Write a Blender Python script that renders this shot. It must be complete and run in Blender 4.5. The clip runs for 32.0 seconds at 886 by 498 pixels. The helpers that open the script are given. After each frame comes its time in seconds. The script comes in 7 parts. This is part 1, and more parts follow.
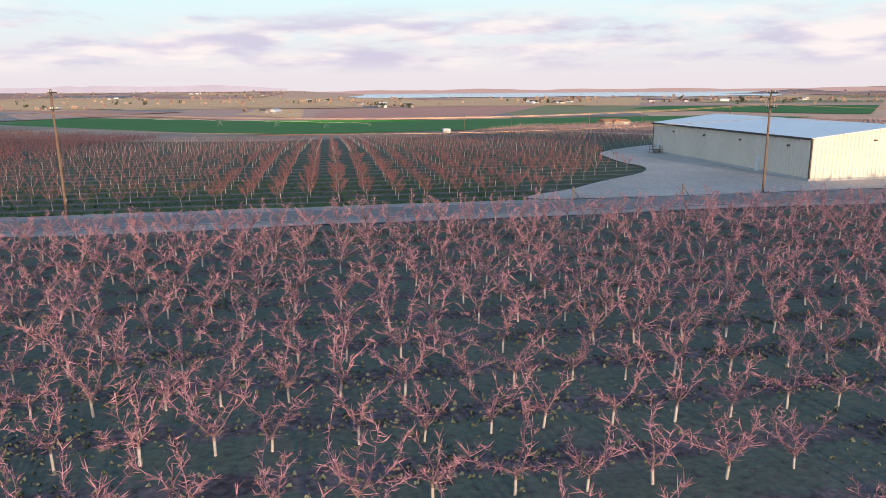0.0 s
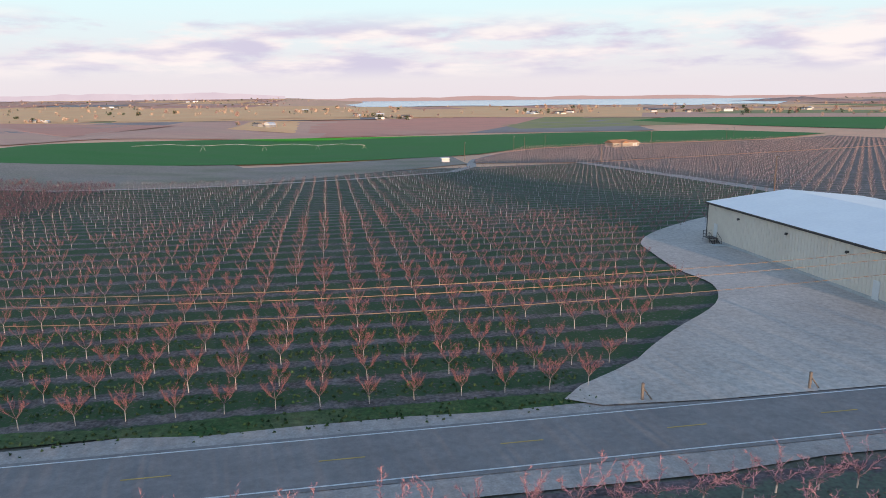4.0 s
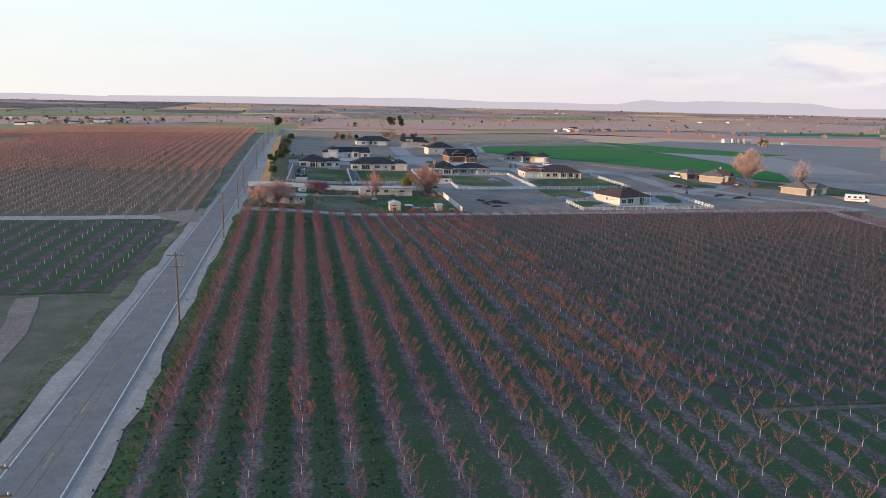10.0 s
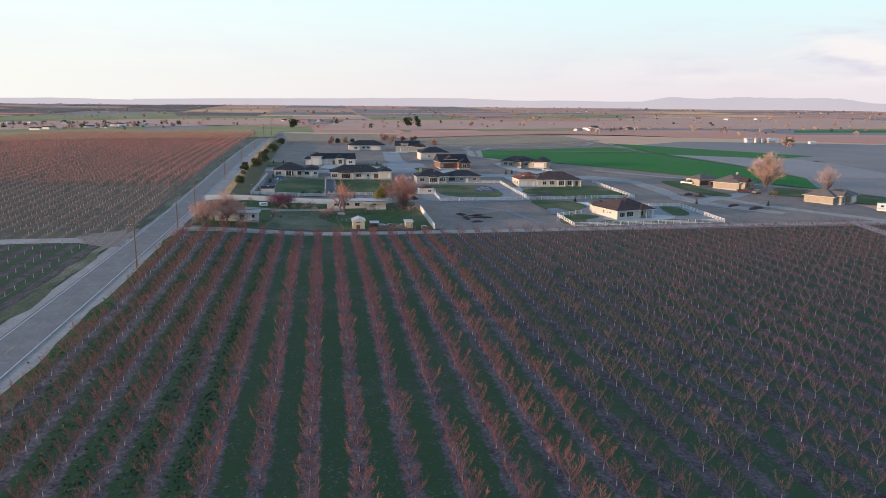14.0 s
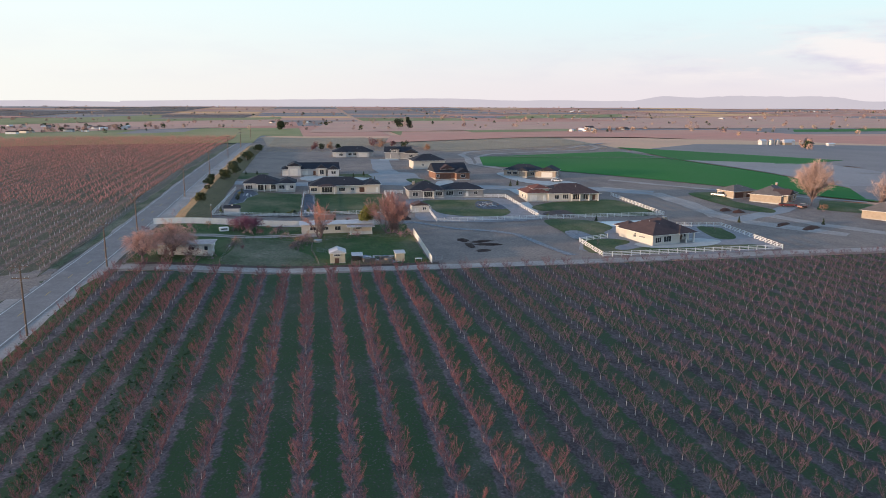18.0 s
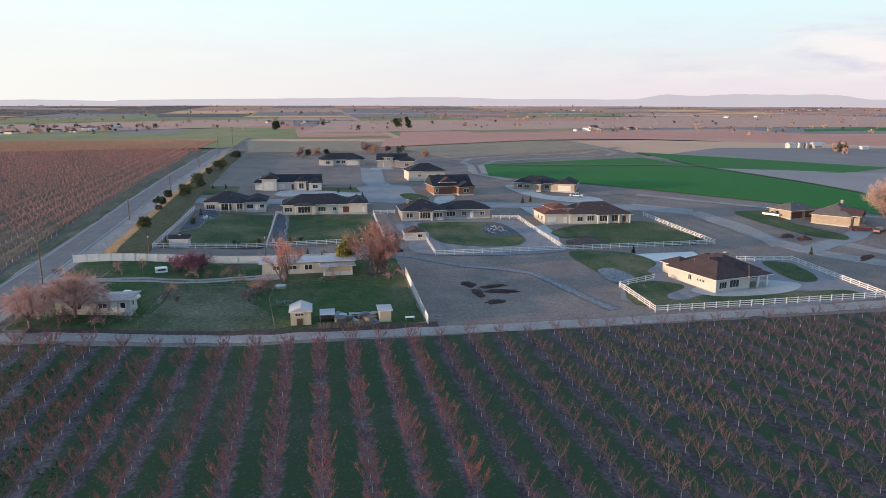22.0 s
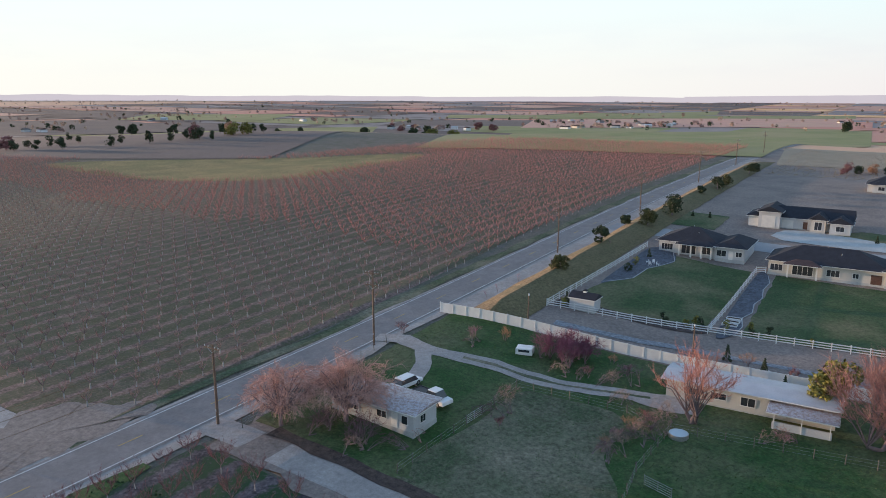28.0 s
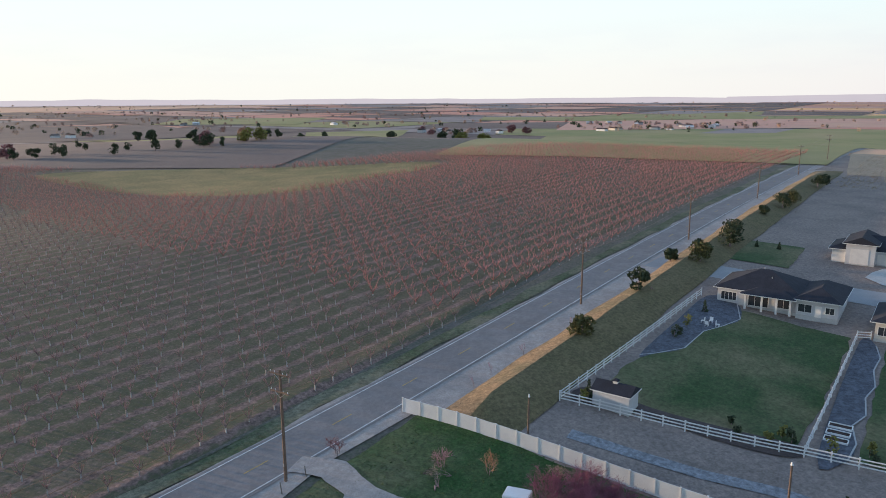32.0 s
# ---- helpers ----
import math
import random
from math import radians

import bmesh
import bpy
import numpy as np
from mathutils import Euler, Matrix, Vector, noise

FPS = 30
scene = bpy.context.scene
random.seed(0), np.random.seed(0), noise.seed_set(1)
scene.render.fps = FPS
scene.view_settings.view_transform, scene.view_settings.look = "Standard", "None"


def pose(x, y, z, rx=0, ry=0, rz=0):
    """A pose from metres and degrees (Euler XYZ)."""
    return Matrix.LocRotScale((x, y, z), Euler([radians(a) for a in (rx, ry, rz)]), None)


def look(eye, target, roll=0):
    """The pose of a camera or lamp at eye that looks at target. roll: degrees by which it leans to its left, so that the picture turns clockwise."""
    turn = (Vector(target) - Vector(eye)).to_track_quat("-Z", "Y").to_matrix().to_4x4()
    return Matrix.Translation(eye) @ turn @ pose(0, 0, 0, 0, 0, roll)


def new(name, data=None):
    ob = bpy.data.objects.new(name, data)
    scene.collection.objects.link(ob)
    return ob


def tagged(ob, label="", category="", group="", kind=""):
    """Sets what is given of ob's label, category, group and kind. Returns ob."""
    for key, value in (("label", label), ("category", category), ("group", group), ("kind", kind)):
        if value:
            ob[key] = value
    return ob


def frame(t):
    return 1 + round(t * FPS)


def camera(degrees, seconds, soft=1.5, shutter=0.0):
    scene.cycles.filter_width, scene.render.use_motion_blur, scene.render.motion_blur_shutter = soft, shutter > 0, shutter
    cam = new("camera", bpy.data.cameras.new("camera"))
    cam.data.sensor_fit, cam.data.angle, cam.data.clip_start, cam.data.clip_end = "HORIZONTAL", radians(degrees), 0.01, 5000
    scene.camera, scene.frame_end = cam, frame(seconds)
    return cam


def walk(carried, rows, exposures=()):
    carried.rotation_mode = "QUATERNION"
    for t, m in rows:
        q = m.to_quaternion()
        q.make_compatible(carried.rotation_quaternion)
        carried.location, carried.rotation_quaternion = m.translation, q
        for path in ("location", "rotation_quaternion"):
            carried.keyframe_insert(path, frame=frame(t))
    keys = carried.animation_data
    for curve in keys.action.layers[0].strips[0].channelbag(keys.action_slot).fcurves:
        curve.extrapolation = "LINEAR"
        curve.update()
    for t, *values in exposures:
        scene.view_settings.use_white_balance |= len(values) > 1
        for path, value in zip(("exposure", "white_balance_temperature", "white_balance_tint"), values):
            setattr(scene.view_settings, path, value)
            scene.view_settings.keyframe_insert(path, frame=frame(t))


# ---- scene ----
cam = camera(63.4, 32.0, soft=0.9, shutter=0.0)
PATH = [
    (0, (-10.945, -32.717, 13.201), (-10.608, -30.558, 12.712), -0.50),
    (0.5, (-10.557, -30.789, 13.444), (-10.221, -28.628, 12.956), -0.52),
    (1, (-10.045, -28.044, 14.002), (-9.708, -25.883, 13.516), -0.50),
    (1.5, (-9.392, -23.511, 15.137), (-9.054, -21.351, 14.650), -0.47),
    (2, (-8.667, -18.544, 16.673), (-8.329, -16.382, 16.191), -0.47),
    (2.5, (-7.913, -13.548, 18.312), (-7.574, -11.386, 17.833), -0.49),
    (3, (-7.097, -8.813, 19.971), (-6.754, -6.652, 19.495), -0.51),
    (3.5, (-6.203, -3.871, 21.672), (-5.860, -1.709, 21.196), -0.54),
    (4, (-5.241, 1.164, 23.417), (-4.900, 3.327, 22.944), -0.61),
    (4.5, (-4.236, 6.273, 25.176), (-3.898, 8.437, 24.706), -0.70),
    (6.5, (-0.421, 28.192, 32.439), (-0.091, 30.358, 31.970), -0.80),
    (7, (0.823, 33.942, 33.291), (1.151, 36.108, 32.826), -0.78),
    (7.5, (2.000, 39.724, 33.764), (2.325, 41.891, 33.302), -0.82),
    (8, (3.091, 45.756, 33.942), (3.398, 47.926, 33.482), -0.80),
    (8.5, (3.955, 52.088, 33.956), (3.394, 54.211, 33.509), -0.48),
    (9, (4.271, 58.489, 33.894), (2.749, 60.072, 33.454), 0.20),
    (9.5, (3.770, 63.888, 33.955), (1.779, 64.818, 33.516), 0.88),
    (10, (2.274, 67.875, 34.084), (0.123, 68.310, 33.638), 1.22),
    (10.5, (-0.107, 71.919, 34.073), (-2.272, 72.284, 33.627), 1.28),
    (11, (-2.813, 75.216, 34.098), (-4.977, 75.582, 33.652), 1.19),
    (11.5, (-5.390, 78.482, 34.414), (-7.555, 78.847, 33.967), 1.01),
    (12, (-7.909, 81.215, 34.776), (-10.074, 81.576, 34.329), 0.87),
    (12.5, (-10.681, 83.452, 34.924), (-12.845, 83.816, 34.475), 0.88),
    (13, (-13.978, 85.434, 34.991), (-16.143, 85.796, 34.545), 0.89),
    (13.5, (-17.918, 87.243, 35.133), (-20.082, 87.604, 34.687), 0.76),
    (14, (-22.307, 88.745, 35.316), (-24.473, 89.103, 34.867), 0.53),
    (14.5, (-26.877, 90.004, 35.488), (-29.041, 90.364, 35.039), 0.30),
    (16.5, (-46.854, 91.738, 35.720), (-49.017, 92.114, 35.274), 0.30),
    (17, (-52.110, 92.063, 35.801), (-54.272, 92.445, 35.353), 0.27),
    (17.5, (-57.331, 92.682, 35.840), (-59.492, 93.064, 35.392), 0.23),
    (18, (-62.575, 93.670, 35.935), (-64.736, 94.052, 35.487), 0.21),
    (18.5, (-67.847, 94.643, 36.101), (-70.009, 95.026, 35.653), 0.20),
    (19, (-73.129, 95.575, 36.280), (-75.289, 95.958, 35.830), 0.20),
    (19.5, (-78.447, 96.506, 36.443), (-80.608, 96.888, 35.994), 0.19),
    (20, (-83.716, 97.467, 36.606), (-85.877, 97.848, 36.156), 0.17),
    (20.5, (-88.956, 98.446, 36.777), (-91.116, 98.827, 36.326), 0.13),
    (21, (-94.450, 99.436, 36.918), (-96.610, 99.816, 36.467), 0.11),
    (21.5, (-100.124, 100.383, 36.998), (-102.285, 100.766, 36.545), 0.11),
    (22, (-105.691, 101.335, 37.057), (-107.851, 101.716, 36.605), 0.12),
    (22.5, (-111.235, 102.368, 37.149), (-113.393, 102.765, 36.698), 0.13),
    (23, (-116.852, 103.361, 37.304), (-118.990, 103.853, 36.852), 0.11),
    (23.5, (-122.489, 104.257, 37.535), (-124.577, 104.926, 37.083), 0.09),
    (24, (-128.038, 105.285, 37.784), (-130.117, 105.983, 37.331), 0.09),
    (24.5, (-133.444, 106.498, 37.944), (-135.522, 107.196, 37.489), 0.10),
    (25, (-138.887, 107.565, 37.992), (-140.969, 108.256, 37.538), 0.16),
    (25.5, (-144.425, 108.490, 37.957), (-146.575, 108.927, 37.505), 0.30),
    (26, (-149.931, 109.592, 37.859), (-152.124, 109.560, 37.405), 0.46),
    (26.5, (-155.373, 110.840, 37.748), (-157.516, 110.372, 37.292), 0.60),
    (28.5, (-175.355, 111.371, 38.216), (-177.168, 110.139, 37.754), -0.00),
    (29, (-179.986, 110.218, 38.272), (-181.798, 108.982, 37.815), -0.09),
    (29.5, (-184.600, 108.648, 38.382), (-186.411, 107.413, 37.920), -0.12),
    (30, (-189.228, 106.744, 38.453), (-191.040, 105.510, 37.989), -0.12),
    (30.5, (-193.902, 104.533, 38.379), (-195.713, 103.298, 37.916), -0.07),
    (31, (-198.498, 101.958, 38.191), (-200.312, 100.732, 37.726), -0.02),
    (31.5, (-202.904, 99.574, 38.073), (-204.723, 98.351, 37.610), -0.08),
    (32, (-207.290, 97.772, 38.081), (-209.075, 96.499, 37.621), -0.30),
]
walk(cam, [(r[0], look(r[1], r[2], r[3])) for r in PATH])

# ---------------------------------------------------------------- light
SUN_YAW, SUN_EL = 190.0, 4.0
world = bpy.data.worlds.new("dusk_sky")
scene.world = world
world.use_nodes = True
wn, wl = world.node_tree.nodes, world.node_tree.links
wn.clear()
w_out = wn.new("ShaderNodeOutputWorld")
w_bg = wn.new("ShaderNodeBackground")
sky = wn.new("ShaderNodeTexSky")
sky.sky_type = 'NISHITA'
sky.sun_disc = False
sky.sun_elevation = radians(SUN_EL)
sky.sun_rotation = radians(360.0 - SUN_YAW)
sky.altitude, sky.air_density, sky.dust_density, sky.ozone_density = 700, 1.0, 1.4, 1.5
w_bg.inputs[1].default_value = 0.15
w_tc = wn.new("ShaderNodeTexCoord")
w_sep = wn.new("ShaderNodeSeparateXYZ")
wl.new(w_tc.outputs["Generated"], w_sep.inputs[0])


def wmath(op, a, b=None, c=None):
    m = wn.new("ShaderNodeMath")
    m.operation = op
    for k, v in enumerate((a, b, c)):
        if v is None:
            continue
        if isinstance(v, (int, float)):
            m.inputs[k].default_value = v
        else:
            wl.new(v, m.inputs[k])
    return m.outputs[0]


def wramp(src, a, b, lo=0.0, hi=1.0):
    m = wn.new("ShaderNodeMapRange")
    m.interpolation_type = 'SMOOTHSTEP'
    wl.new(src, m.inputs[0])
    for k, v in zip((1, 2, 3, 4), (a, b, lo, hi)):
        m.inputs[k].default_value = v
    return m.outputs[0]


def wmix(fac, a, b):
    m = wn.new("ShaderNodeMix")
    m.data_type = 'RGBA'
    for k, v in ((0, fac), (6, a), (7, b)):
        if isinstance(v, (int, float)):
            m.inputs[k].default_value = v
        elif isinstance(v, tuple):
            m.inputs[k].default_value = (*v, 1)
        else:
            wl.new(v, m.inputs[k])
    return m.outputs[2]


w_el = w_sep.outputs[2]
# pale evening haze that thickens towards the horizon, over the clear sky
haze_warm = wramp(w_sep.outputs[1], 0.6, -0.6)
haze_col = wmix(haze_warm, (5.2, 4.75, 5.05), (5.95, 5.95, 5.65))
high_col = wmix(haze_warm, (4.6, 5.9, 6.1), (5.65, 6.25, 6.25))
veil = wmix(wramp(w_el, 0.0, 0.14), haze_col, high_col)
veil = wmix(wramp(w_el, 0.2, 0.5), veil, (2.45, 4.0, 6.45))
base = wmix(wramp(w_el, 0.10, 0.55, 0.95, 0.6), sky.outputs[0], veil)
# long low cloud banks
w_map = wn.new("ShaderNodeMapping")
w_map.inputs["Scale"].default_value = (1.6, 1.6, 8.0)
wl.new(w_tc.outputs["Generated"], w_map.inputs[0])
w_noise = wn.new("ShaderNodeTexNoise")
w_noise.inputs["Scale"].default_value = 3.0
w_noise.inputs["Detail"].default_value = 9.0
w_noise.inputs["Roughness"].default_value = 0.62
wl.new(w_map.outputs[0], w_noise.inputs[0])
cl = wramp(w_noise.outputs[0], 0.40, 0.56)
cl = wmath('MULTIPLY', cl, wramp(w_el, 0.016, 0.04))
cl = wmath('MULTIPLY', cl, wramp(w_el, 0.115, 0.075))
cl = wmath('MULTIPLY', cl, wramp(w_sep.outputs[1], 0.25, 0.85, 0.06, 0.95))
w_n2 = wn.new("ShaderNodeTexNoise")
w_n2.inputs["Scale"].default_value = 5.0
w_n2.inputs["Detail"].default_value = 7.0
wl.new(w_map.outputs[0], w_n2.inputs[0])
cl_col = wmix(wramp(w_n2.outputs[0], 0.4, 0.62), (4.0, 3.7, 4.6), (6.0, 5.4, 5.3))
sky_col = wmix(cl, base, cl_col)
wl.new(sky_col, w_bg.inputs[0])
wl.new(w_bg.outputs[0], w_out.inputs[0])

sun = new("sun", bpy.data.lights.new("sun", 'SUN'))
sun.data.energy, sun.data.angle, sun.data.color = 5.4, radians(0.6), (1.0, 0.69, 0.44)
sun_dir = Vector((-math.sin(radians(SUN_YAW)) * math.cos(radians(SUN_EL)), math.cos(radians(SUN_YAW)) * math.cos(radians(SUN_EL)), math.sin(radians(SUN_EL))))
sun.matrix_world = look(tuple(sun_dir * 300), (0, 0, 0))
scene.view_settings.exposure = 0.18

# ---------------------------------------------------------------- materials
MATS = {}


def mat(name, col, col2=None, rough=0.85, scale=1.0, bump=0.0, metal=0.0, island=0.0, obj=0.0, fine=12.0, spec=0.3, stain=None, stain_scale=0.08, stain_amt=0.5, grit=0.0):
    """Two colours mixed by noise at two scales, optional broad stains, relief and piece-to-piece variation."""
    if name in MATS:
        return MATS[name]
    m = bpy.data.materials.new(name)
    m.use_nodes = True
    nt = m.node_tree
    n, l = nt.nodes, nt.links
    bs = n["Principled BSDF"]
    bs.inputs["Roughness"].default_value = rough
    bs.inputs["Metallic"].default_value = metal
    bs.inputs["Specular IOR Level"].default_value = spec
    col2 = col2 or tuple(c * 0.75 for c in col)
    geo = n.new("ShaderNodeNewGeometry")
    na = n.new("ShaderNodeTexNoise")
    na.inputs["Scale"].default_value = scale
    na.inputs["Detail"].default_value = 6
    nb = n.new("ShaderNodeTexNoise")
    nb.inputs["Scale"].default_value = scale * fine
    nb.inputs["Detail"].default_value = 5
    l.new(geo.outputs["Position"], na.inputs[0])
    l.new(geo.outputs["Position"], nb.inputs[0])
    ad = n.new("ShaderNodeMath")
    ad.operation = 'ADD'
    l.new(na.outputs[0], ad.inputs[0])
    l.new(nb.outputs[0], ad.inputs[1])
    rg = n.new("ShaderNodeMapRange")
    rg.inputs[1].default_value, rg.inputs[2].default_value = 0.80, 1.20
    l.new(ad.outputs[0], rg.inputs[0])
    mx = n.new("ShaderNodeMix")
    mx.data_type = 'RGBA'
    mx.inputs[6].default_value, mx.inputs[7].default_value = (*col, 1), (*col2, 1)
    l.new(rg.outputs[0], mx.inputs[0])
    out = mx.outputs[2]
    if stain:
        ns = n.new("ShaderNodeTexNoise")
        ns.inputs["Scale"].default_value = stain_scale
        ns.inputs["Detail"].default_value = 5
        l.new(geo.outputs["Position"], ns.inputs[0])
        rs = n.new("ShaderNodeMapRange")
        rs.inputs[1].default_value, rs.inputs[2].default_value, rs.inputs[4].default_value = 0.45, 0.68, stain_amt
        l.new(ns.outputs[0], rs.inputs[0])
        ms = n.new("ShaderNodeMix")
        ms.data_type = 'RGBA'
        ms.inputs[7].default_value = (*stain, 1)
        l.new(rs.outputs[0], ms.inputs[0])
        l.new(out, ms.inputs[6])
        out = ms.outputs[2]
    if grit:
        ng = n.new("ShaderNodeTexNoise")
        ng.inputs["Scale"].default_value, ng.inputs["Detail"].default_value, ng.inputs["Roughness"].default_value = 1.7, 9, 0.75
        l.new(geo.outputs["Position"], ng.inputs[0])
        gr = n.new("ShaderNodeMapRange")
        gr.inputs[1].default_value, gr.inputs[2].default_value, gr.inputs[3].default_value, gr.inputs[4].default_value = 0.34, 0.66, 1 - grit, 1 + grit
        l.new(ng.outputs[0], gr.inputs[0])
        gh = n.new("ShaderNodeHueSaturation")
        l.new(gr.outputs[0], gh.inputs["Value"])
        l.new(out, gh.inputs["Color"])
        out = gh.outputs[0]
    if island or obj:
        hs = n.new("ShaderNodeHueSaturation")
        v = n.new("ShaderNodeMapRange")
        k = island or obj
        v.inputs[3].default_value, v.inputs[4].default_value = 1 - k, 1 + k
        if island:
            l.new(geo.outputs["Random Per Island"], v.inputs[0])
        else:
            oi = n.new("ShaderNodeObjectInfo")
            l.new(oi.outputs["Random"], v.inputs[0])
        l.new(v.outputs[0], hs.inputs["Value"])
        l.new(out, hs.inputs["Color"])
        out = hs.outputs[0]
    l.new(out, bs.inputs["Base Color"])
    if bump:
        b = n.new("ShaderNodeBump")
        b.inputs["Strength"].default_value = 0.6
        b.inputs["Distance"].default_value = bump
        l.new(ad.outputs[0], b.inputs["Height"])
        l.new(b.outputs[0], bs.inputs["Normal"])
    MATS[name] = m
    return m


def striped(name, soil, soil2, grass, grass2, row0, spacing, green, along='Y', bare=0.4, patch=0.05):
    """Orchard floor: bare strips under the tree rows, grass alleys between them."""
    m = mat(name, soil, soil2, rough=0.95, scale=0.35, bump=0.06, fine=9, grit=0.45)
    nt = m.node_tree
    n, l = nt.nodes, nt.links
    bs = n["Principled BSDF"]
    src = bs.inputs["Base Color"].links[0].from_socket
    geo = n.new("ShaderNodeNewGeometry")
    sp = n.new("ShaderNodeSeparateXYZ")
    l.new(geo.outputs["Position"], sp.inputs[0])

    def mt(op, a, b=None):
        q = n.new("ShaderNodeMath")
        q.operation = op
        for k, v in enumerate((a, b)):
            if v is None:
                continue
            if isinstance(v, (int, float)):
                q.inputs[k].default_value = v
            else:
                l.new(v, q.inputs[k])
        return q.outputs[0]
    nz = n.new("ShaderNodeTexNoise")
    nz.inputs["Scale"].default_value = 0.9
    nz.inputs["Detail"].default_value = 6
    l.new(geo.outputs["Position"], nz.inputs[0])
    co = mt('ADD', sp.outputs[along], mt('MULTIPLY', mt('SUBTRACT', nz.outputs[0], 0.5), 2.3))
    ph = mt('ABSOLUTE', mt('SUBTRACT', mt('FRACT', mt('ADD', mt('DIVIDE', mt('SUBTRACT', co, row0), spacing), 100.0)), 0.5))
    # ph 0.5 on the row, 0 mid alley
    mr = n.new("ShaderNodeMapRange")
    mr.inputs[1].default_value, mr.inputs[2].default_value = 0.5 - bare * 0.5 + 0.05, 0.5 - bare * 0.5 - 0.05
    l.new(ph, mr.inputs[0])
    n2 = n.new("ShaderNodeTexNoise")
    n2.inputs["Scale"].default_value = patch
    n2.inputs["Detail"].default_value = 5
    l.new(geo.outputs["Position"], n2.inputs[0])
    pr = n.new("ShaderNodeMapRange")
    pr.inputs[1].default_value, pr.inputs[2].default_value, pr.inputs[3].default_value, pr.inputs[4].default_value = 0.32, 0.52, green * 0.7, green
    l.new(n2.outputs[0], pr.inputs[0])
    n3 = n.new("ShaderNodeTexNoise")
    n3.inputs["Scale"].default_value = 3.0
    n3.inputs["Detail"].default_value = 8
    l.new(geo.outputs["Position"], n3.inputs[0])
    tuft = n.new("ShaderNodeMapRange")
    tuft.inputs[1].default_value, tuft.inputs[2].default_value = 0.28, 0.46
    l.new(n3.outputs[0], tuft.inputs[0])
    fac = mt('MULTIPLY', mt('MULTIPLY', mr.outputs[0], pr.outputs[0]), tuft.outputs[0])
    gm = n.new("ShaderNodeMix")
    gm.data_type = 'RGBA'
    gm.inputs[6].default_value, gm.inputs[7].default_value = (*grass, 1), (*grass2, 1)
    l.new(n3.outputs[0], gm.inputs[0])
    mx = n.new("ShaderNodeMix")
    mx.data_type = 'RGBA'
    l.new(fac, mx.inputs[0])
    l.new(src, mx.inputs[6])
    l.new(gm.outputs[2], mx.inputs[7])
    l.new(mx.outputs[2], bs.inputs["Base Color"])
    return m


SOIL, SOIL2 = (0.16, 0.125, 0.125), (0.06, 0.046, 0.05)
GRASS, GRASS2 = (0.016, 0.050, 0.015), (0.046, 0.084, 0.036)
# far soils (ground, tilled, stubble, rust): low sun's warmth put into brighter, redder colours
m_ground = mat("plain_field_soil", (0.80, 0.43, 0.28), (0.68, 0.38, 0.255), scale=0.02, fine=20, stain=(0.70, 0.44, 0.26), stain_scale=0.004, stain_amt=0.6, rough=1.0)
m_asphalt = mat("worn_asphalt", (0.25, 0.225, 0.22), (0.20, 0.18, 0.178), scale=0.5, fine=25, rough=0.8, bump=0.004, stain=(0.17, 0.15, 0.15), stain_scale=0.15, stain_amt=0.45, grit=0.14)
m_line_w = mat("white_road_paint", (0.72, 0.72, 0.72), (0.5, 0.5, 0.5), scale=2.0)
m_line_y = mat("yellow_road_paint", (0.55, 0.38, 0.12), (0.4, 0.28, 0.1), scale=2.0)
m_gravel = mat("pale_gravel", (0.42, 0.37, 0.345), (0.31, 0.275, 0.26), scale=0.25, fine=30, bump=0.012, rough=0.95, stain=(0.29, 0.245, 0.225), stain_scale=0.12, stain_amt=0.5, grit=0.2)
m_dirt = mat("packed_dirt", (0.27, 0.215, 0.19), (0.185, 0.15, 0.137), scale=0.15, fine=25, bump=0.03, rough=0.97, stain=(0.285, 0.225, 0.195), stain_scale=0.05, stain_amt=0.7, grit=0.3)
m_pile = mat("dark_damp_soil", (0.07, 0.042, 0.035), (0.04, 0.025, 0.022), scale=1.0, bump=0.05)
m_lawn = mat("mown_lawn", (0.036, 0.074, 0.024), (0.07, 0.098, 0.042), scale=0.22, fine=20, bump=0.03, rough=0.95, stain=(0.165, 0.145, 0.08), stain_scale=0.09, stain_amt=0.95, grit=0.4)
m_lush = mat("lush_grass", (0.026, 0.074, 0.018), (0.062, 0.10, 0.036), scale=0.3, fine=14, bump=0.05, rough=0.95, stain=(0.16, 0.14, 0.085), stain_scale=0.08, stain_amt=0.6, grit=0.45)
m_rough = mat("rough_pasture", (0.062, 0.088, 0.042), (0.125, 0.122, 0.08), scale=0.3, fine=14, bump=0.06, rough=0.97, stain=(0.27, 0.23, 0.17), stain_scale=0.07, stain_amt=0.75, grit=0.5)
m_dry = mat("dry_grass", (0.24, 0.18, 0.11), (0.165, 0.135, 0.08), scale=0.3, fine=18, bump=0.08, rough=1.0, stain=(0.13, 0.13, 0.075), stain_scale=0.08, stain_amt=0.6, grit=0.5)
m_crop = mat("green_winter_crop", (0.018, 0.155, 0.022), (0.028, 0.17, 0.032), scale=0.02, fine=30, rough=0.95, stain=(0.035, 0.135, 0.034), stain_scale=0.02, stain_amt=0.5)
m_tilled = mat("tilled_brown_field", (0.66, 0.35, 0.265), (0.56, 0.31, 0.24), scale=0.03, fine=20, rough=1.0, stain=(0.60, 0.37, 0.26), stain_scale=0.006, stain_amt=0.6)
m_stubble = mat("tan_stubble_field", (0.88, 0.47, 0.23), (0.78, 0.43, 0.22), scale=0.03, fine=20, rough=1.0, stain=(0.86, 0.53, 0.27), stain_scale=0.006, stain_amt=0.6)
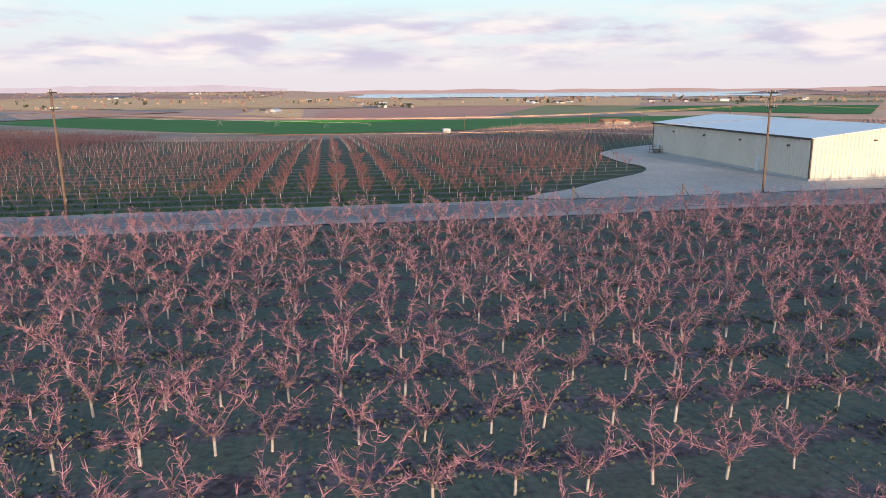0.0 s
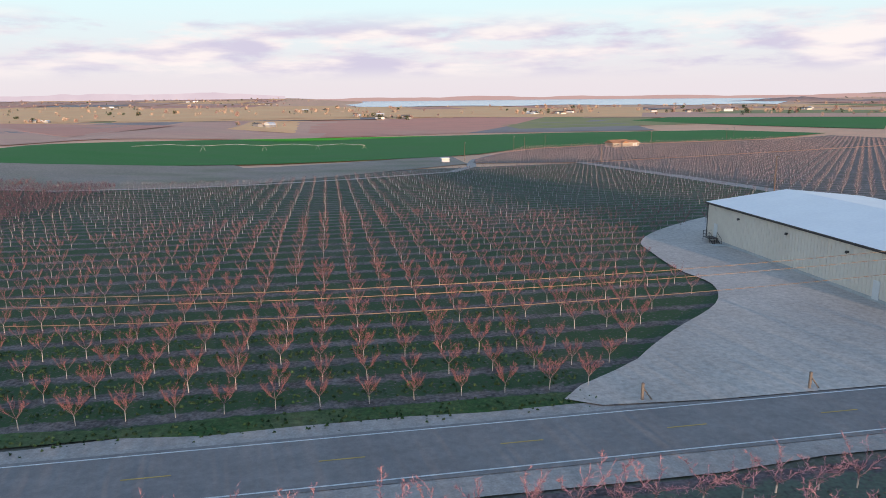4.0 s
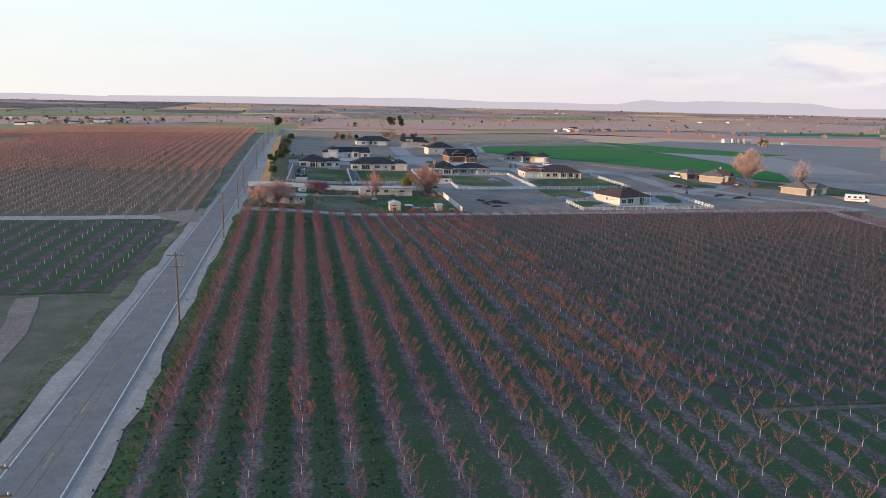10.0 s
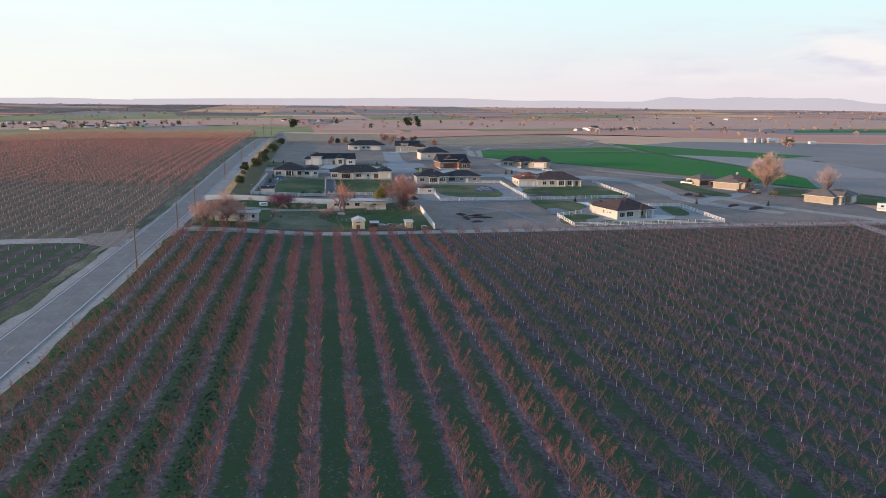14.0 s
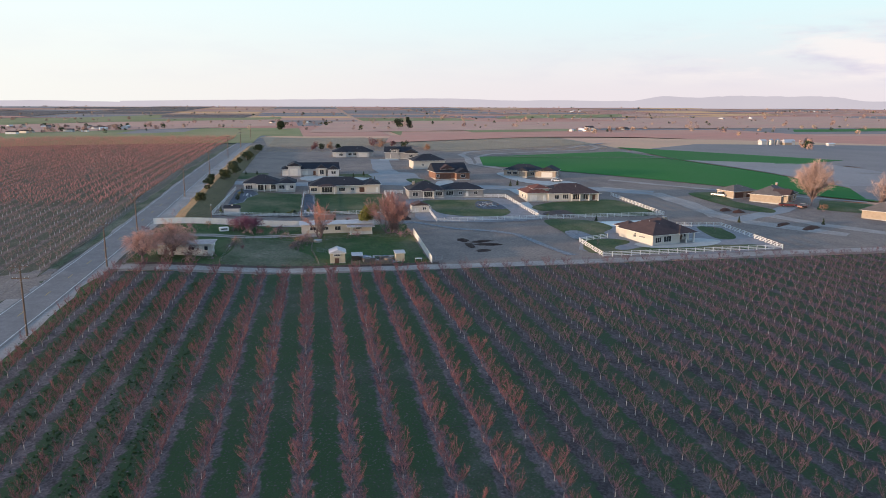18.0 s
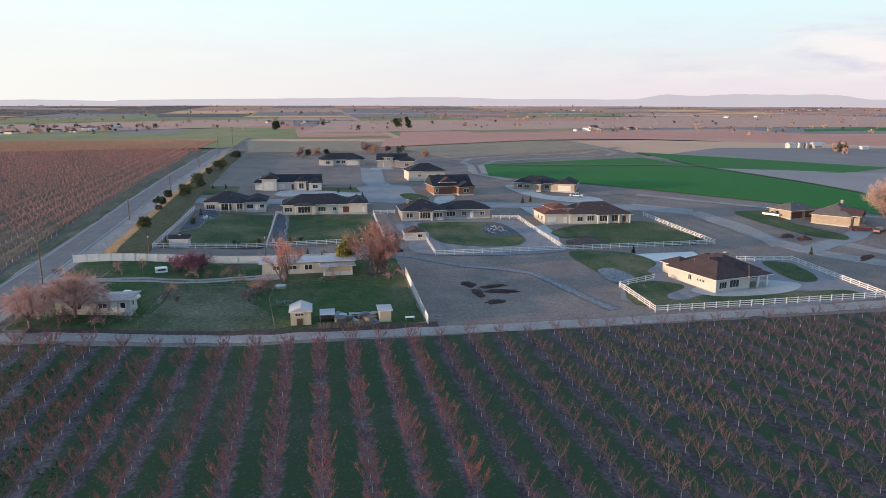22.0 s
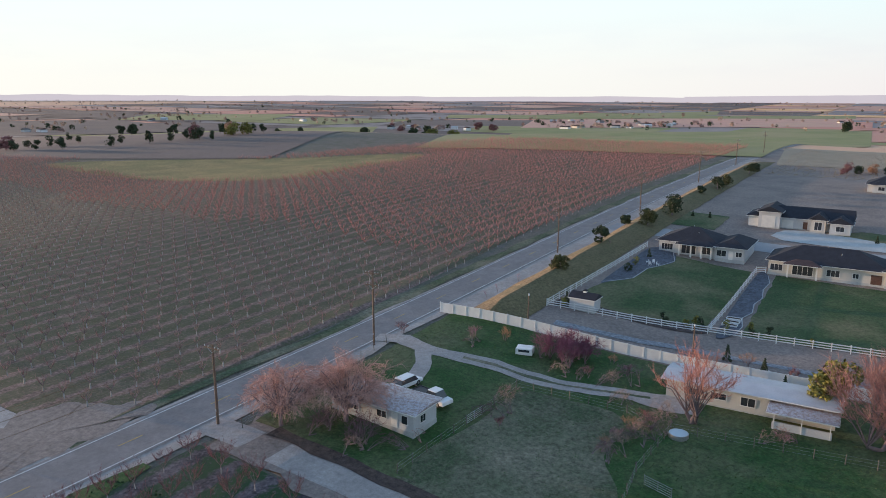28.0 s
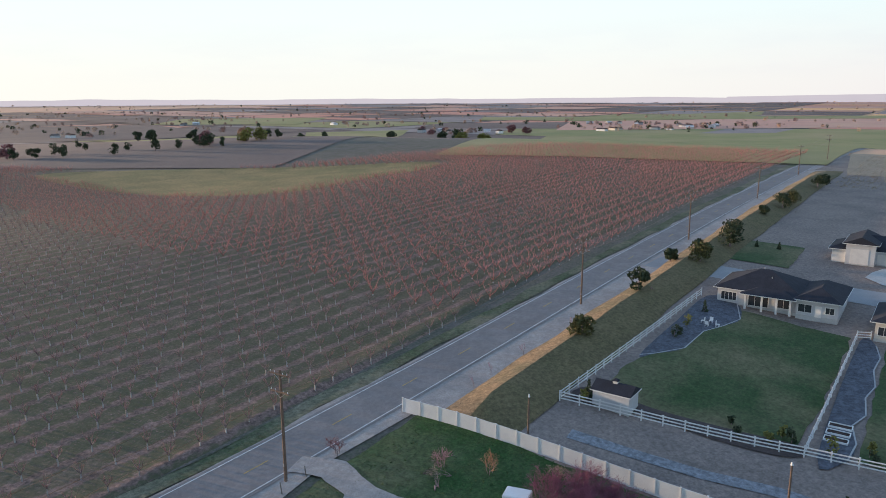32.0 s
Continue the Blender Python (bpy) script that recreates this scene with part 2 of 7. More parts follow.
m_grey = mat("grey_fallow_field", (0.32, 0.265, 0.25), (0.26, 0.22, 0.21), scale=0.03, fine=20, rough=1.0, stain=(0.23, 0.20, 0.195), stain_scale=0.008, stain_amt=0.5)
m_olive = mat("olive_pasture", (0.30, 0.28, 0.12), (0.24, 0.24, 0.10), scale=0.03, fine=20, rough=1.0, stain=(0.42, 0.31, 0.18), stain_scale=0.008, stain_amt=0.5)
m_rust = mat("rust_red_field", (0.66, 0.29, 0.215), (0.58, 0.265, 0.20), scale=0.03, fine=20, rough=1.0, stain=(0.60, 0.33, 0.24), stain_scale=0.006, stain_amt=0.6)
m_water = mat("lake_water", (0.46, 0.56, 0.62), (0.50, 0.60, 0.66), scale=0.01, rough=0.2, spec=0.5)
m_concrete = mat("concrete", (0.47, 0.48, 0.48), (0.40, 0.41, 0.41), scale=0.4, fine=20, rough=0.9, bump=0.004, stain=(0.36, 0.36, 0.355), stain_scale=0.2, stain_amt=0.4, grit=0.1)
m_rock = mat("blue_grey_gravel", (0.115, 0.122, 0.15), (0.075, 0.08, 0.10), scale=0.8, fine=20, bump=0.03, grit=0.5)
m_washed = mat("washed_gravel", (0.255, 0.262, 0.285), (0.195, 0.20, 0.22), scale=1.2, fine=30, bump=.02, rough=.97, grit=.5)
m_whitewash = mat("white_trunk_paint", (0.46, 0.44, 0.43), (0.30, 0.28, 0.27), scale=3.0)
m_bark = mat("grey_brown_bark", (0.25, 0.185, 0.19), (0.16, 0.12, 0.125), scale=3.0, island=0.25)
m_twig_red = mat("red_brown_twigs", (0.27, 0.118, 0.122), (0.18, 0.084, 0.092), scale=0.8, island=0.4)
m_twig_pink = mat("pale_pink_brown_twigs", (0.42, 0.225, 0.265), (0.27, 0.15, 0.185), scale=0.8, island=0.5)
m_twig_dark = mat("plum_brown_twigs", (0.19, 0.106, 0.125), (0.135, 0.08, 0.096), scale=0.8, island=0.4)
m_twig_tan = mat("tan_orange_twigs", (0.42, 0.24, 0.15), (0.30, 0.165, 0.11), scale=0.8, island=0.3)
m_pole = mat("weathered_pole_wood", (0.20, 0.135, 0.10), (0.13, 0.09, 0.07), scale=1.5, fine=14, bump=0.01)
m_metal = mat("galvanised_metal", (0.45, 0.45, 0.46), (0.36, 0.36, 0.37), scale=1.0, rough=0.45, metal=0.7)
m_wire = mat("copper_wire", (0.25, 0.17, 0.11), rough=0.4, metal=0.6)
m_white = mat("white_vinyl", (0.72, 0.72, 0.72), (0.64, 0.64, 0.65), scale=0.8, rough=0.5)
m_fencewood = mat("grey_fence_wood", (0.20, 0.17, 0.15), (0.14, 0.12, 0.11), scale=1.5, bump=0.01)
m_leaf_dark = mat("dark_needles", (0.035, 0.055, 0.028), (0.06, 0.07, 0.035), scale=1.0, island=0.35)
m_leaf_yel = mat("yellow_green_leaves", (0.22, 0.20, 0.05), (0.15, 0.15, 0.045), scale=1.0, island=0.35)


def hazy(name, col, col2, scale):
    """Far backdrop with a plain glow of its own; evening haze is put into its colours."""
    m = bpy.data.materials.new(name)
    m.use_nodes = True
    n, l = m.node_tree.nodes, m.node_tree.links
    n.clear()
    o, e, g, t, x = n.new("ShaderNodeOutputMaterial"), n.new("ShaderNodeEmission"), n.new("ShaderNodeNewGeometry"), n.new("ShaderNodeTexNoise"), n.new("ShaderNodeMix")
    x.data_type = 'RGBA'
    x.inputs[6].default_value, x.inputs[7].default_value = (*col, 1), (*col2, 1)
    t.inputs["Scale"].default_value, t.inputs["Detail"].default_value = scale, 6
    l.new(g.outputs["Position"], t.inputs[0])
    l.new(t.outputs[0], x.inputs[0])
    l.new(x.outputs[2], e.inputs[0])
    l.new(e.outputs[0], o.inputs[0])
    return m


m_haze_hill = hazy("far_haze_glow_hill", (0.52, 0.48, 0.54), (0.58, 0.53, 0.58), 0.004)
m_snow_hill = hazy("far_haze_glow_snow_hill", (0.60, 0.48, 0.55), (0.78, 0.64, 0.68), 0.008)
m_haze_shore = hazy("far_haze_glow_shore", (0.48, 0.31, 0.30), (0.56, 0.37, 0.35), 0.006)
from mathutils.geometry import delaunay_2d_cdt

# ---------------------------------------------------------------- terrain and small builders
K = 1.12                       # plan units to metres


def sm(a, b, x):
    t = min(1.0, max(0.0, (x - a) / (b - a)))
    return t * t * (3 - 2 * t)


WX = ((-5200, 0), (-1300, -20), (-900, -10), (-700, 3), (-620, 7.2), (-540, 9.0), (-430, 8.0), (-350, 6.5), (-300, 4.9), (-250, 3.0), (-200, 1.5), (-140, 0.4), (-60, 0.0), (300, 0), (5200, 0))


def lin(tab, x):
    for (a, u), (b, v) in zip(tab, tab[1:]):
        if x <= b:
            return u + (v - u) * max(0.0, (x - a) / (b - a))
    return tab[-1][1]


def zt(x, y):
    """Height of the ground over the plan, in plan units."""
    z = (lin(WX, x - 25) + 2 * lin(WX, x) + lin(WX, x + 25)) / 4
    z -= 1.9 * sm(48, 80, y) * sm(-140, -190, x) * (1 - 0.75 * sm(-260, -330, x))
    n = sm(-170, -20, x)
    z -= n * 0.045 * max(0.0, y - 110.0) * (1.0 - sm(330, 700, y) * 0.25)
    z -= (1 - n) * 0.02 * max(0.0, y - 240.0)
    z -= 4.0 * sm(-40, -170, y) * sm(-120, -260, x) * (1 - sm(-380, -560, x))
    z -= 0.02 * max(0.0, -y - 300.0) * sm(-100, -300, x)
    r = math.hypot(x + 100, y - 100)
    far = -18.0 + 26.0 * sm(2000, 5000, r) * (1 - sm(-300, 300, x + 0.0) * sm(1500, 2300, y) * (1 - sm(2700, 3600, x)))
    s = sm(520, 1200, r)
    return z * (1 - s) + far * s


def G(x, y, dz=0.0):
    return Vector((x * K, y * K, zt(x, y) * K + dz))


def link(name, verts, faces, material, parent=None, label="", smooth=False):
    me = bpy.data.meshes.new(name)
    me.from_pydata([tuple(v) for v in verts], [], faces)
    me.materials.append(material)
    if smooth:
        me.polygons.foreach_set("use_smooth", [True] * len(me.polygons))
    me.update()
    ob = new(name, me)
    if parent:
        ob.parent = parent
    if label:
        ob["label"] = label
    return ob


def empty(name, label, category, m, group="", kind=""):
    e = new(name)
    e.matrix_world = m
    return tagged(e, label, category, group, kind)


def box(x0, x1, y0, y1, z0, z1, bev=0.0):
    """Verts and faces of a box; with bev its upper edges are chamfered."""
    if bev <= 0:
        v = [(x0, y0, z0), (x1, y0, z0), (x1, y1, z0), (x0, y1, z0), (x0, y0, z1), (x1, y0, z1), (x1, y1, z1), (x0, y1, z1)]
        return v, [(3, 2, 1, 0), (4, 5, 6, 7), (0, 1, 5, 4), (1, 2, 6, 5), (2, 3, 7, 6), (3, 0, 4, 7)]
    b = bev
    v = [(x0, y0, z0), (x1, y0, z0), (x1, y1, z0), (x0, y1, z0), (x0, y0, z1 - b), (x1, y0, z1 - b), (x1, y1, z1 - b), (x0, y1, z1 - b), (x0 + b, y0 + b, z1), (x1 - b, y0 + b, z1), (x1 - b, y1 - b, z1), (x0 + b, y1 - b, z1)]
    return v, [(3, 2, 1, 0), (8, 9, 10, 11), (0, 1, 5, 4), (1, 2, 6, 5), (2, 3, 7, 6), (3, 0, 4, 7), (4, 5, 9, 8), (5, 6, 10, 9), (6, 7, 11, 10), (7, 4, 8, 11)]


def join(*pieces):
    V, F = [], []
    for v, f in pieces:
        o = len(V)
        V += [tuple(q) for q in v]
        F += [tuple(i + o for i in g) for g in f]
    return V, F


def tube(pts, r0, r1=None, sides=6):
    """A tapered tube along points, closed at its ends."""
    r1 = r0 if r1 is None else r1
    V, F = [], []
    pts = [Vector(p) for p in pts]
    for i, p in enumerate(pts):
        d = (pts[min(i + 1, len(pts) - 1)] - pts[max(i - 1, 0)]).normalized()
        u = d.orthogonal().normalized()
        w = d.cross(u)
        r = r0 + (r1 - r0) * i / max(1, len(pts) - 1)
        V += [tuple(p + (u * math.cos(2 * math.pi * k / sides) + w * math.sin(2 * math.pi * k / sides)) * r) for k in range(sides)]
    for i in range(len(pts) - 1):
        for k in range(sides):
            a, b = i * sides + k, i * sides + (k + 1) % sides
            F.append((a, b, b + sides, a + sides))
    F.append(tuple(range(sides - 1, -1, -1)))
    F.append(tuple(range(len(V) - sides, len(V))))
    return V, F


def patch(name, quad, material, dz, label="", step=8.0, kind="structure", category="field", wob=0.0):
    """A sheet over the ground between four plan corners, with slightly uneven edges."""
    (ax, ay), (bx, by), (cx, cy), (dx, dy) = quad
    nu = max(1, int(max(math.hypot(bx - ax, by - ay), math.hypot(cx - dx, cy - dy)) / step))
    nv = max(1, int(max(math.hypot(dx - ax, dy - ay), math.hypot(cx - bx, cy - by)) / step))
    nu, nv = min(nu, 120), min(nv, 120)
    V, F = [], []
    for j in range(nv + 1):
        for i in range(nu + 1):
            u, v = i / nu, j / nv
            x = (ax * (1 - u) + bx * u) * (1 - v) + (dx * (1 - u) + cx * u) * v
            y = (ay * (1 - u) + by * u) * (1 - v) + (dy * (1 - u) + cy * u) * v
            if wob and (i in (0, nu) or j in (0, nv)):
                x += wob * noise.noise((x * 0.35, y * 0.35, 3.0))
                y += wob * noise.noise((x * 0.35, y * 0.35, 9.0))
            V.append(G(x, y, dz))
    for j in range(nv):
        for i in range(nu):
            a = j * (nu + 1) + i
            F.append((a, a + 1, a + nu + 2, a + nu + 1))
    return tagged(link(name, V, F, material), label, category, kind=kind)


def blob(name, pts, material, dz, label="", category="ground", wob=0.0, kind="structure"):
    """A sheet over the ground with a free outline given by a few plan points, smoothed."""
    n = len(pts)
    ring = []
    for i in range(n):
        p0, p1, p2, p3 = (pts[(i + k - 1) % n] for k in range(4))
        for s in range(8):
            t = s / 8
            q = [0.5 * (2 * p1[c] + (p2[c] - p0[c]) * t + (2 * p0[c] - 5 * p1[c] + 4 * p2[c] - p3[c]) * t * t + (3 * p1[c] - p0[c] - 3 * p2[c] + p3[c]) * t ** 3) for c in (0, 1)]
            if wob:
                q = [q[0] + wob * noise.noise((q[0] * 0.5, q[1] * 0.5, 1)), q[1] + wob * noise.noise((q[0] * 0.5, q[1] * 0.5, 5))]
            ring.append(q)
    cx, cy = sum(p[0] for p in ring) / len(ring), sum(p[1] for p in ring) / len(ring)
    V, F, m, rings = [], [], len(ring), 7
    for k in range(1, rings + 1):
        for x, y in ring:
            V.append(G(cx + (x - cx) * k / rings, cy + (y - cy) * k / rings, dz))
    V.append(G(cx, cy, dz))
    for i in range(m):
        j = (i + 1) % m
        F.append((m * rings, i, j))
        for k in range(rings - 1):
            F.append((k * m + i, (k + 1) * m + i, (k + 1) * m + j, k * m + j))
    return tagged(link(name, V, F, material), label, category, kind=kind)


def ribbon(name, pts, width, material, dz, label="", category="track", step=6.0, wob=0.0, kind="structure"):
    """A strip of the given plan width that follows plan points over the ground."""
    P = []
    for (ax, ay), (bx, by) in zip(pts, pts[1:]):
        k = max(1, int(math.hypot(bx - ax, by - ay) / step))
        P += [(ax + (bx - ax) * i / k, ay + (by - ay) * i / k) for i in range(k)]
    P.append(pts[-1])
    V, F = [], []
    for i, (x, y) in enumerate(P):
        (ax, ay), (bx, by) = P[max(0, i - 1)], P[min(len(P) - 1, i + 1)]
        d = math.hypot(bx - ax, by - ay) or 1
        nx, ny = -(by - ay) / d, (bx - ax) / d
        for s in (-0.5, -0.17, 0.17, 0.5):
            w = s * width + (wob * noise.noise((x * 0.3, y * 0.3, s * 9)) if abs(s) == 0.5 else 0)
            V.append(G(x + nx * w, y + ny * w, dz))
    for i in range(len(P) - 1):
        for k in range(3):
            a = i * 4 + k
            F.append((a, a + 4, a + 5, a + 1))
    return tagged(link(name, V, F, material), label, category, kind=kind)


def poly(name, pts, material, dz, label="", category="ground", step=2.5, kind="structure", soft=4):
    """A sheet over the ground inside any closed plan outline, corners rounded."""
    n, ring = len(pts), []
    for i in range(n):
        p0, p1, p2, p3 = (Vector(pts[(i + k - 1) % n]) for k in range(4))
        for k in range(soft):
            t = k / soft
            ring.append(0.5 * (2 * p1 + (p2 - p0) * t + (2 * p0 - 5 * p1 + 4 * p2 - p3) * t * t + (3 * p1 - p0 - 3 * p2 + p3) * t ** 3))
    xs, ys = [p.x for p in ring], [p.y for p in ring]
    seeds = [Vector((x, y)) for x in np.arange(min(xs) + step / 2, max(xs), step) for y in np.arange(min(ys) + step / 2, max(ys), step)]
    v, e, f = delaunay_2d_cdt(ring + seeds, [], [list(range(len(ring)))], 1, 1e-4)[:3]
    V = [G(p.x, p.y, dz) for p in v]
    F = [tuple(q) if (v[q[1]] - v[q[0]]).cross(v[q[2]] - v[q[0]]) > 0 else tuple(q)[::-1] for q in f]
    return tagged(link(name, V, F, material), label, category, kind=kind)

# ---------------------------------------------------------------- ground, road, fields


def spread(fine0, fine1, step, edge):
    """Coordinates that are dense between two values and thin out to the edge."""
    out = list(np.arange(fine0, fine1 + 0.1, step))
    d, a, b = step, fine0, fine1
    while b < edge or a > -edge:
        d = min(d * 1.25, 190)
        a, b = a - d, b + d
        out = [max(a, -edge)] + out + [min(b, edge)]
    return sorted(set(float(v) for v in out))


gx, gy = spread(-760, 330, 9, 4900), spread(-430, 520, 9, 4900)
gv = [G(x, y, -0.2) for y in gy for x in gx]
gf = [(j * len(gx) + i, j * len(gx) + i + 1, (j + 1) * len(gx) + i + 1, (j + 1) * len(gx) + i) for j in range(len(gy) - 1) for i in range(len(gx) - 1)]
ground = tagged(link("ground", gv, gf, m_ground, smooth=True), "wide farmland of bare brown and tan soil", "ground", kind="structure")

ROW0, RSP, TSP = 47.6, 4.25, 3.2       # first tree row, row spacing, tree spacing, in plan units
ROAD = [(-900, 45.0), (-300, 40.7), (-230, 40.2), (-150, 39.4), (-40, 39.3), (320, 46.1)]   # centre line of the road
f_red = striped("orchard_floor_red", (0.165, 0.13, 0.135), (0.06, 0.048, 0.053), GRASS, GRASS2, ROW0 * K, RSP * K, 1.0, bare=0.36)
f_dark = striped("orchard_floor_dark", (0.125, 0.098, 0.102), (0.047, 0.037, 0.041), GRASS, GRASS2, ROW0 * K, RSP * K, 0.95, bare=0.42)
f_young = striped("orchard_floor_young", (0.175, 0.145, 0.14), (0.066, 0.055, 0.055), GRASS, GRASS2, ROW0 * K, RSP * K, 1.0, bare=0.32)
f_south = striped("orchard_floor_south", (0.15, 0.115, 0.122), (0.055, 0.044, 0.05), (0.03, 0.055, 0.032), (0.15, 0.175, 0.145), 30.25 * K, 3.9 * K, 0.95, bare=0.34, patch=0.12)
f_east = striped("orchard_floor_east", (0.27, 0.205, 0.195), (0.13, 0.10, 0.098), GRASS, (0.10, 0.10, 0.07), 60 * K, 4.6 * K, 0.5, bare=0.5)
f_west = striped("orchard_floor_west", (0.26, 0.17, 0.145), (0.125, 0.086, 0.074), (0.030, 0.056, 0.02), (0.105, 0.11, 0.055), 33 * K, 4.0 * K, 0.75, bare=0.3, patch=0.09)

m_margin = mat("weedy_margin_soil", (0.15, 0.125, 0.11), (0.09, 0.09, 0.06), scale=.2, fine=14, bump=.05, grit=.4)
patch("field_margin", [(-578, -333), (425, -333), (425, 47), (-578, 47)], m_margin, -0.06, "weedy dark soil between the orchard blocks", category="ground", step=9)
patch("field_margin", [(-193.4, 44.6), (104, 46), (104, 294), (-193.4, 234)], m_margin, -0.05, "weedy dark soil between the orchard blocks", category="ground", step=6)
patch("field_orchard", [(-193, 46), (-58, 46), (-58, 106), (-193, 106)], f_red, 0.03, "orchard floor with bare tree strips and green alleys", category="orchard floor")
patch("field_orchard", [(-193, 106), (-60, 106), (-60, 205), (-193, 232)], f_dark, 0.03, "dark orchard floor with sparse grass", category="orchard floor")
patch("field_orchard", [(-58, 46), (96, 46), (100, 292), (-60, 205)], f_young, 0.03, "young orchard floor with pale bare strips and grass", category="orchard floor")
patch("field_orchard", [(102, 46), (420, 46), (420, 430), (102, 292)], f_east, 0.03, "dark floor of a dense orchard", category="orchard floor")
patch("field_orchard", [(-46, -140), (200, -140), (200, 37.0), (-46, 33.6)], f_south, 0.03, "old orchard floor of dark soil with grey-green weeds", category="orchard floor")
patch("field_bare", [(-113, -140), (-46, -140), (-46, 33), (-113, 33)], mat("weedy_fallow", (0.16, 0.14, 0.11), (0.10, 0.105, 0.07), scale=0.2, fine=14, bump=0.08, stain=(0.07, 0.09, 0.045), stain_scale=0.1, stain_amt=0.7), 0.03, "weedy fallow strip beside the road", category="field")
patch("field_orchard", [(-181, -140), (-115, -140), (-115, 33), (-181, 33)], f_dark, 0.03, "newly planted orchard floor", category="orchard floor")
poly("field_orchard", [(-188, -262), (-342, -291), (-361, -224), (-404, -163), (-470, -134), (-533, -107), (-556, -80), (-560, 36), (-186.5, 34.3)], f_west, 0.03, "wide orchard floor of red-brown soil and grass", "orchard floor", 9, soft=1)
poly("grass_slope", [(-342, -240), (-377, -204), (-404, -164), (-420, -136), (-440, -101), (-416, -83), (-382, -85), (-340, -84), (-324, -127), (-329, -212)], mat("golden_grass", (0.26, 0.20, 0.09), (0.15, 0.13, 0.058), scale=.06, fine=14, bump=.08, rough=1.0, stain=(0.15, 0.15, 0.06), stain_scale=.03, stain_amt=.6, grit=.35), 0.12, "golden green grass slope without trees", "grass", 7)

m_plain = mat("hazy_brown_plain", (0.18, 0.135, 0.125), (0.14, 0.108, 0.10), scale=.02, fine=20, rough=1.0, stain=(0.18, 0.135, 0.115), stain_scale=.008, stain_amt=.6, grit=.2)
patch("plain_field", [(-320, -334), (-700, -2300), (-3600, -1500), (-1500, 10)], m_plain, 0.0, "grey-brown ploughed land of the far plain", step=40)
patch("plain_field", [(-578, -330), (-320, -334), (-1500, 10), (-578, 30)], m_plain, 0.0, "grey-brown ploughed land of the far plain", step=15)
# the road with its gravel shoulders
def beside(off, x0, x1, step=20.0):
    """Plan points along the road, shifted off its centre line to the north."""
    n_ = max(1, int(abs(x1 - x0) / step))
    return [(x0 + (x1 - x0) * k / n_, lin(ROAD, x0 + (x1 - x0) * k / n_) + off) for k in range(n_ + 1)]


ribbon("road_shoulder", beside(-.15, -186, 320), 10.5, m_gravel, 0.05, "pale gravel shoulder along the road", "road shoulder", wob=1.0)
ribbon("road_shoulder", beside(.75, -900, -186), 8.9, m_gravel, 0.045, "pale gravel shoulder along the road", "road shoulder", wob=1.0)
ribbon("road", beside(0, -900, 320), 6.5, m_asphalt, 0.09, "worn grey two-lane asphalt road", "road", wob=0.15)
ribbon("road_line", beside(2.82, -900, 320), 0.13, m_line_w, 0.105, "white painted edge line", "road marking")
ribbon("road_line", beside(-2.82, -900, 320), 0.13, m_line_w, 0.105, "white painted edge line", "road marking")
for i in range(-60, 22):
    x = i * 10.9 - 6.0
    ribbon("road_dash", beside(0, x, x + 2.7, 3), 0.12, m_line_y, 0.105, "short yellow painted centre dash", "road marking", step=3)
# verge of grass on the warehouse side, dry weeds on the other
ribbon("verge", [(-188, 45.3), (17, 45.9)], 1.8, m_lush, 0.06, "narrow green grass verge", "verge", wob=1.0)
ribbon("verge", beside(-5.0, -560, -186), 2.2, m_rough, 0.055, "weedy roadside verge", "verge", wob=1.2)
ribbon("verge", beside(-6.4, -186, -46), 2.2, m_rough, 0.055, "weedy roadside verge", "verge", wob=1.4)

# yard of the warehouse
poly("gravel_yard", [(13, 44.2), (19, 52), (25, 58), (33, 65), (36.5, 72), (36, 79), (37, 88), (38.5, 95), (44, 102), (53.4, 109.5), (63.2, 115.7), (77, 118), (97, 122), (104, 95), (104, 44.6), (60, 44.4)], mat("graded_yard_gravel", (0.52, 0.46, 0.42), (0.42, 0.37, 0.34), scale=0.08, fine=40, bump=0.012, rough=0.95, stain=(0.36, 0.31, 0.28), stain_scale=0.07, stain_amt=0.55, grit=0.2), 0.16, "smooth pale gravel yard round the warehouse", "yard", 4.0)
ribbon("dirt_track", [(98, 40), (97, 136), (100, 200), (102, 296)], 5.0, m_gravel, 0.06, "straight dirt track between two orchards", wob=0.6)
ribbon("dirt_track", [(-196, 225), (-150, 214), (-75, 200), (-28, 219), (2, 232), (39, 256), (52, 285), (57, 310), (66, 345), (84, 387), (120, 440), (240, 520), (420, 640)], 4.0, m_gravel, 0.07, "winding dirt track beside a ditch", wob=0.5)
ribbon("dirt_track", [(-184.5, 33), (-184.5, -20), (-186, -140)], 5.5, m_gravel, 0.055, "dirt track between orchard blocks", wob=0.8)
ribbon("dirt_track", [(-50, 28), (-95, 24), (-113, 20)], 3.5, m_dirt, 0.05, "faint dirt track", wob=0.8)
# lane between orchard and estate
ribbon("lane", [(-196.3, 41), (-196.1, 76), (-194.9, 120), (-195.4, 150), (-196.8, 190), (-196, 240)], 3.5, m_gravel, 0.07, "dusty gravel lane along the orchard's edge", "lane", wob=0.4)
ribbon("lane_bank", [(-198.6, 50), (-198.5, 78), (-197.8, 108)], 1.9, mat("dark_clod_soil", (0.10, 0.068, 0.056), (0.06, 0.042, 0.038), scale=.8, bump=.08, grit=.5), 0.11, "dark cloddy soil bank along the lane", "bank", step=2, wob=.7)
# dirt round the estate
patch("estate_ground", [(-545, 47), (-192.8, 47), (-192.8, 250), (-545, 250)], m_dirt, 0.03, "bare graded dirt of the housing estate", category="ground", wob=2.0, step=3)

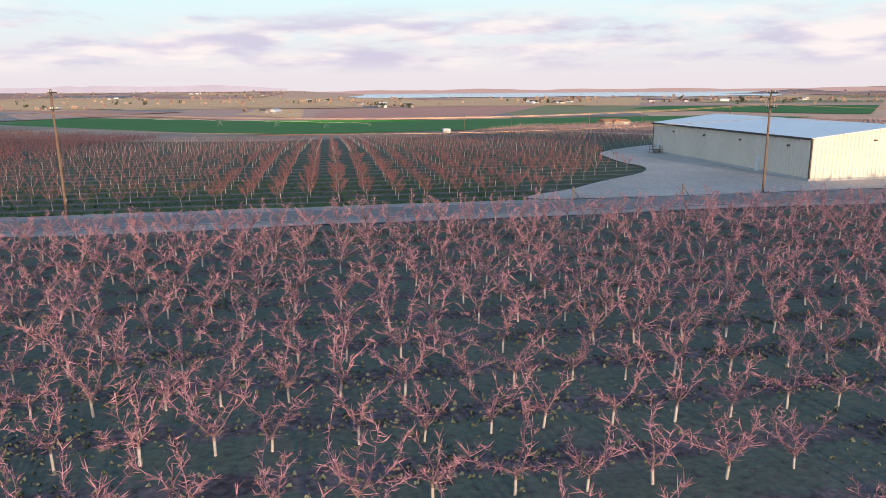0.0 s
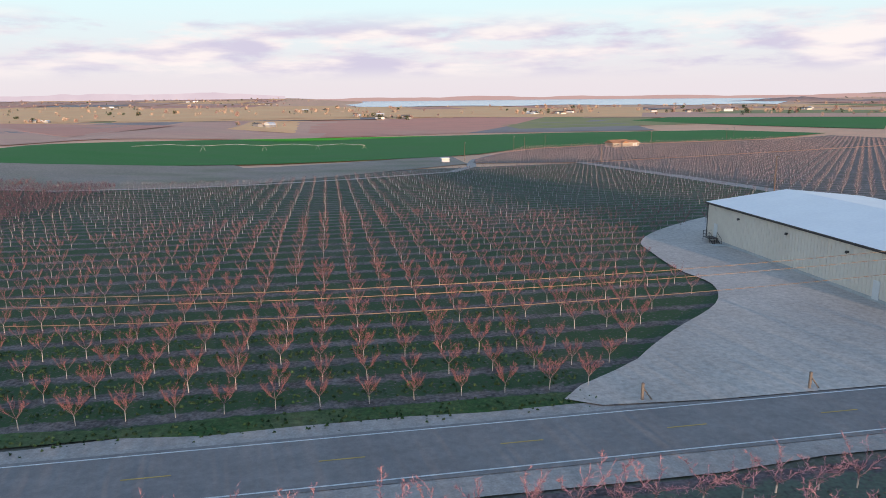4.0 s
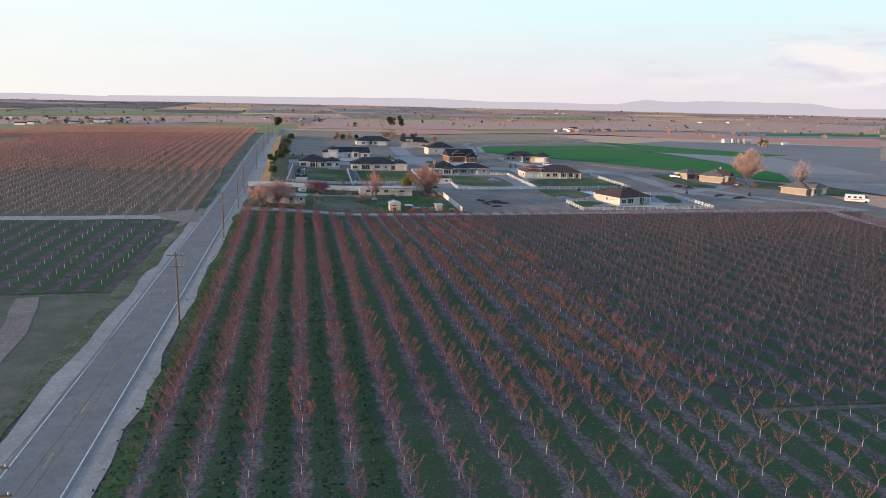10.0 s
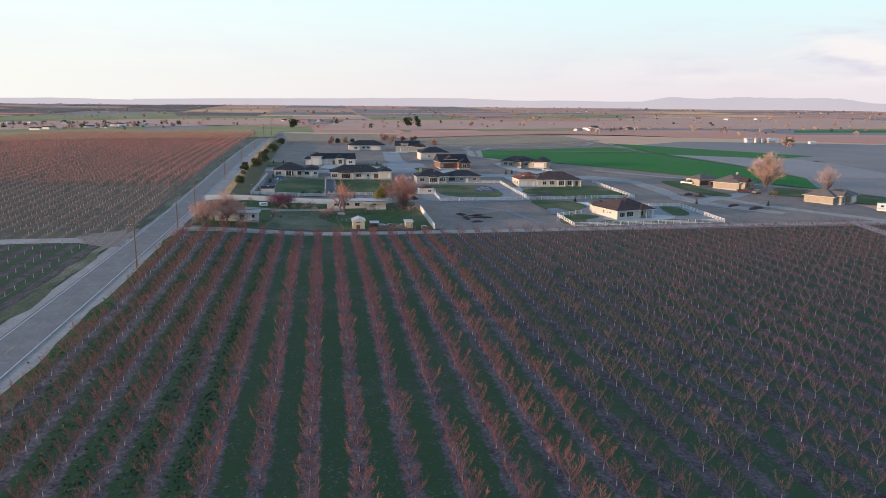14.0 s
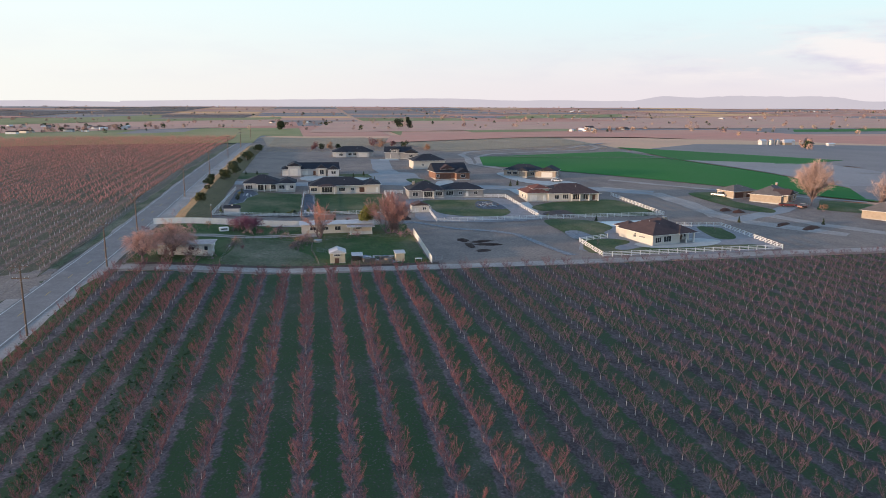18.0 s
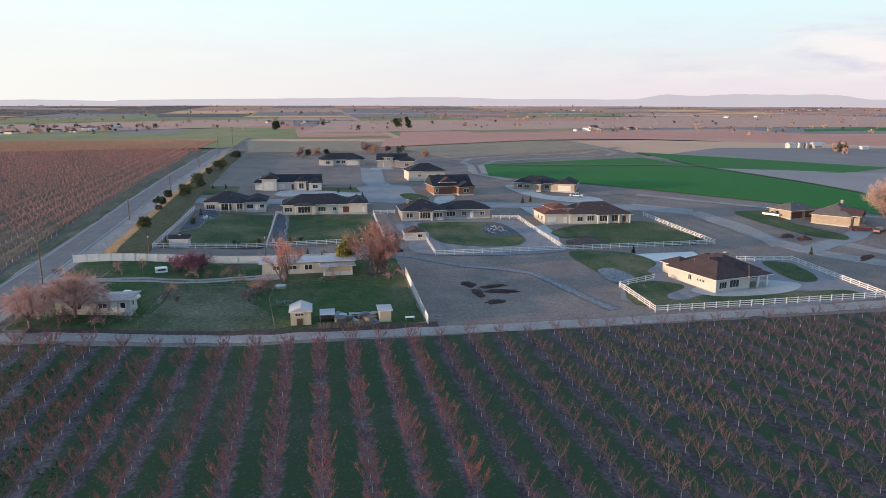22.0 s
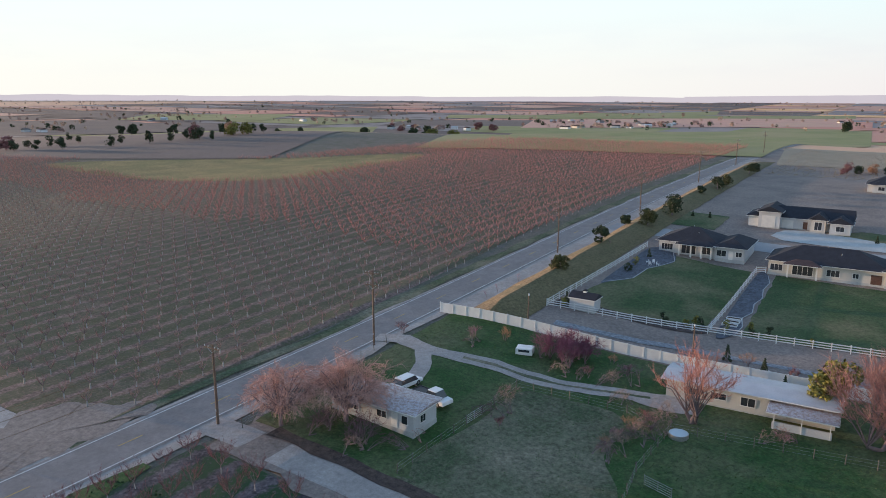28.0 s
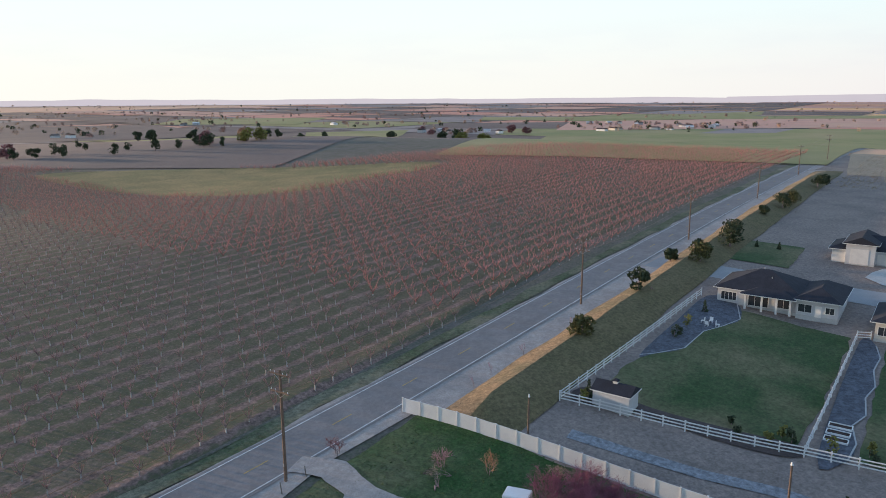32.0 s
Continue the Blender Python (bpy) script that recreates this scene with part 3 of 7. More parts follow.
m_weedy = mat("weedy_pasture", (0.27, 0.22, 0.185), (0.33, 0.265, 0.225), scale=0.06, fine=12, rough=1.0, bump=.05, stain=(0.17, 0.17, 0.105), stain_scale=0.03, stain_amt=0.7, grit=.35)
m_pale = mat("pale_fallow_soil", (0.36, 0.31, 0.30), (0.30, 0.26, 0.255), scale=0.03, fine=20, rough=1.0, stain=(0.40, 0.34, 0.32), stain_scale=0.01, stain_amt=0.6)
# mosaic of farm fields on the far plain, laid out square to the roads
R5 = random.Random(12)
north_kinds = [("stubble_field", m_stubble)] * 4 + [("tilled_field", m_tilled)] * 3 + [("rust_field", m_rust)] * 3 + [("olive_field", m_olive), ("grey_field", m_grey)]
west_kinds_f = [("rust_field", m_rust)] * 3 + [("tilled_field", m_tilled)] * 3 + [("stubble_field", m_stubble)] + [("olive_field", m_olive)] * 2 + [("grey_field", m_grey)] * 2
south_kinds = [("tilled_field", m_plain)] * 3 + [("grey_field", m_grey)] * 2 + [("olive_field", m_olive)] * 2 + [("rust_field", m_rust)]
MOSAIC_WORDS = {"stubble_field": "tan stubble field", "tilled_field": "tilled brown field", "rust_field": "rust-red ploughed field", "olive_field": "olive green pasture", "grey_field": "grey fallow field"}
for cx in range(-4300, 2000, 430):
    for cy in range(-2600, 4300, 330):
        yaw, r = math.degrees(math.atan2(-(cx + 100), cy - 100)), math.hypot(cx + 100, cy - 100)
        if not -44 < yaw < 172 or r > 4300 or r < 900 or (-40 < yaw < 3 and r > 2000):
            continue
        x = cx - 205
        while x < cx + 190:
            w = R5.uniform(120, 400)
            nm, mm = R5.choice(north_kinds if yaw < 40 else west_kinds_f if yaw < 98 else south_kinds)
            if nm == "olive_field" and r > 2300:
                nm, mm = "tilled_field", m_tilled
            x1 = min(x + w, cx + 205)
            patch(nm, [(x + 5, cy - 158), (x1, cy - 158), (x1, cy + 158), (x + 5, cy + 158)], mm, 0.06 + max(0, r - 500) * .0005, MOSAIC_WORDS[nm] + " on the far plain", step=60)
            x = x1 + 8
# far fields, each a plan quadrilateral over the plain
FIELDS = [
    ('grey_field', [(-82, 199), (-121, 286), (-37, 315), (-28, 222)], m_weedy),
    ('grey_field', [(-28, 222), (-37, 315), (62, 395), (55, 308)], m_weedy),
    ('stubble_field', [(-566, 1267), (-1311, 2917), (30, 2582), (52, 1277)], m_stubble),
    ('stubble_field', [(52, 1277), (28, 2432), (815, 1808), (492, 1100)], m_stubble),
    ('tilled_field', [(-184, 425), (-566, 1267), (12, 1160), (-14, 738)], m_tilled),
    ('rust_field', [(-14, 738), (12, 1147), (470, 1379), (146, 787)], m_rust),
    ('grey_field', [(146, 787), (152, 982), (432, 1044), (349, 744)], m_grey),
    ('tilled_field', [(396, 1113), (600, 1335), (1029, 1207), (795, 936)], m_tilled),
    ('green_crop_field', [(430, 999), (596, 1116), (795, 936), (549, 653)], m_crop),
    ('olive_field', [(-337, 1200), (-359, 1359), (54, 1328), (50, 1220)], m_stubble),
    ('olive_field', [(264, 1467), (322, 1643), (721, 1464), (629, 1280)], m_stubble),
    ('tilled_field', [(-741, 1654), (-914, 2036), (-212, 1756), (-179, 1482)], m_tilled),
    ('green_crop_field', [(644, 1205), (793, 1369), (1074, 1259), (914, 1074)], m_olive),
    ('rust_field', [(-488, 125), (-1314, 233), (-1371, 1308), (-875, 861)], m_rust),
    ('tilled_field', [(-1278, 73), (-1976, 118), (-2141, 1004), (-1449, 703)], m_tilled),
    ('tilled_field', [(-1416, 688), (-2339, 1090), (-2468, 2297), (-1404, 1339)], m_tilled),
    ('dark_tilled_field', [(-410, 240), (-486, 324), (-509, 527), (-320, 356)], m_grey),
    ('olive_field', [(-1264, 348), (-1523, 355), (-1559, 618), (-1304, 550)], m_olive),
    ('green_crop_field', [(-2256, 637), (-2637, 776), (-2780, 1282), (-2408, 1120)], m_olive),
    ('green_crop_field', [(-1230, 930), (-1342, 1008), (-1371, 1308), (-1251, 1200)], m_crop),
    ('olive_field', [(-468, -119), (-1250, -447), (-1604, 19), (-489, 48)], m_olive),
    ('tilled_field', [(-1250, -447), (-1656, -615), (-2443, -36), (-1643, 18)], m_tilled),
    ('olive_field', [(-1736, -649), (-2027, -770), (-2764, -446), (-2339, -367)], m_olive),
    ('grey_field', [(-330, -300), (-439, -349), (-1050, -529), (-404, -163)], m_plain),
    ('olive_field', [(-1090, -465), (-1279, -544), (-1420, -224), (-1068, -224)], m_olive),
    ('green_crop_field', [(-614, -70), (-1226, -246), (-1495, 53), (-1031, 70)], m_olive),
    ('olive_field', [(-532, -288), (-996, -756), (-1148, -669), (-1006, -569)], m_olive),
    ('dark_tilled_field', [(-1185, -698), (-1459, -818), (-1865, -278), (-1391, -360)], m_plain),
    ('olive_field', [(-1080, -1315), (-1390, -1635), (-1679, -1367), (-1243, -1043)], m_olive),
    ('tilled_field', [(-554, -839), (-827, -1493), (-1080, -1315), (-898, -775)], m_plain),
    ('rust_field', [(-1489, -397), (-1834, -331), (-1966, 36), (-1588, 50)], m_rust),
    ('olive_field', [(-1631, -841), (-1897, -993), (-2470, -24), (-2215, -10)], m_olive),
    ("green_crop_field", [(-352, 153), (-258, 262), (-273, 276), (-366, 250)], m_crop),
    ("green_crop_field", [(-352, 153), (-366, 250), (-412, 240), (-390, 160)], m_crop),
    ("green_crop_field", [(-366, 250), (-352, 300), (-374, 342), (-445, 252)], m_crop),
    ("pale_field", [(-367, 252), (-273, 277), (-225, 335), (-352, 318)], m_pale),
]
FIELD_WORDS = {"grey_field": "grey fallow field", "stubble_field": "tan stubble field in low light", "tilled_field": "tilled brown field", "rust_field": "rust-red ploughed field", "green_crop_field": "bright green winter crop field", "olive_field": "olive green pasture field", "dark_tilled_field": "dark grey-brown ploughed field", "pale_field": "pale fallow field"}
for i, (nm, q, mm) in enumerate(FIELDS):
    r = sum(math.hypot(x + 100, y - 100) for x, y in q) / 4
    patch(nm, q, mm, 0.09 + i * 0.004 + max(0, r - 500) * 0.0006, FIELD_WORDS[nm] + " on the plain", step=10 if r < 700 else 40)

poly("weedy_field", [(-193, 240), (-190, 262), (-172, 335), (-57, 346), (-36, 249), (-64, 217), (-93, 202), (-142, 211), (-177, 222)], m_weedy, 0.20, "weedy grey-green field beside the ditch", "field", 9)
poly("grey_field", [(-263, 262), (-337, 300), (-485, 1025), (-188, 551), (-183, 336), (-205, 285)], m_grey, 0.22, "lavender-grey ploughed field", "field", 30, soft=1)
poly("rust_field", [(-485, 1030), (-639, 1331), (-206, 1024), (-188, 556)], m_rust, 0.6, "rust-pink ploughed field", "field", 50, soft=1)
blob("dirt_turnout", [(-176, 35.4), (-180, 29), (-188, 25), (-193, 29), (-196, 35.6), (-186, 36.4)], m_dirt, 0.075, "pale worn dirt turnout beside the road", "turnout", wob=1.5)
poly("green_crop_field", [(-165, 284), (-132.5, 285.6), (-110, 290), (-70.8, 311), (-33, 343), (54, 381), (81, 404), (100, 432), (138, 466), (190, 492), (330, 520), (445, 599), (405, 713), (235, 738), (107, 723), (-81, 611), (-128, 480), (-153, 424), (-162, 411), (-167, 320)], m_crop, 0.26, "bright green winter crop field on the plain", "field", 14, soft=1)
poly("field_orchard", [(58, 312), (67, 350), (95, 412), (135, 458), (190, 484), (330, 512), (420, 560), (420, 436), (103, 296)], f_east, 0.10, "floor of a bare orchard beside the farmhouse", "orchard floor", 9, soft=1)

# ---------------------------------------------------------------- orchard trees


class Twigs:
    """Collects tapered three-sided prisms as arrays of triangles; each carries a material slot."""

    def __init__(self):
        self.v, self.f, self.m = [], [], []

    def seg(self, a, b, r0, r1, slot, sides=3):
        a, b = Vector(a), Vector(b)
        d = (b - a).normalized()
        k = (a.x * 7.1 + b.y * 5.3 + b.z * 9.7) % 3.1416
        u = d.orthogonal().normalized()
        w = d.cross(u)
        u, w = u * math.cos(k) + w * math.sin(k), w * math.cos(k) - u * math.sin(k)
        o = len(self.v)
        if r1 <= 0 and sides == 3:
            self.v += [tuple(a - u * r0 * 1.4), tuple(a + u * r0 * 1.4), tuple(b)]
            self.f.append((o, o + 1, o + 2))
            self.m.append(slot)
            return
        for p, r in ((a, r0), (b, r1)):
            if r <= 0:
                self.v.append(tuple(p))
                continue
            for k in range(sides):
                t = 2 * math.pi * k / sides
                self.v.append(tuple(p + (u * math.cos(t) + w * math.sin(t)) * r))
        for k in range(sides):
            k2 = (k + 1) % sides
            if r1 <= 0:
                self.f.append((o + k, o + k2, o + sides))
                self.m.append(slot)
            else:
                self.f += [(o + k, o + k2, o + sides + k2), (o + k, o + sides + k2, o + sides + k)]
                self.m += [slot, slot]

    def arrays(self):
        return np.array(self.v, dtype=np.float32), np.array(self.f, dtype=np.int32), np.array(self.m, dtype=np.int32)


def fruit_tree(seed, h=2.7, trunk=0.75, limbs=4, sub=3, twigs=5, spread_=0.55, upright=0.5, white=0.7, thick=1.0, lite=False):
    """A pruned vase-shaped fruit tree: short painted trunk, open scaffold limbs, upright shoots. Slots: 0 paint, 1 bark, 2 twigs."""
    R = random.Random(seed)
    T = Twigs()
    lean = Vector((R.uniform(-.06, .06), R.uniform(-.06, .06), 0))
    top = Vector((0, 0, trunk)) + lean
    if white > 0:
        T.seg((0, 0, -0.1), Vector((0, 0, trunk * white)) + lean * white, 0.06 * thick, 0.052 * thick, 0, 4 if lite else 5)
        T.seg(Vector((0, 0, trunk * white)) + lean * white, top, 0.06 * thick, 0.0 if lite else 0.055 * thick, 1, 3 if lite else 5)
    else:
        T.seg((0, 0, -0.1), top, 0.07 * thick, 0.055 * thick, 1, 5)
    a0 = R.uniform(0, 6.28)
    for i in range(limbs):
        a = a0 + i * 6.283 / limbs + R.uniform(-.35, .35)
        out = Vector((math.cos(a), math.sin(a), 0))
        L = h - trunk
        p, q = top, top + out * spread_ * L * R.uniform(.35, .5) + Vector((0, 0, L * R.uniform(.28, .38)))
        T.seg(p, q, 0.033 * thick, 0.023 * thick, 1)
        e = q + out * spread_ * L * R.uniform(.2, .4) + Vector((0, 0, L * R.uniform(.3, .45)))
        T.seg(q, e, 0.023 * thick, 0 if lite else 0.012 * thick, 2)
        T.seg(e, e + out * 0.1 * R.uniform(-1, 1.5) + Vector((R.uniform(-.1, .1), R.uniform(-.1, .1), L * R.uniform(.18, .32))), 0.016 * thick, 0, 2)
        for j in range(sub):
            s = q.lerp(e, R.uniform(-.4, .9)) if j else p.lerp(q, .7)
            b = a + R.choice((-1, 1)) * R.uniform(.4, 1.5)
            o2 = Vector((math.cos(b), math.sin(b), 0))
            t = s + o2 * L * R.uniform(.12, .26) + Vector((0, 0, L * R.uniform(.12, .34) * (0.5 + upright)))
            T.seg(s, t, 0.014 * thick, 0 if lite else 0.008 * thick, 2)
            for k in range(twigs):
                s2 = s.lerp(t, R.uniform(.15, 1))
                c = R.uniform(0, 6.28)
                d = Vector((math.cos(c) * R.uniform(.1, .7), math.sin(c) * R.uniform(.1, .7), R.uniform(.25, 1.0) * (.5 + upright)))
                T.seg(s2, s2 + d * L * R.uniform(.08, .26), 0.009 * thick, 0, 2)
        for k in range(twigs):
            s2 = p.lerp(q, R.uniform(.3, 1)) if k % 2 else q.lerp(e, R.uniform(0, 1))
            c = R.uniform(0, 6.28)
            T.seg(s2, s2 + Vector((math.cos(c) * .35, math.sin(c) * .35, R.uniform(.3, .9))) * L * R.uniform(.1, .28), 0.010 * thick, 0, 2)
    return T.arrays()


def gnarled_tree(seed, h=2.7):
    """An old hard-pruned peach tree: crooked limbs set with short spurs. Slots as fruit_tree."""
    R = random.Random(seed)
    T = Twigs()
    trunk = R.uniform(.6, .85)
    top = Vector((R.uniform(-.1, .1), R.uniform(-.1, .1), trunk))
    T.seg((0, 0, -.1), top * .8, .06, .055, 0, 5)
    T.seg(top * .8, top, .06, .05, 1, 5)
    n_, a0 = R.choice((3, 4, 4, 5)), R.uniform(0, 6.28)
    for i in range(n_):
        a = a0 + i * 6.283 / n_ + R.uniform(-.45, .45)
        d = Vector((math.cos(a) * R.uniform(.6, 1.1), math.sin(a) * R.uniform(.6, 1.1), R.uniform(.7, 1.1))).normalized()
        p, r, left = top, .034, (h - trunk) * R.uniform(.85, 1.3)
        k = 0
        while left > .08:
            L = min(left, R.uniform(.25, .5))
            q = p + d * L
            T.seg(p, q, r, r * .78, 1 if k < 2 else 2)
            for j in range(R.randrange(6, 10)):
                s = p.lerp(q, R.random())
                e = Vector((R.gauss(0, 1), R.gauss(0, 1), R.gauss(.35, .7))).normalized()
                ln = R.uniform(.1, .38)
                T.seg(s, s + e * ln, .013, .005 if j == 0 else 0, 2)
                if j < 4:
                    e2 = (e + Vector((R.gauss(0, .7), R.gauss(0, .7), R.gauss(.3, .5)))).normalized()
                    T.seg(s + e * ln * .7, s + e * ln * .7 + e2 * ln * .8, .010, 0, 2)
            if R.random() < .7:
                e = (d + Vector((R.gauss(0, .8), R.gauss(0, .8), R.gauss(.1, .4)))).normalized()
                s2 = q + e * R.uniform(.25, .6)
                T.seg(q, s2, r * .6, r * .4, 2)
                for j in range(8):
                    e2 = (e + Vector((R.gauss(0, .8), R.gauss(0, .8), R.gauss(.2, .5)))).normalized()
                    T.seg(q.lerp(s2, R.uniform(.3, 1)), q.lerp(s2, R.uniform(.6, 1)) + e2 * R.uniform(.12, .38), .011, 0, 2)
            p, r, left, k = q, r * .8, left - L, k + 1
            d = (d + Vector((R.gauss(0, .34), R.gauss(0, .34), R.gauss(.12, .22)))).normalized()
    return T.arrays()


def fill_mesh(name, v, f, slots, mats):
    me = bpy.data.meshes.new(name)
    me.vertices.add(len(v))
    me.vertices.foreach_set("co", np.ascontiguousarray(v, dtype=np.float32).ravel())
    me.loops.add(len(f) * 3)
    me.loops.foreach_set("vertex_index", np.ascontiguousarray(f, dtype=np.int32).ravel())
    me.polygons.add(len(f))
    me.polygons.foreach_set("loop_start", np.arange(0, len(f) * 3, 3, dtype=np.int32))
    for m in mats:
        me.materials.append(m)
    me.polygons.foreach_set("material_index", np.ascontiguousarray(slots, dtype=np.int32))
    me.update(calc_edges=True)
    me.validate()
    return me


def grove(name, spots, kinds, mats, label, rs, size=(0.85, 1.15)):
    """Many trees joined into one object: spots are plan points."""
    V, F, M, o = [], [], [], 0
    for x, y in spots:
        v, f, m = kinds[rs.randrange(len(kinds))]
        a, s = rs.uniform(0, 6.28), rs.uniform(*size)
        c, n_ = math.cos(a) * s, math.sin(a) * s
        p = G(x, y)
        w = np.empty_like(v)
        w[:, 0] = v[:, 0] * c - v[:, 1] * n_ + p.x
        w[:, 1] = v[:, 0] * n_ + v[:, 1] * c + p.y
        w[:, 2] = v[:, 2] * s * rs.uniform(.92, 1.08) + p.z
        V.append(w)
        F.append(f + o)
        M.append(m)
        o += len(v)
    me = fill_mesh(name, np.concatenate(V), np.concatenate(F), np.concatenate(M), mats)
    return tagged(new(name, me), label, "orchard trees", kind="stuff")


def split_tree(name, arrays, mats):
    """Meshes for one tree as a thing: trunk (paint and bark) and crown (twigs)."""
    v, f, m = arrays
    out = []
    for part_name, keep in (("trunk", m < 2), ("crown", m == 2)):
        ff = f[keep]
        used = np.unique(ff)
        back = np.zeros(len(v), dtype=np.int32)
        back[used] = np.arange(len(used))
        out.append(fill_mesh(part_name, v[used], back[ff], m[keep], mats))
    return out


def lattice(x0, x1, y0, y1, dx, dy, rs, inside=None, gap=0.03, jit=0.18):
    out = []
    for j in range(int((y1 - y0) / dy) + 1):
        for i in range(int((x1 - x0) / dx) + 1):
            x, y = x0 + i * dx + rs.uniform(-jit, jit), y0 + j * dy + rs.uniform(-jit, jit) * .6
            if rs.random() < gap or (inside and not inside(x, y)):
                continue
            out.append((x, y))
    return out


rs = random.Random(5)
MT_PINK, MT_RED, MT_DARK = [m_whitewash, m_bark, m_twig_pink], [m_whitewash, m_bark, m_twig_red], [m_whitewash, m_bark, m_twig_dark]

# the old block that the camera starts over: open gnarled vases
old_kinds = [gnarled_tree(10 + i, 2.75) for i in range(12)]
old_meshes = [split_tree("old", a, MT_PINK) for a in old_kinds]
spots = lattice(-44, 70, 32.2 - 3.9 * 12, 32.2, 2.3, 3.9, rs, jit=0.3)
near = [p for p in spots if -22 < p[0] < 16 and -10 < p[1] < 34][:170]
near_set = set(near)
for x, y in near:
    t, c = old_meshes[rs.randrange(len(old_meshes))]
    s = rs.uniform(.85, 1.15)
    e = empty("fruit_tree", "bare pruned peach tree with a white-painted trunk and pinkish shoots", "fruit tree", Matrix.LocRotScale(G(x, y), Euler((0, 0, rs.uniform(0, 6.28))), (s, s, s * rs.uniform(.95, 1.1))), "old orchard rows")
    for nm, me in (("trunk", t), ("crown", c)):
        o = new(nm, me)
        o.parent = e
grove("old_orchard_trees", [p for p in spots if p not in near_set], old_kinds, MT_PINK, "rows of bare pruned peach trees with white trunks", rs)

# red block beside the road: dense upright shoots
red_kinds = [fruit_tree(40 + i, h=3.1, trunk=0.7, limbs=5, sub=8, twigs=13, spread_=0.60, upright=0.55, white=0.8, thick=0.78) for i in range(6)]
grove("red_orchard_trees", lattice(-190.6, -60, ROW0, 104, 2.7, RSP, rs, lambda x, y: True), red_kinds, MT_RED, "rows of bare fruit trees with dense red upright shoots", rs, (.8, 1.2))
dark_kinds = [fruit_tree(60 + i, h=2.9, trunk=0.7, limbs=5, sub=6, twigs=9, spread_=0.58, upright=0.55, white=0.8, thick=0.72) for i in range(5)]
grove("dark_orchard_trees", lattice(-190.6, -61, ROW0 + RSP * 14, 226, 2.4, RSP, rs, lambda x, y: y < 205 + (-62 - x) * 0.2), dark_kinds, MT_DARK, "rows of bare plum-brown fruit trees", rs)
# young block by the warehouse
young_kinds = [fruit_tree(80 + i, h=2.9, trunk=0.9, limbs=5, sub=8, twigs=13, spread_=0.66, upright=0.5, white=0.95, thick=0.62) for i in range(6)]


def yard_free(x, y):
    edge = 14 + (y - 44) * .79 if y < 72 else 36 + (y - 72) * .05 if y < 95 else 37 + (y - 95) * 1.9 if y < 118 else 96
    return x < edge - 1 and y < 205 + (x + 60) * .54


young_meshes = [split_tree("young", a, MT_RED) for a in young_kinds]
spots = lattice(-57, 95, ROW0, 288, TSP, RSP, rs, yard_free, gap=0.06)
near = [p for p in spots if -22 < p[0] < 26 and p[1] < 100][:125]
near_set = set(near)
for x, y in near:
    t, c = young_meshes[rs.randrange(len(young_meshes))]
    s = rs.uniform(.8, 1.15)
    e = empty("fruit_tree", "small bare fruit tree with a white trunk and red shoots", "fruit tree", Matrix.LocRotScale(G(x, y), Euler((0, 0, rs.uniform(0, 6.28))), (s, s, s)), "young orchard rows")
    for nm, me in (("trunk", t), ("crown", c)):
        o = new(nm, me)
        o.parent = e
far_off = [p for p in spots if p not in near_set and p[1] + abs(p[0] - 10) * .35 > 128 + 9 * noise.noise((p[0] * .05, p[1] * .05, 2))]
far_set = set(far_off)
grove("young_orchard_trees", far_off, [fruit_tree(90 + i, h=2.3, trunk=1.0, limbs=3, sub=3, twigs=5, spread_=0.6, upright=0.5, white=0.95, thick=0.8, lite=True) for i in range(5)], MT_DARK, "rows of small bare trees with thin dark shoots and white trunks", rs)
grove("young_orchard_trees", [p for p in spots if p not in near_set and p not in far_set], [fruit_tree(80 + i, h=2.8, trunk=0.9, limbs=4, sub=6, twigs=9, spread_=0.66, upright=0.5, white=0.95, thick=0.62, lite=True) for i in range(6)], MT_RED, "rows of small bare fruit trees with white trunks", rs)

far_kinds = [fruit_tree(100 + i, h=2.9, trunk=0.8, limbs=3, sub=1, twigs=5, spread_=0.6, upright=0.7, white=0.6, thick=1.4, lite=True) for i in range(4)]
grove("east_orchard_trees", lattice(60, 400, 50, 520, 3.6, 4.4, rs, lambda x, y: (x > 103 or y > 305) and x > 58 + max(0, y - 312) * .42 and y < 478 + (x - 180) * .25, gap=.08), far_kinds, [m_whitewash, m_bark, mat("dusty_pink_twigs", (0.46, 0.31, 0.30), (0.36, 0.25, 0.245), island=.35)], "dense far orchard of bare pinkish trees", rs)
grove("new_orchard_trees", lattice(-180, -117, -120, 32, 4.0, 4.5, rs, gap=.15), [fruit_tree(120 + i, h=1.6, trunk=0.8, limbs=3, sub=1, twigs=1, spread_=.4, white=1, thick=1.0) for i in range(3)], MT_DARK, "newly planted whips with white guards", rs)
west_kinds = [fruit_tree(140 + i, h=2.5, trunk=0.8, limbs=4, sub=2, twigs=6, spread_=0.6, upright=0.6, white=0.95, thick=1.6, lite=True) for i in range(4)]


WEST_EDGE = ((-291, -342), (-224, -361), (-163, -404), (-134, -470), (-107, -533), (-80, -551), (40, -548))


def bare(x, y):
    """Whether a spot lies on the treeless golden slope or past the far edge of the west block."""
    slope = -330 - 14 * noise.noise((x * .02, y * .02, 5)) > x > lin(WEST_EDGE, y) - 40 and y < -84 and x > -395 - max(0, y + 163) * .6 and y > -240
    return slope or x < lin(WEST_EDGE, y)


def reddish(x, y):
    return x < -268 + 9 * noise.noise((x * .03, y * .03, 0)) - max(0, -60 - y) * .17


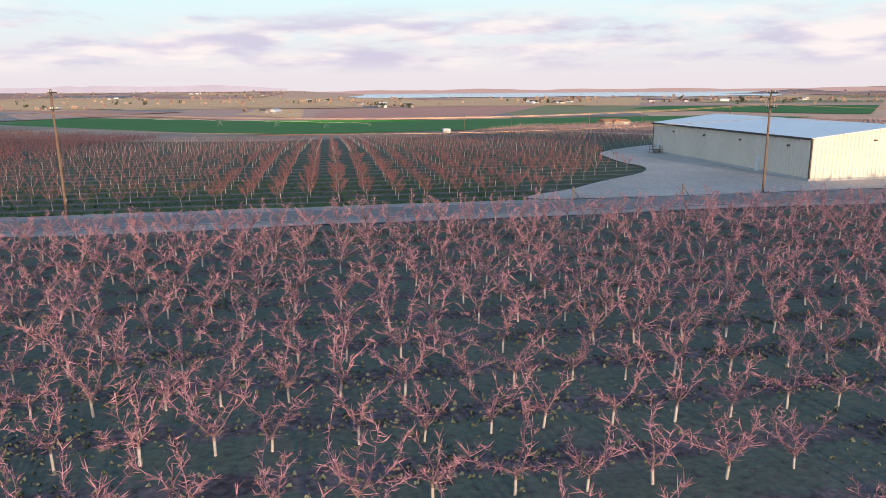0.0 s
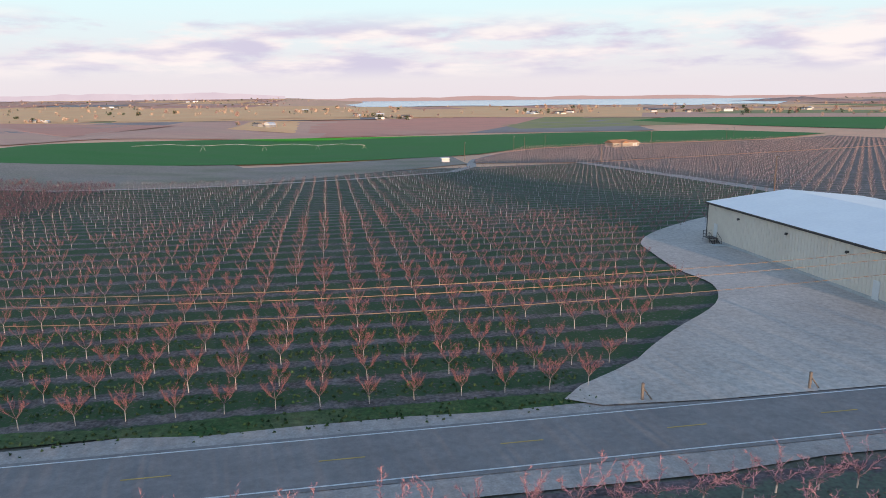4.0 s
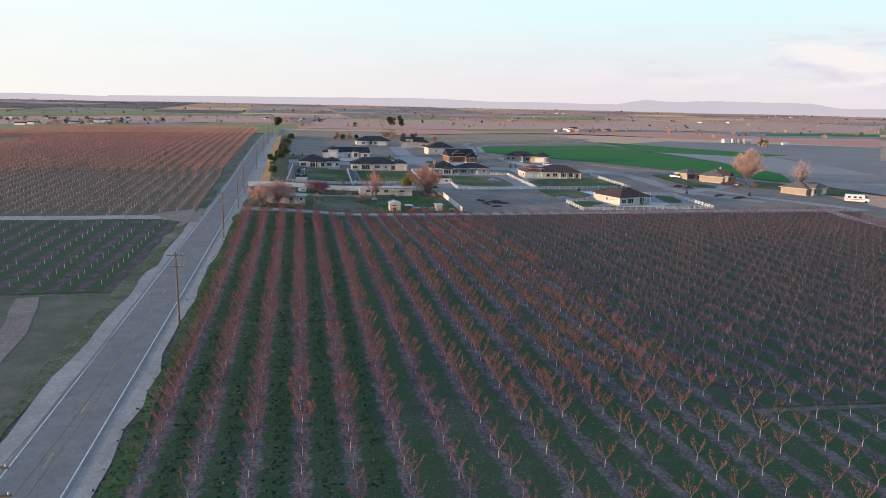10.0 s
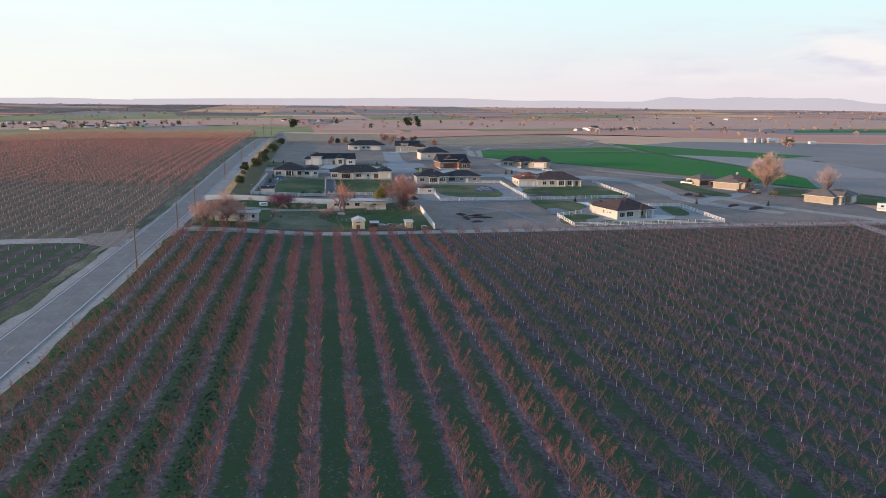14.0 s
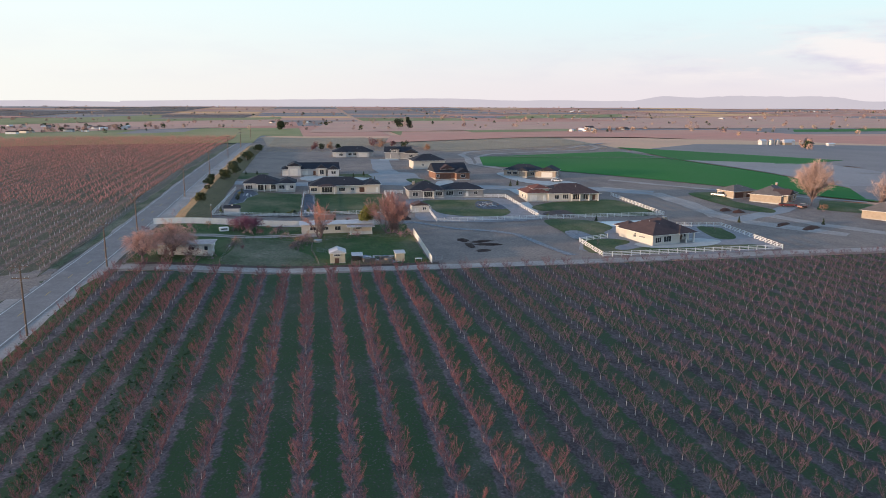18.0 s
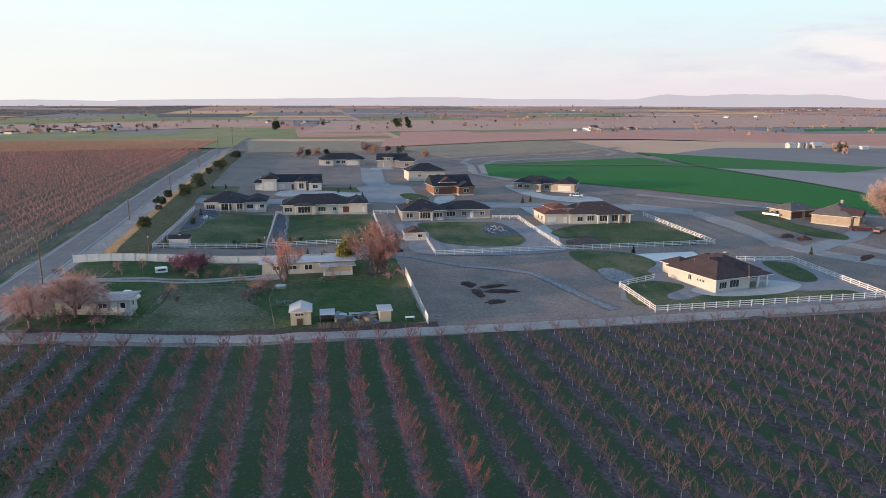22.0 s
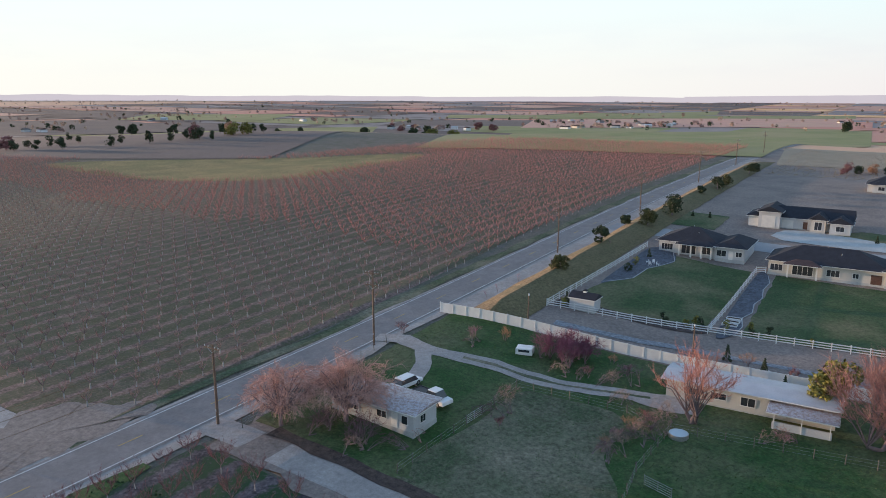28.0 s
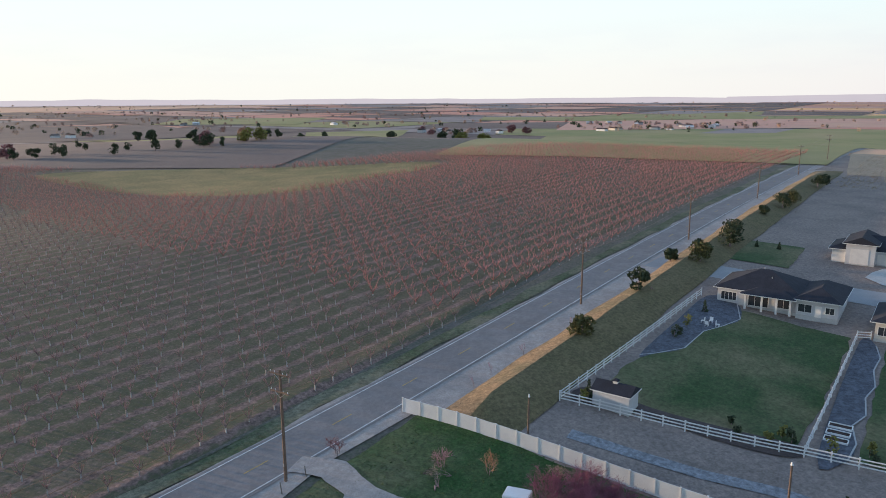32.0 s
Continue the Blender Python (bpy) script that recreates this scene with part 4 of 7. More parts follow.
grove("west_orchard_trees", lattice(-330, -190, -195, 33.1, 3.0, 4.0, rs, lambda x, y: not reddish(x, y) and not bare(x, y), gap=.06), west_kinds, [m_whitewash, m_bark, mat("dull_rose_twigs", (0.40, 0.225, 0.195), (0.25, 0.15, 0.145), island=.3)], "rows of small bare orchard trees with white trunks", rs)
grove("west_orchard_trees", lattice(-556, -190, -300, 34.1, 3.9, 4.2, rs, lambda x, y: reddish(x, y) and not bare(x, y)), [fruit_tree(160 + i, h=3.0, trunk=0.5, limbs=4, sub=2, twigs=8, spread_=0.75, upright=0.5, white=0.5, thick=1.9, lite=True) for i in range(4)], [m_whitewash, mat("far_red_bark", (0.38, 0.15, 0.125), (0.28, 0.115, 0.10), island=.3), mat("far_red_twigs", (0.64, 0.265, 0.225), (0.50, 0.215, 0.19), scale=.05, island=.3)], "wide orchard of bare reddish trees", rs)


def tufts(name, n_, where, material, label, R, size=(.08, .2)):
    """Low weeds and grass clumps: three crossed blades each, joined."""
    V, F = [], []
    for i in range(n_):
        x, y = where(R)
        c, s = G(x, y, .02), R.uniform(*size)
        for k in range(3):
            a = R.uniform(0, 6.28)
            u = Vector((math.cos(a), math.sin(a), 0))
            o = len(V)
            V += [tuple(c - u * s), tuple(c + u * s), tuple(c + u * s * R.uniform(-.8, .8) + Vector((-u.y * s * .5, u.x * s * .5, s * R.uniform(.7, 1.5))))]
            F.append((o, o + 1, o + 2))
    me = fill_mesh(name, np.array(V, dtype=np.float32), np.array(F, dtype=np.int32), np.zeros(len(F), dtype=np.int32), [material])
    return tagged(new(name, me), label, "weeds", kind="stuff")


def alley(R):
    y = 30.25 - 3.9 * R.randrange(0, 13) + R.gauss(0, .75)
    while True:
        x = R.uniform(-44, 62)
        if noise.noise((x * .12, y * .12, 4)) + R.uniform(-.5, .5) > -.05:
            return x, y


m_weed = mat("grey_green_weeds", (0.075, 0.10, 0.072), (0.15, 0.168, 0.135), scale=.6, island=.3)
tufts("weed_tufts", 22000, alley, m_weed, "grey-green weeds between the tree rows", random.Random(31), (.06, .15))
tufts("grass_tufts", 9000, lambda R: (R.uniform(-186, 13), R.choice((45.5, 49.7, 54.0, 58.2, 62.5, 66.7)) + R.gauss(0, .6)), mat("alley_grass", (0.022, 0.06, 0.02), (0.06, 0.10, 0.045), island=.4), "tufts of green grass in the orchard alleys", random.Random(32))

# ---------------------------------------------------------------- buildings
m_glass = mat("dark_window_glass", (0.03, 0.035, 0.045), (0.045, 0.05, 0.06), scale=0.4, rough=0.08, spec=0.8)
m_trim = mat("white_trim", (0.70, 0.70, 0.69), (0.62, 0.62, 0.62), scale=1.0, rough=0.6)
m_door = mat("garage_door_white", (0.66, 0.65, 0.63), (0.58, 0.57, 0.56), scale=1.0, rough=0.55)
m_door_brown = mat("brown_door", (0.13, 0.07, 0.055), (0.09, 0.05, 0.04), scale=1.0, rough=0.55)
W_CREAM = mat("cream_stucco", (0.56, 0.53, 0.49), (0.50, 0.475, 0.44), scale=0.6, rough=0.9, bump=0.004)
W_GREY = mat("grey_siding", (0.30, 0.30, 0.31), (0.25, 0.25, 0.265), scale=0.6, rough=0.85, bump=0.004)
W_PALE = mat("pale_siding", (0.52, 0.53, 0.55), (0.46, 0.47, 0.49), scale=0.6, rough=0.85, bump=0.004)
W_BRICK = mat("orange_brick", (0.24, 0.135, 0.10), (0.17, 0.095, 0.075), scale=1.2, rough=0.9, bump=0.006)
W_STONE = mat("tan_stone", (0.40, 0.33, 0.27), (0.31, 0.26, 0.215), scale=1.2, rough=0.9, bump=0.01)
R_DARK = mat("charcoal_shingle", (0.031, 0.034, 0.047), (0.021, 0.023, 0.032), scale=0.8, fine=10, rough=0.9, bump=0.012)
R_BROWN = mat("brown_shingle", (0.085, 0.055, 0.055), (0.06, 0.040, 0.042), scale=0.8, fine=10, rough=0.9, bump=0.012)
R_RED = mat("red_brown_shingle", (0.17, 0.065, 0.05), (0.125, 0.05, 0.042), scale=0.8, fine=10, rough=0.9, bump=0.012)
R_GREY = mat("grey_shingle", (0.16, 0.14, 0.135), (0.12, 0.105, 0.10), scale=0.8, fine=10, rough=0.9, bump=0.012)


def hip_roof(x0, x1, y0, y1, z, pitch, over=0.6, kind="hip"):
    """Closed roof solid with a thin fascia; ridge along the longer side; kind hip, gx or gy (gable ridge along x or y)."""
    x0, x1, y0, y1 = x0 - over, x1 + over, y0 - over, y1 + over
    lx, ly = x1 - x0, y1 - y0
    t = 0.16
    if kind == "gx" or (kind == "hip" and lx >= ly):
        hgt, ins = pitch * ly / 2, (ly / 2 if kind == "hip" else 0)
        r = [(x0 + ins, (y0 + y1) / 2, z + t + hgt), (x1 - ins, (y0 + y1) / 2, z + t + hgt)]
        top = [(8, 9, 5, 4), (9, 6, 5), (9, 8, 7, 6), (8, 4, 7)]
    else:
        hgt, ins = pitch * lx / 2, (lx / 2 if kind == "hip" else 0)
        r = [((x0 + x1) / 2, y0 + ins, z + t + hgt), ((x0 + x1) / 2, y1 - ins, z + t + hgt)]
        top = [(8, 4, 7, 9), (9, 7, 6), (9, 6, 5, 8), (8, 5, 4)]
    v = [(x0, y0, z), (x1, y0, z), (x1, y1, z), (x0, y1, z), (x0, y0, z + t), (x1, y0, z + t), (x1, y1, z + t), (x0, y1, z + t)] + r
    f = [(3, 2, 1, 0), (0, 1, 5, 4), (1, 2, 6, 5), (2, 3, 7, 6), (3, 0, 4, 7)]
    return v, f + top


def window_at(house, face, blk, pos, z, w, h, panes=2, frame_mat=None, pane_mat=None, name="window"):
    """A framed window standing a little proud of one wall of a block; face E, W, S or N; pos along that wall."""
    x0, x1, y0, y1 = blk[:4]
    e = new(name)
    e.parent = house
    rz, px, py = {"E": (0, x1, pos), "W": (180, x0, pos), "S": (-90, pos, y0), "N": (90, pos, y1)}[face]
    e.matrix_basis = pose(px, py, z, 0, 0, rz)
    b = 0.09
    fr = join(box(-0.02, 0.06, -w / 2, w / 2, -b, 0), box(-0.02, 0.06, -w / 2, w / 2, h, h + b), box(-0.02, 0.06, -w / 2 - b, -w / 2, -b, h + b), box(-0.02, 0.06, w / 2, w / 2 + b, -b, h + b), *[box(-0.02, 0.055, -w / 2 + w * k / panes - 0.03, -w / 2 + w * k / panes + 0.03, 0, h) for k in range(1, panes)])
    link("window_frame", *fr, frame_mat or m_trim, e)
    for k in range(panes):
        link("pane", *box(-0.02, 0.03, -w / 2 + w * k / panes + 0.03, -w / 2 + w * (k + 1) / panes - 0.03, 0.0, h), pane_mat or m_glass, e)
    return e


def slab_at(house, face, blk, pos, z, w, h, material, name, label="", ribs=0):
    x0, x1, y0, y1 = blk[:4]
    rz, px, py = {"E": (0, x1, pos), "W": (180, x0, pos), "S": (-90, pos, y0), "N": (90, pos, y1)}[face]
    sh = [box(-0.03, 0.04, -w / 2, w / 2, z, z + h, 0.01)]
    for k in range(ribs):
        zz = z + h * (k + 0.5) / ribs
        sh.append(box(-0.02, 0.055, -w / 2 + 0.06, w / 2 - 0.06, zz - h / ribs * 0.42, zz + h / ribs * 0.42))
    o = link(name, *join(*sh), material, house, label)
    o.matrix_basis = pose(px, py, 0, 0, 0, rz)
    return o


def house(px, py, rot, label, blocks, wall_m, roof_m, openings=(), chimney=None, posts=(), name="house", category="house", dz=0.0, base=None):
    """A house at a plan point. Blocks: (x0, x1, y0, y1, height, roof kind, pitch[, roof material, wall material]), local metres, +x to the east."""
    e = empty(name, label, category, Matrix.Translation(G(px, py, dz)) @ pose(0, 0, 0, 0, 0, rot) @ Matrix.Diagonal((1, 1, .86, 1)))
    eave = .22 if category == "shed" else .6
    for b in blocks:
        b = (*b[:6], b[6] * 1.02, *b[7:])
        wm = b[8] if len(b) > 8 else wall_m
        if b[4] > 0 and not (len(b) > 9 and b[9] == "open"):
            link("wall", *box(b[0], b[1], b[2], b[3], -0.6, b[4]), wm, e)
            link("foundation", *box(b[0] - 0.03, b[1] + 0.03, b[2] - 0.03, b[3] + 0.03, -0.7, 0.22), m_concrete, e)
        if b[5] in ("gx", "gy"):
            k = b[6]
            if b[5] == "gx":
                gy_, gz = (b[2] + b[3]) / 2, b[4] + k * (b[3] - b[2]) / 2
                gv_ = [(x, y, z) for x in (b[0] + 0.02, b[1] - 0.02) for y, z in ((b[2] + .02, b[4]), (b[3] - .02, b[4]), (gy_, gz))]
            else:
                gx_, gz = (b[0] + b[1]) / 2, b[4] + k * (b[1] - b[0]) / 2
                gv_ = [(x, y, z) for y in (b[2] + 0.02, b[3] - 0.02) for x, z in ((b[0] + .02, b[4]), (b[1] - .02, b[4]), (gx_, gz))]
            link("gable", gv_, [(0, 1, 2), (3, 5, 4), (0, 3, 4, 1), (1, 4, 5, 2), (2, 5, 3, 0)], wm, e)
        rm = b[7] if len(b) > 7 and b[7] else roof_m
        roof = link("roof", *hip_roof(b[0], b[1], b[2], b[3], b[4], b[6], eave, b[5]), rm, e)
        x0, x1, y0, y1 = b[0] - eave - .02, b[1] + eave + .02, b[2] - eave - .02, b[3] + eave + .02
        link("gutter", *join(box(x0, x1, y0 - .04, y0, b[4] + .02, b[4] + .15), box(x0, x1, y1, y1 + .04, b[4] + .02, b[4] + .15), box(x0 - .04, x0, y0, y1, b[4] + .02, b[4] + .15), box(x1, x1 + .04, y0, y1, b[4] + .02, b[4] + .15)), m_trim, roof)
    for o in openings:
        kind, face, bi, pos, z, w, h = o[:7]
        blk = blocks[bi]
        if kind == "win":
            window_at(e, face, blk, pos, z, w, h, o[7] if len(o) > 7 else 2)
        elif kind == "garage":
            slab_at(e, face, blk, pos, z, w, h, o[7] if len(o) > 7 else m_door, "garage_door", ribs=4)
        else:
            slab_at(e, face, blk, pos, z, w, h, o[7] if len(o) > 7 else m_door_brown, "door", ribs=2)
    for (x, y, h, w) in posts:
        link("porch_post", *box(x - w, x + w, y - w, y + w, -0.3, h, 0.02), m_trim, e)
    if chimney:
        x, y, z0, z1 = chimney
        c = link("chimney", *box(x - .35, x + .35, y - .45, y + .45, z0, z1), W_STONE, e)
        link("chimney_cap", *box(x - .42, x + .42, y - .52, y + .52, z1, z1 + .12), m_concrete, c)
    for k in range(3):
        b = blocks[0]
        x, y = b[0] + (b[1] - b[0]) * (.3 + .2 * k), b[2] + (b[3] - b[2]) * (.35 + .13 * k)
        zz = b[4] + 1.02 * b[6] * min(x - b[0], b[1] - x, y - b[2], b[3] - y) if b[5] == "hip" else 0
        if zz:
            link("roof_vent", *tube([(x, y, zz), (x, y, zz + .75)], .07, .07, 6), m_metal, e)
    return e


# the big metal warehouse
wx0, wx1, wy0, wy1, wh = 48.8, 73.3, 51.4, 95.6, 5.4
w_e = empty("warehouse", "long cream metal warehouse with a white roof and concrete plinth", "warehouse", Matrix.Translation(G(wx0, wy0)))
WL, WW, WH = (wy1 - wy0) * K, (wx1 - wx0) * K, wh * K
m_panel = mat("cream_metal_panel", (0.72, 0.66, 0.575), (0.67, 0.61, 0.53), scale=0.25, rough=0.5, stain=(0.58, 0.52, 0.45), stain_scale=0.2, stain_amt=0.35)
m_wroof = mat("white_metal_roof", (0.74, 0.76, 0.80), (0.68, 0.70, 0.75), scale=0.2, rough=0.4)
link("plinth", *box(-0.06, WW + .06, -0.06, WL + .06, -1.5, 0.55, 0.03), m_concrete, w_e, "grey concrete plinth")
rise = 1.5
link("wall", *join(box(0, WW, 0, WL, 0.5, WH), ([(0, 0, WH), (WW, 0, WH), (WW / 2, 0, WH + rise), (0, WL, WH), (WW, WL, WH), (WW / 2, WL, WH + rise)], [(0, 1, 2), (3, 5, 4), (0, 2, 5, 3), (1, 4, 5, 2)])), m_panel, w_e)
for side, n_ in (("W", int(WL / 0.62)), ("S", int(WW / 0.62))):
    for k in range(n_):
        u = (k + .5) * (WL if side == "W" else WW) / n_
        if side == "W":
            o = link("panel_rib", *box(-0.045, 0.0, u - .05, u + .05, .58, WH - .02), m_panel, w_e) if k == 0 else None
        else:
            zt_ = WH + rise * (1 - abs(u - WW / 2) / (WW / 2)) - .05
            o = link("panel_rib", *box(u - .05, u + .05, -0.045, 0, .58, zt_), m_panel, w_e)
        if side == "W":
            if k == 0:
                rib0, u0 = o, u
            else:
                o = new("panel_rib", rib0.data)
                o.parent = w_e
                o.location = (0, u - u0, 0)
for k in range(2):
    xa, xb = (-.35, WW / 2) if k == 0 else (WW / 2, WW + .35)
    za, zb = (WH - .04, WH + rise + .03) if k == 0 else (WH + rise + .03, WH - .04)
    link("roof_slope", [(xa, -.3, za), (xb, -.3, zb), (xb, WL + .3, zb), (xa, WL + .3, za), (xa, -.3, za + .1), (xb, -.3, zb + .1), (xb, WL + .3, zb + .1), (xa, WL + .3, za + .1)], [(3, 2, 1, 0), (4, 5, 6, 7), (0, 1, 5, 4), (1, 2, 6, 5), (2, 3, 7, 6), (3, 0, 4, 7)], m_wroof, w_e, "white standing-seam metal roof")
m_darktrim = mat("dark_brown_trim", (0.07, 0.06, 0.06), (0.05, 0.045, 0.045), rough=0.5)
link("eave_trim", *box(-.4, -.33, -.32, WL + .32, WH - .22, WH + .08), m_darktrim, w_e, "dark eave gutter")
link("corner_trim", *box(-.06, .14, -.06, .14, .5, WH), m_darktrim, w_e)
link("corner_trim", *box(-.06, .14, WL - .14, WL + .06, .5, WH), m_darktrim, w_e)
link("man_door", *box(-.07, .02, 12.0, 13.0, .35, 2.55, .02), m_trim, w_e, "white steel door")
link("man_door", *box(-.07, .02, WL - 3.2, WL - 2.2, .9, 3.0, .02), m_trim, w_e, "white steel door")
stair = link("landing", *box(-1.5, -.05, WL - 3.7, WL - 1.7, .78, .86), m_darktrim, w_e, "dark steel landing")
for k in range(5):
    link("tread", *box(-1.5, -.3, WL - 4.05 - k * .3, WL - 3.75 - k * .3, .62 - k * .16, .66 - k * .16), m_darktrim, stair)
link("stringer", *join(tube([(-1.5, WL - 3.7, .8), (-1.5, WL - 5.3, -.1)], .05, .05, 4), tube([(-.3, WL - 3.7, .8), (-.3, WL - 5.3, -.1)], .05, .05, 4)), m_darktrim, stair)
for x in (-1.5, -.3):
    link("handrail", *join(tube([(x, WL - 3.7, 1.8), (x, WL - 5.2, .9)], .035, .035, 5), tube([(x, WL - 5.2, .9), (x, WL - 5.2, -.1)], .035, .035, 5), tube([(x, WL - 3.7, 1.8), (x, WL - 3.7, -.2)], .035, .035, 5)), m_darktrim, stair)
link("guard_rail", *join(tube([(-1.5, WL - 3.7, 1.8), (-1.5, WL - 1.7, 1.8), (-.1, WL - 1.7, 1.8)], .035, .035, 5), tube([(-1.5, WL - 3.7, 1.3), (-1.5, WL - 1.7, 1.3), (-.1, WL - 1.7, 1.3)], .03, .03, 5), tube([(-1.5, WL - 1.7, 1.8), (-1.5, WL - 1.7, -.2)], .035, .035, 5)), m_darktrim, stair)
link("step_pad", *box(-2.0, .02, WL - 6.6, WL - 4.9, -.2, .24, .02), m_concrete, w_e, "pale concrete step pad")
for u in (5.0, 17.5, 29.0, 40.5):
    link("wall_lamp", *join(box(-.28, -.02, u - .2, u + .2, WH - 1.35, WH - 1.15), box(-.3, -.2, u - .16, u + .16, WH - 1.45, WH - 1.3)), m_darktrim, w_e, "dark wall lamp")
link("wall_lamp", *box(WW * .35 - .2, WW * .35 + .2, -.3, -.02, WH - .5, WH - .3), m_darktrim, w_e, "dark wall lamp")

# ---- estate houses: local metres, +x faces the orchard
std = lambda y0, y1, n, z=0.95, w=1.7, h=1.25, bi=0: [("win", "E", bi, y0 + (y1 - y0) * (k + .5) / n, z, w, h) for k in range(n)]
# cream house with a brown roof behind the rail fence
house(-213.6, 164.2, 14, "cream stucco house with brown hip roof and corner porch", [(-7.5, 6.2, -7.4, 1.6, 3.0, "hip", .54), (-9.2, 2.6, -2.5, 7.8, 3.0, "hip", .52), (-11.0, -5.5, 1.0, 7.0, 3.0, "hip", .55), (-11.4, -6.5, -5.6, -.6, 3.0, "hip", .5), (-1.5, 6.6, 1.0, 6.4, 3.0, "hip", .5, R_BROWN, W_CREAM, "open")], W_CREAM, R_BROWN,
      [("win", "E", 0, -5.6, .8, 1.9, 1.5, 3), ("win", "E", 0, -2.6, .8, 2.4, 1.7, 3), ("win", "E", 1, 3.2, .3, 2.8, 2.3, 3), ("win", "E", 1, 6.7, .9, 1.2, 1.2), ("win", "S", 0, -1.0, 1.3, .9, 1.2), ("win", "S", 0, 1.2, 1.6, .5, .5, 1), ("win", "S", 0, 2.0, 1.6, .5, .5, 1), ("win", "S", 0, 2.8, 1.6, .5, .5, 1), ("door", "E", 1, 4.9, .1, 1.0, 2.1)], (-3.5, 4.5, 3.0, 6.2), [(6.3, 6.1, 3.0, .19), (6.3, 3.6, 3.0, .19), (4.2, 6.1, 3.0, .19)])
# cream house with a red roof and tall garage
house(-273.5, 160.0, 0, "cream house with red-brown roof, tall garage wing and porch", [(-6.5, 5.0, -6.0, 12.0, 3.0, "hip", .5), (-6.0, 4.6, -13.5, -5.8, 3.2, "hip", .45, R_RED), (-5.5, 2.4, -10.5, -5.0, 4.6, "hip", .4, R_RED), (3.0, 6.0, 2.0, 12.2, 2.8, "hip", .4, R_BROWN, W_CREAM, "open")], W_CREAM, R_BROWN,
      [("garage", "E", 1, -11.4, .1, 2.6, 2.3), ("win", "S", 1, -1.5, 1.0, 1.2, 1.2), ("win", "S", 1, 2.0, 1.0, 1.2, 1.2), ("win", "E", 0, -3.0, .8, 1.6, 1.5), ("win", "E", 0, 0.2, .8, 2.0, 1.7, 3), ("win", "E", 0, 4.2, .5, 2.4, 2.1, 3), ("win", "E", 0, 8.0, .5, 2.4, 2.1, 3), ("door", "E", 0, 10.6, .1, 1.0, 2.1), ("door", "E", 1, -7.3, .1, 1.0, 2.1, m_trim)], (-2.0, 6.0, 3.5, 6.2), [(5.8, 12.0, 2.8, .16), (5.8, 8.6, 2.8, .16), (5.8, 5.2, 2.8, .16), (5.8, 2.2, 2.8, .16)])
# grey house with a dark roof
house(-283.0, 124.0, 0, "grey-sided house with charcoal hip roof and white windows", [(-5.5, 5.6, -13.3, -1.0, 3.0, "hip", .5), (-5.0, 4.6, -1.0, 13.3, 2.9, "hip", .42), (3.0, 6.6, -8.5, -4.5, 2.8, "hip", .4, R_BROWN, W_GREY, "open")], W_GREY, R_DARK,
      [("win", "E", 0, -11.2, .8, 1.9, 1.5, 2), ("win", "E", 0, -6.6, .4, 3.0, 2.1, 4), ("win", "E", 0, -2.8, .8, 2.4, 1.4, 3), ("win", "E", 1, 1.3, .8, 2.6, 1.6, 3), ("win", "E", 1, 5.2, 1.0, 1.2, 1.1), ("door", "E", 1, 7.6, .1, 1.0, 2.1, m_trim), ("win", "E", 1, 10.8, 1.0, 1.3, 1.1)], (-1.0, -11.0, 3.5, 6.0), [(6.4, -8.3, 2.8, .13), (6.4, -4.7, 2.8, .13)])
# two pale houses behind the lawns
house(-293.5, 92.5, 0, "pale house with a long dark roof and rear patio", [(-5.5, 5.2, -12.5, 8.0, 3.0, "hip", .5), (-6.0, 5.8, 7.6, 12.6, 3.3, "hip", .5), (3.5, 6.6, -9.0, -3.5, 2.8, "hip", .4, R_BROWN, W_PALE, "open")], W_CREAM, R_DARK,
      [("win", "E", 0, -11.0, .8, 2.2, 1.4, 3), ("win", "E", 0, -6.3, .3, 3.6, 2.2, 4), ("win", "E", 0, -1.0, .8, 2.2, 1.4, 3), ("win", "E", 0, 2.8, 1.0, 1.0, 1.0), ("door", "E", 0, 6.2, .1, 1.8, 2.1, m_door_brown), ("door", "E", 1, 11.6, .1, .9, 2.1, m_trim)], None, [(6.4, -8.8, 2.8, .13), (6.4, -3.7, 2.8, .13)])
house(-298.0, 68.6, 0, "pale house with dark hip roof and columned patio", [(-5.5, 5.4, -9.0, 3.5, 3.0, "hip", .5), (-5.5, 6.2, 3.2, 9.0, 3.0, "hip", .5), (3.5, 6.9, -4.5, 2.6, 2.8, "hip", .4, R_DARK, W_PALE, "open")], W_PALE, R_DARK,
      [("win", "E", 0, -7.2, .8, 2.4, 1.5, 4), ("win", "E", 0, -2.6, .3, 3.0, 2.2, 3), ("win", "E", 0, 1.2, .6, 2.0, 1.8, 2), ("win", "E", 1, 4.4, .8, 1.9, 1.4, 2), ("door", "E", 1, 6.3, .1, .9, 2.1, m_trim), ("win", "E", 1, 7.9, 1.0, 1.2, 1.1, 2)], None, [(6.7, -4.3, 2.8, .15), (6.7, -1.8, 2.8, .15), (6.7, .4, 2.8, .15), (6.7, 2.4, 2.8, .15)])
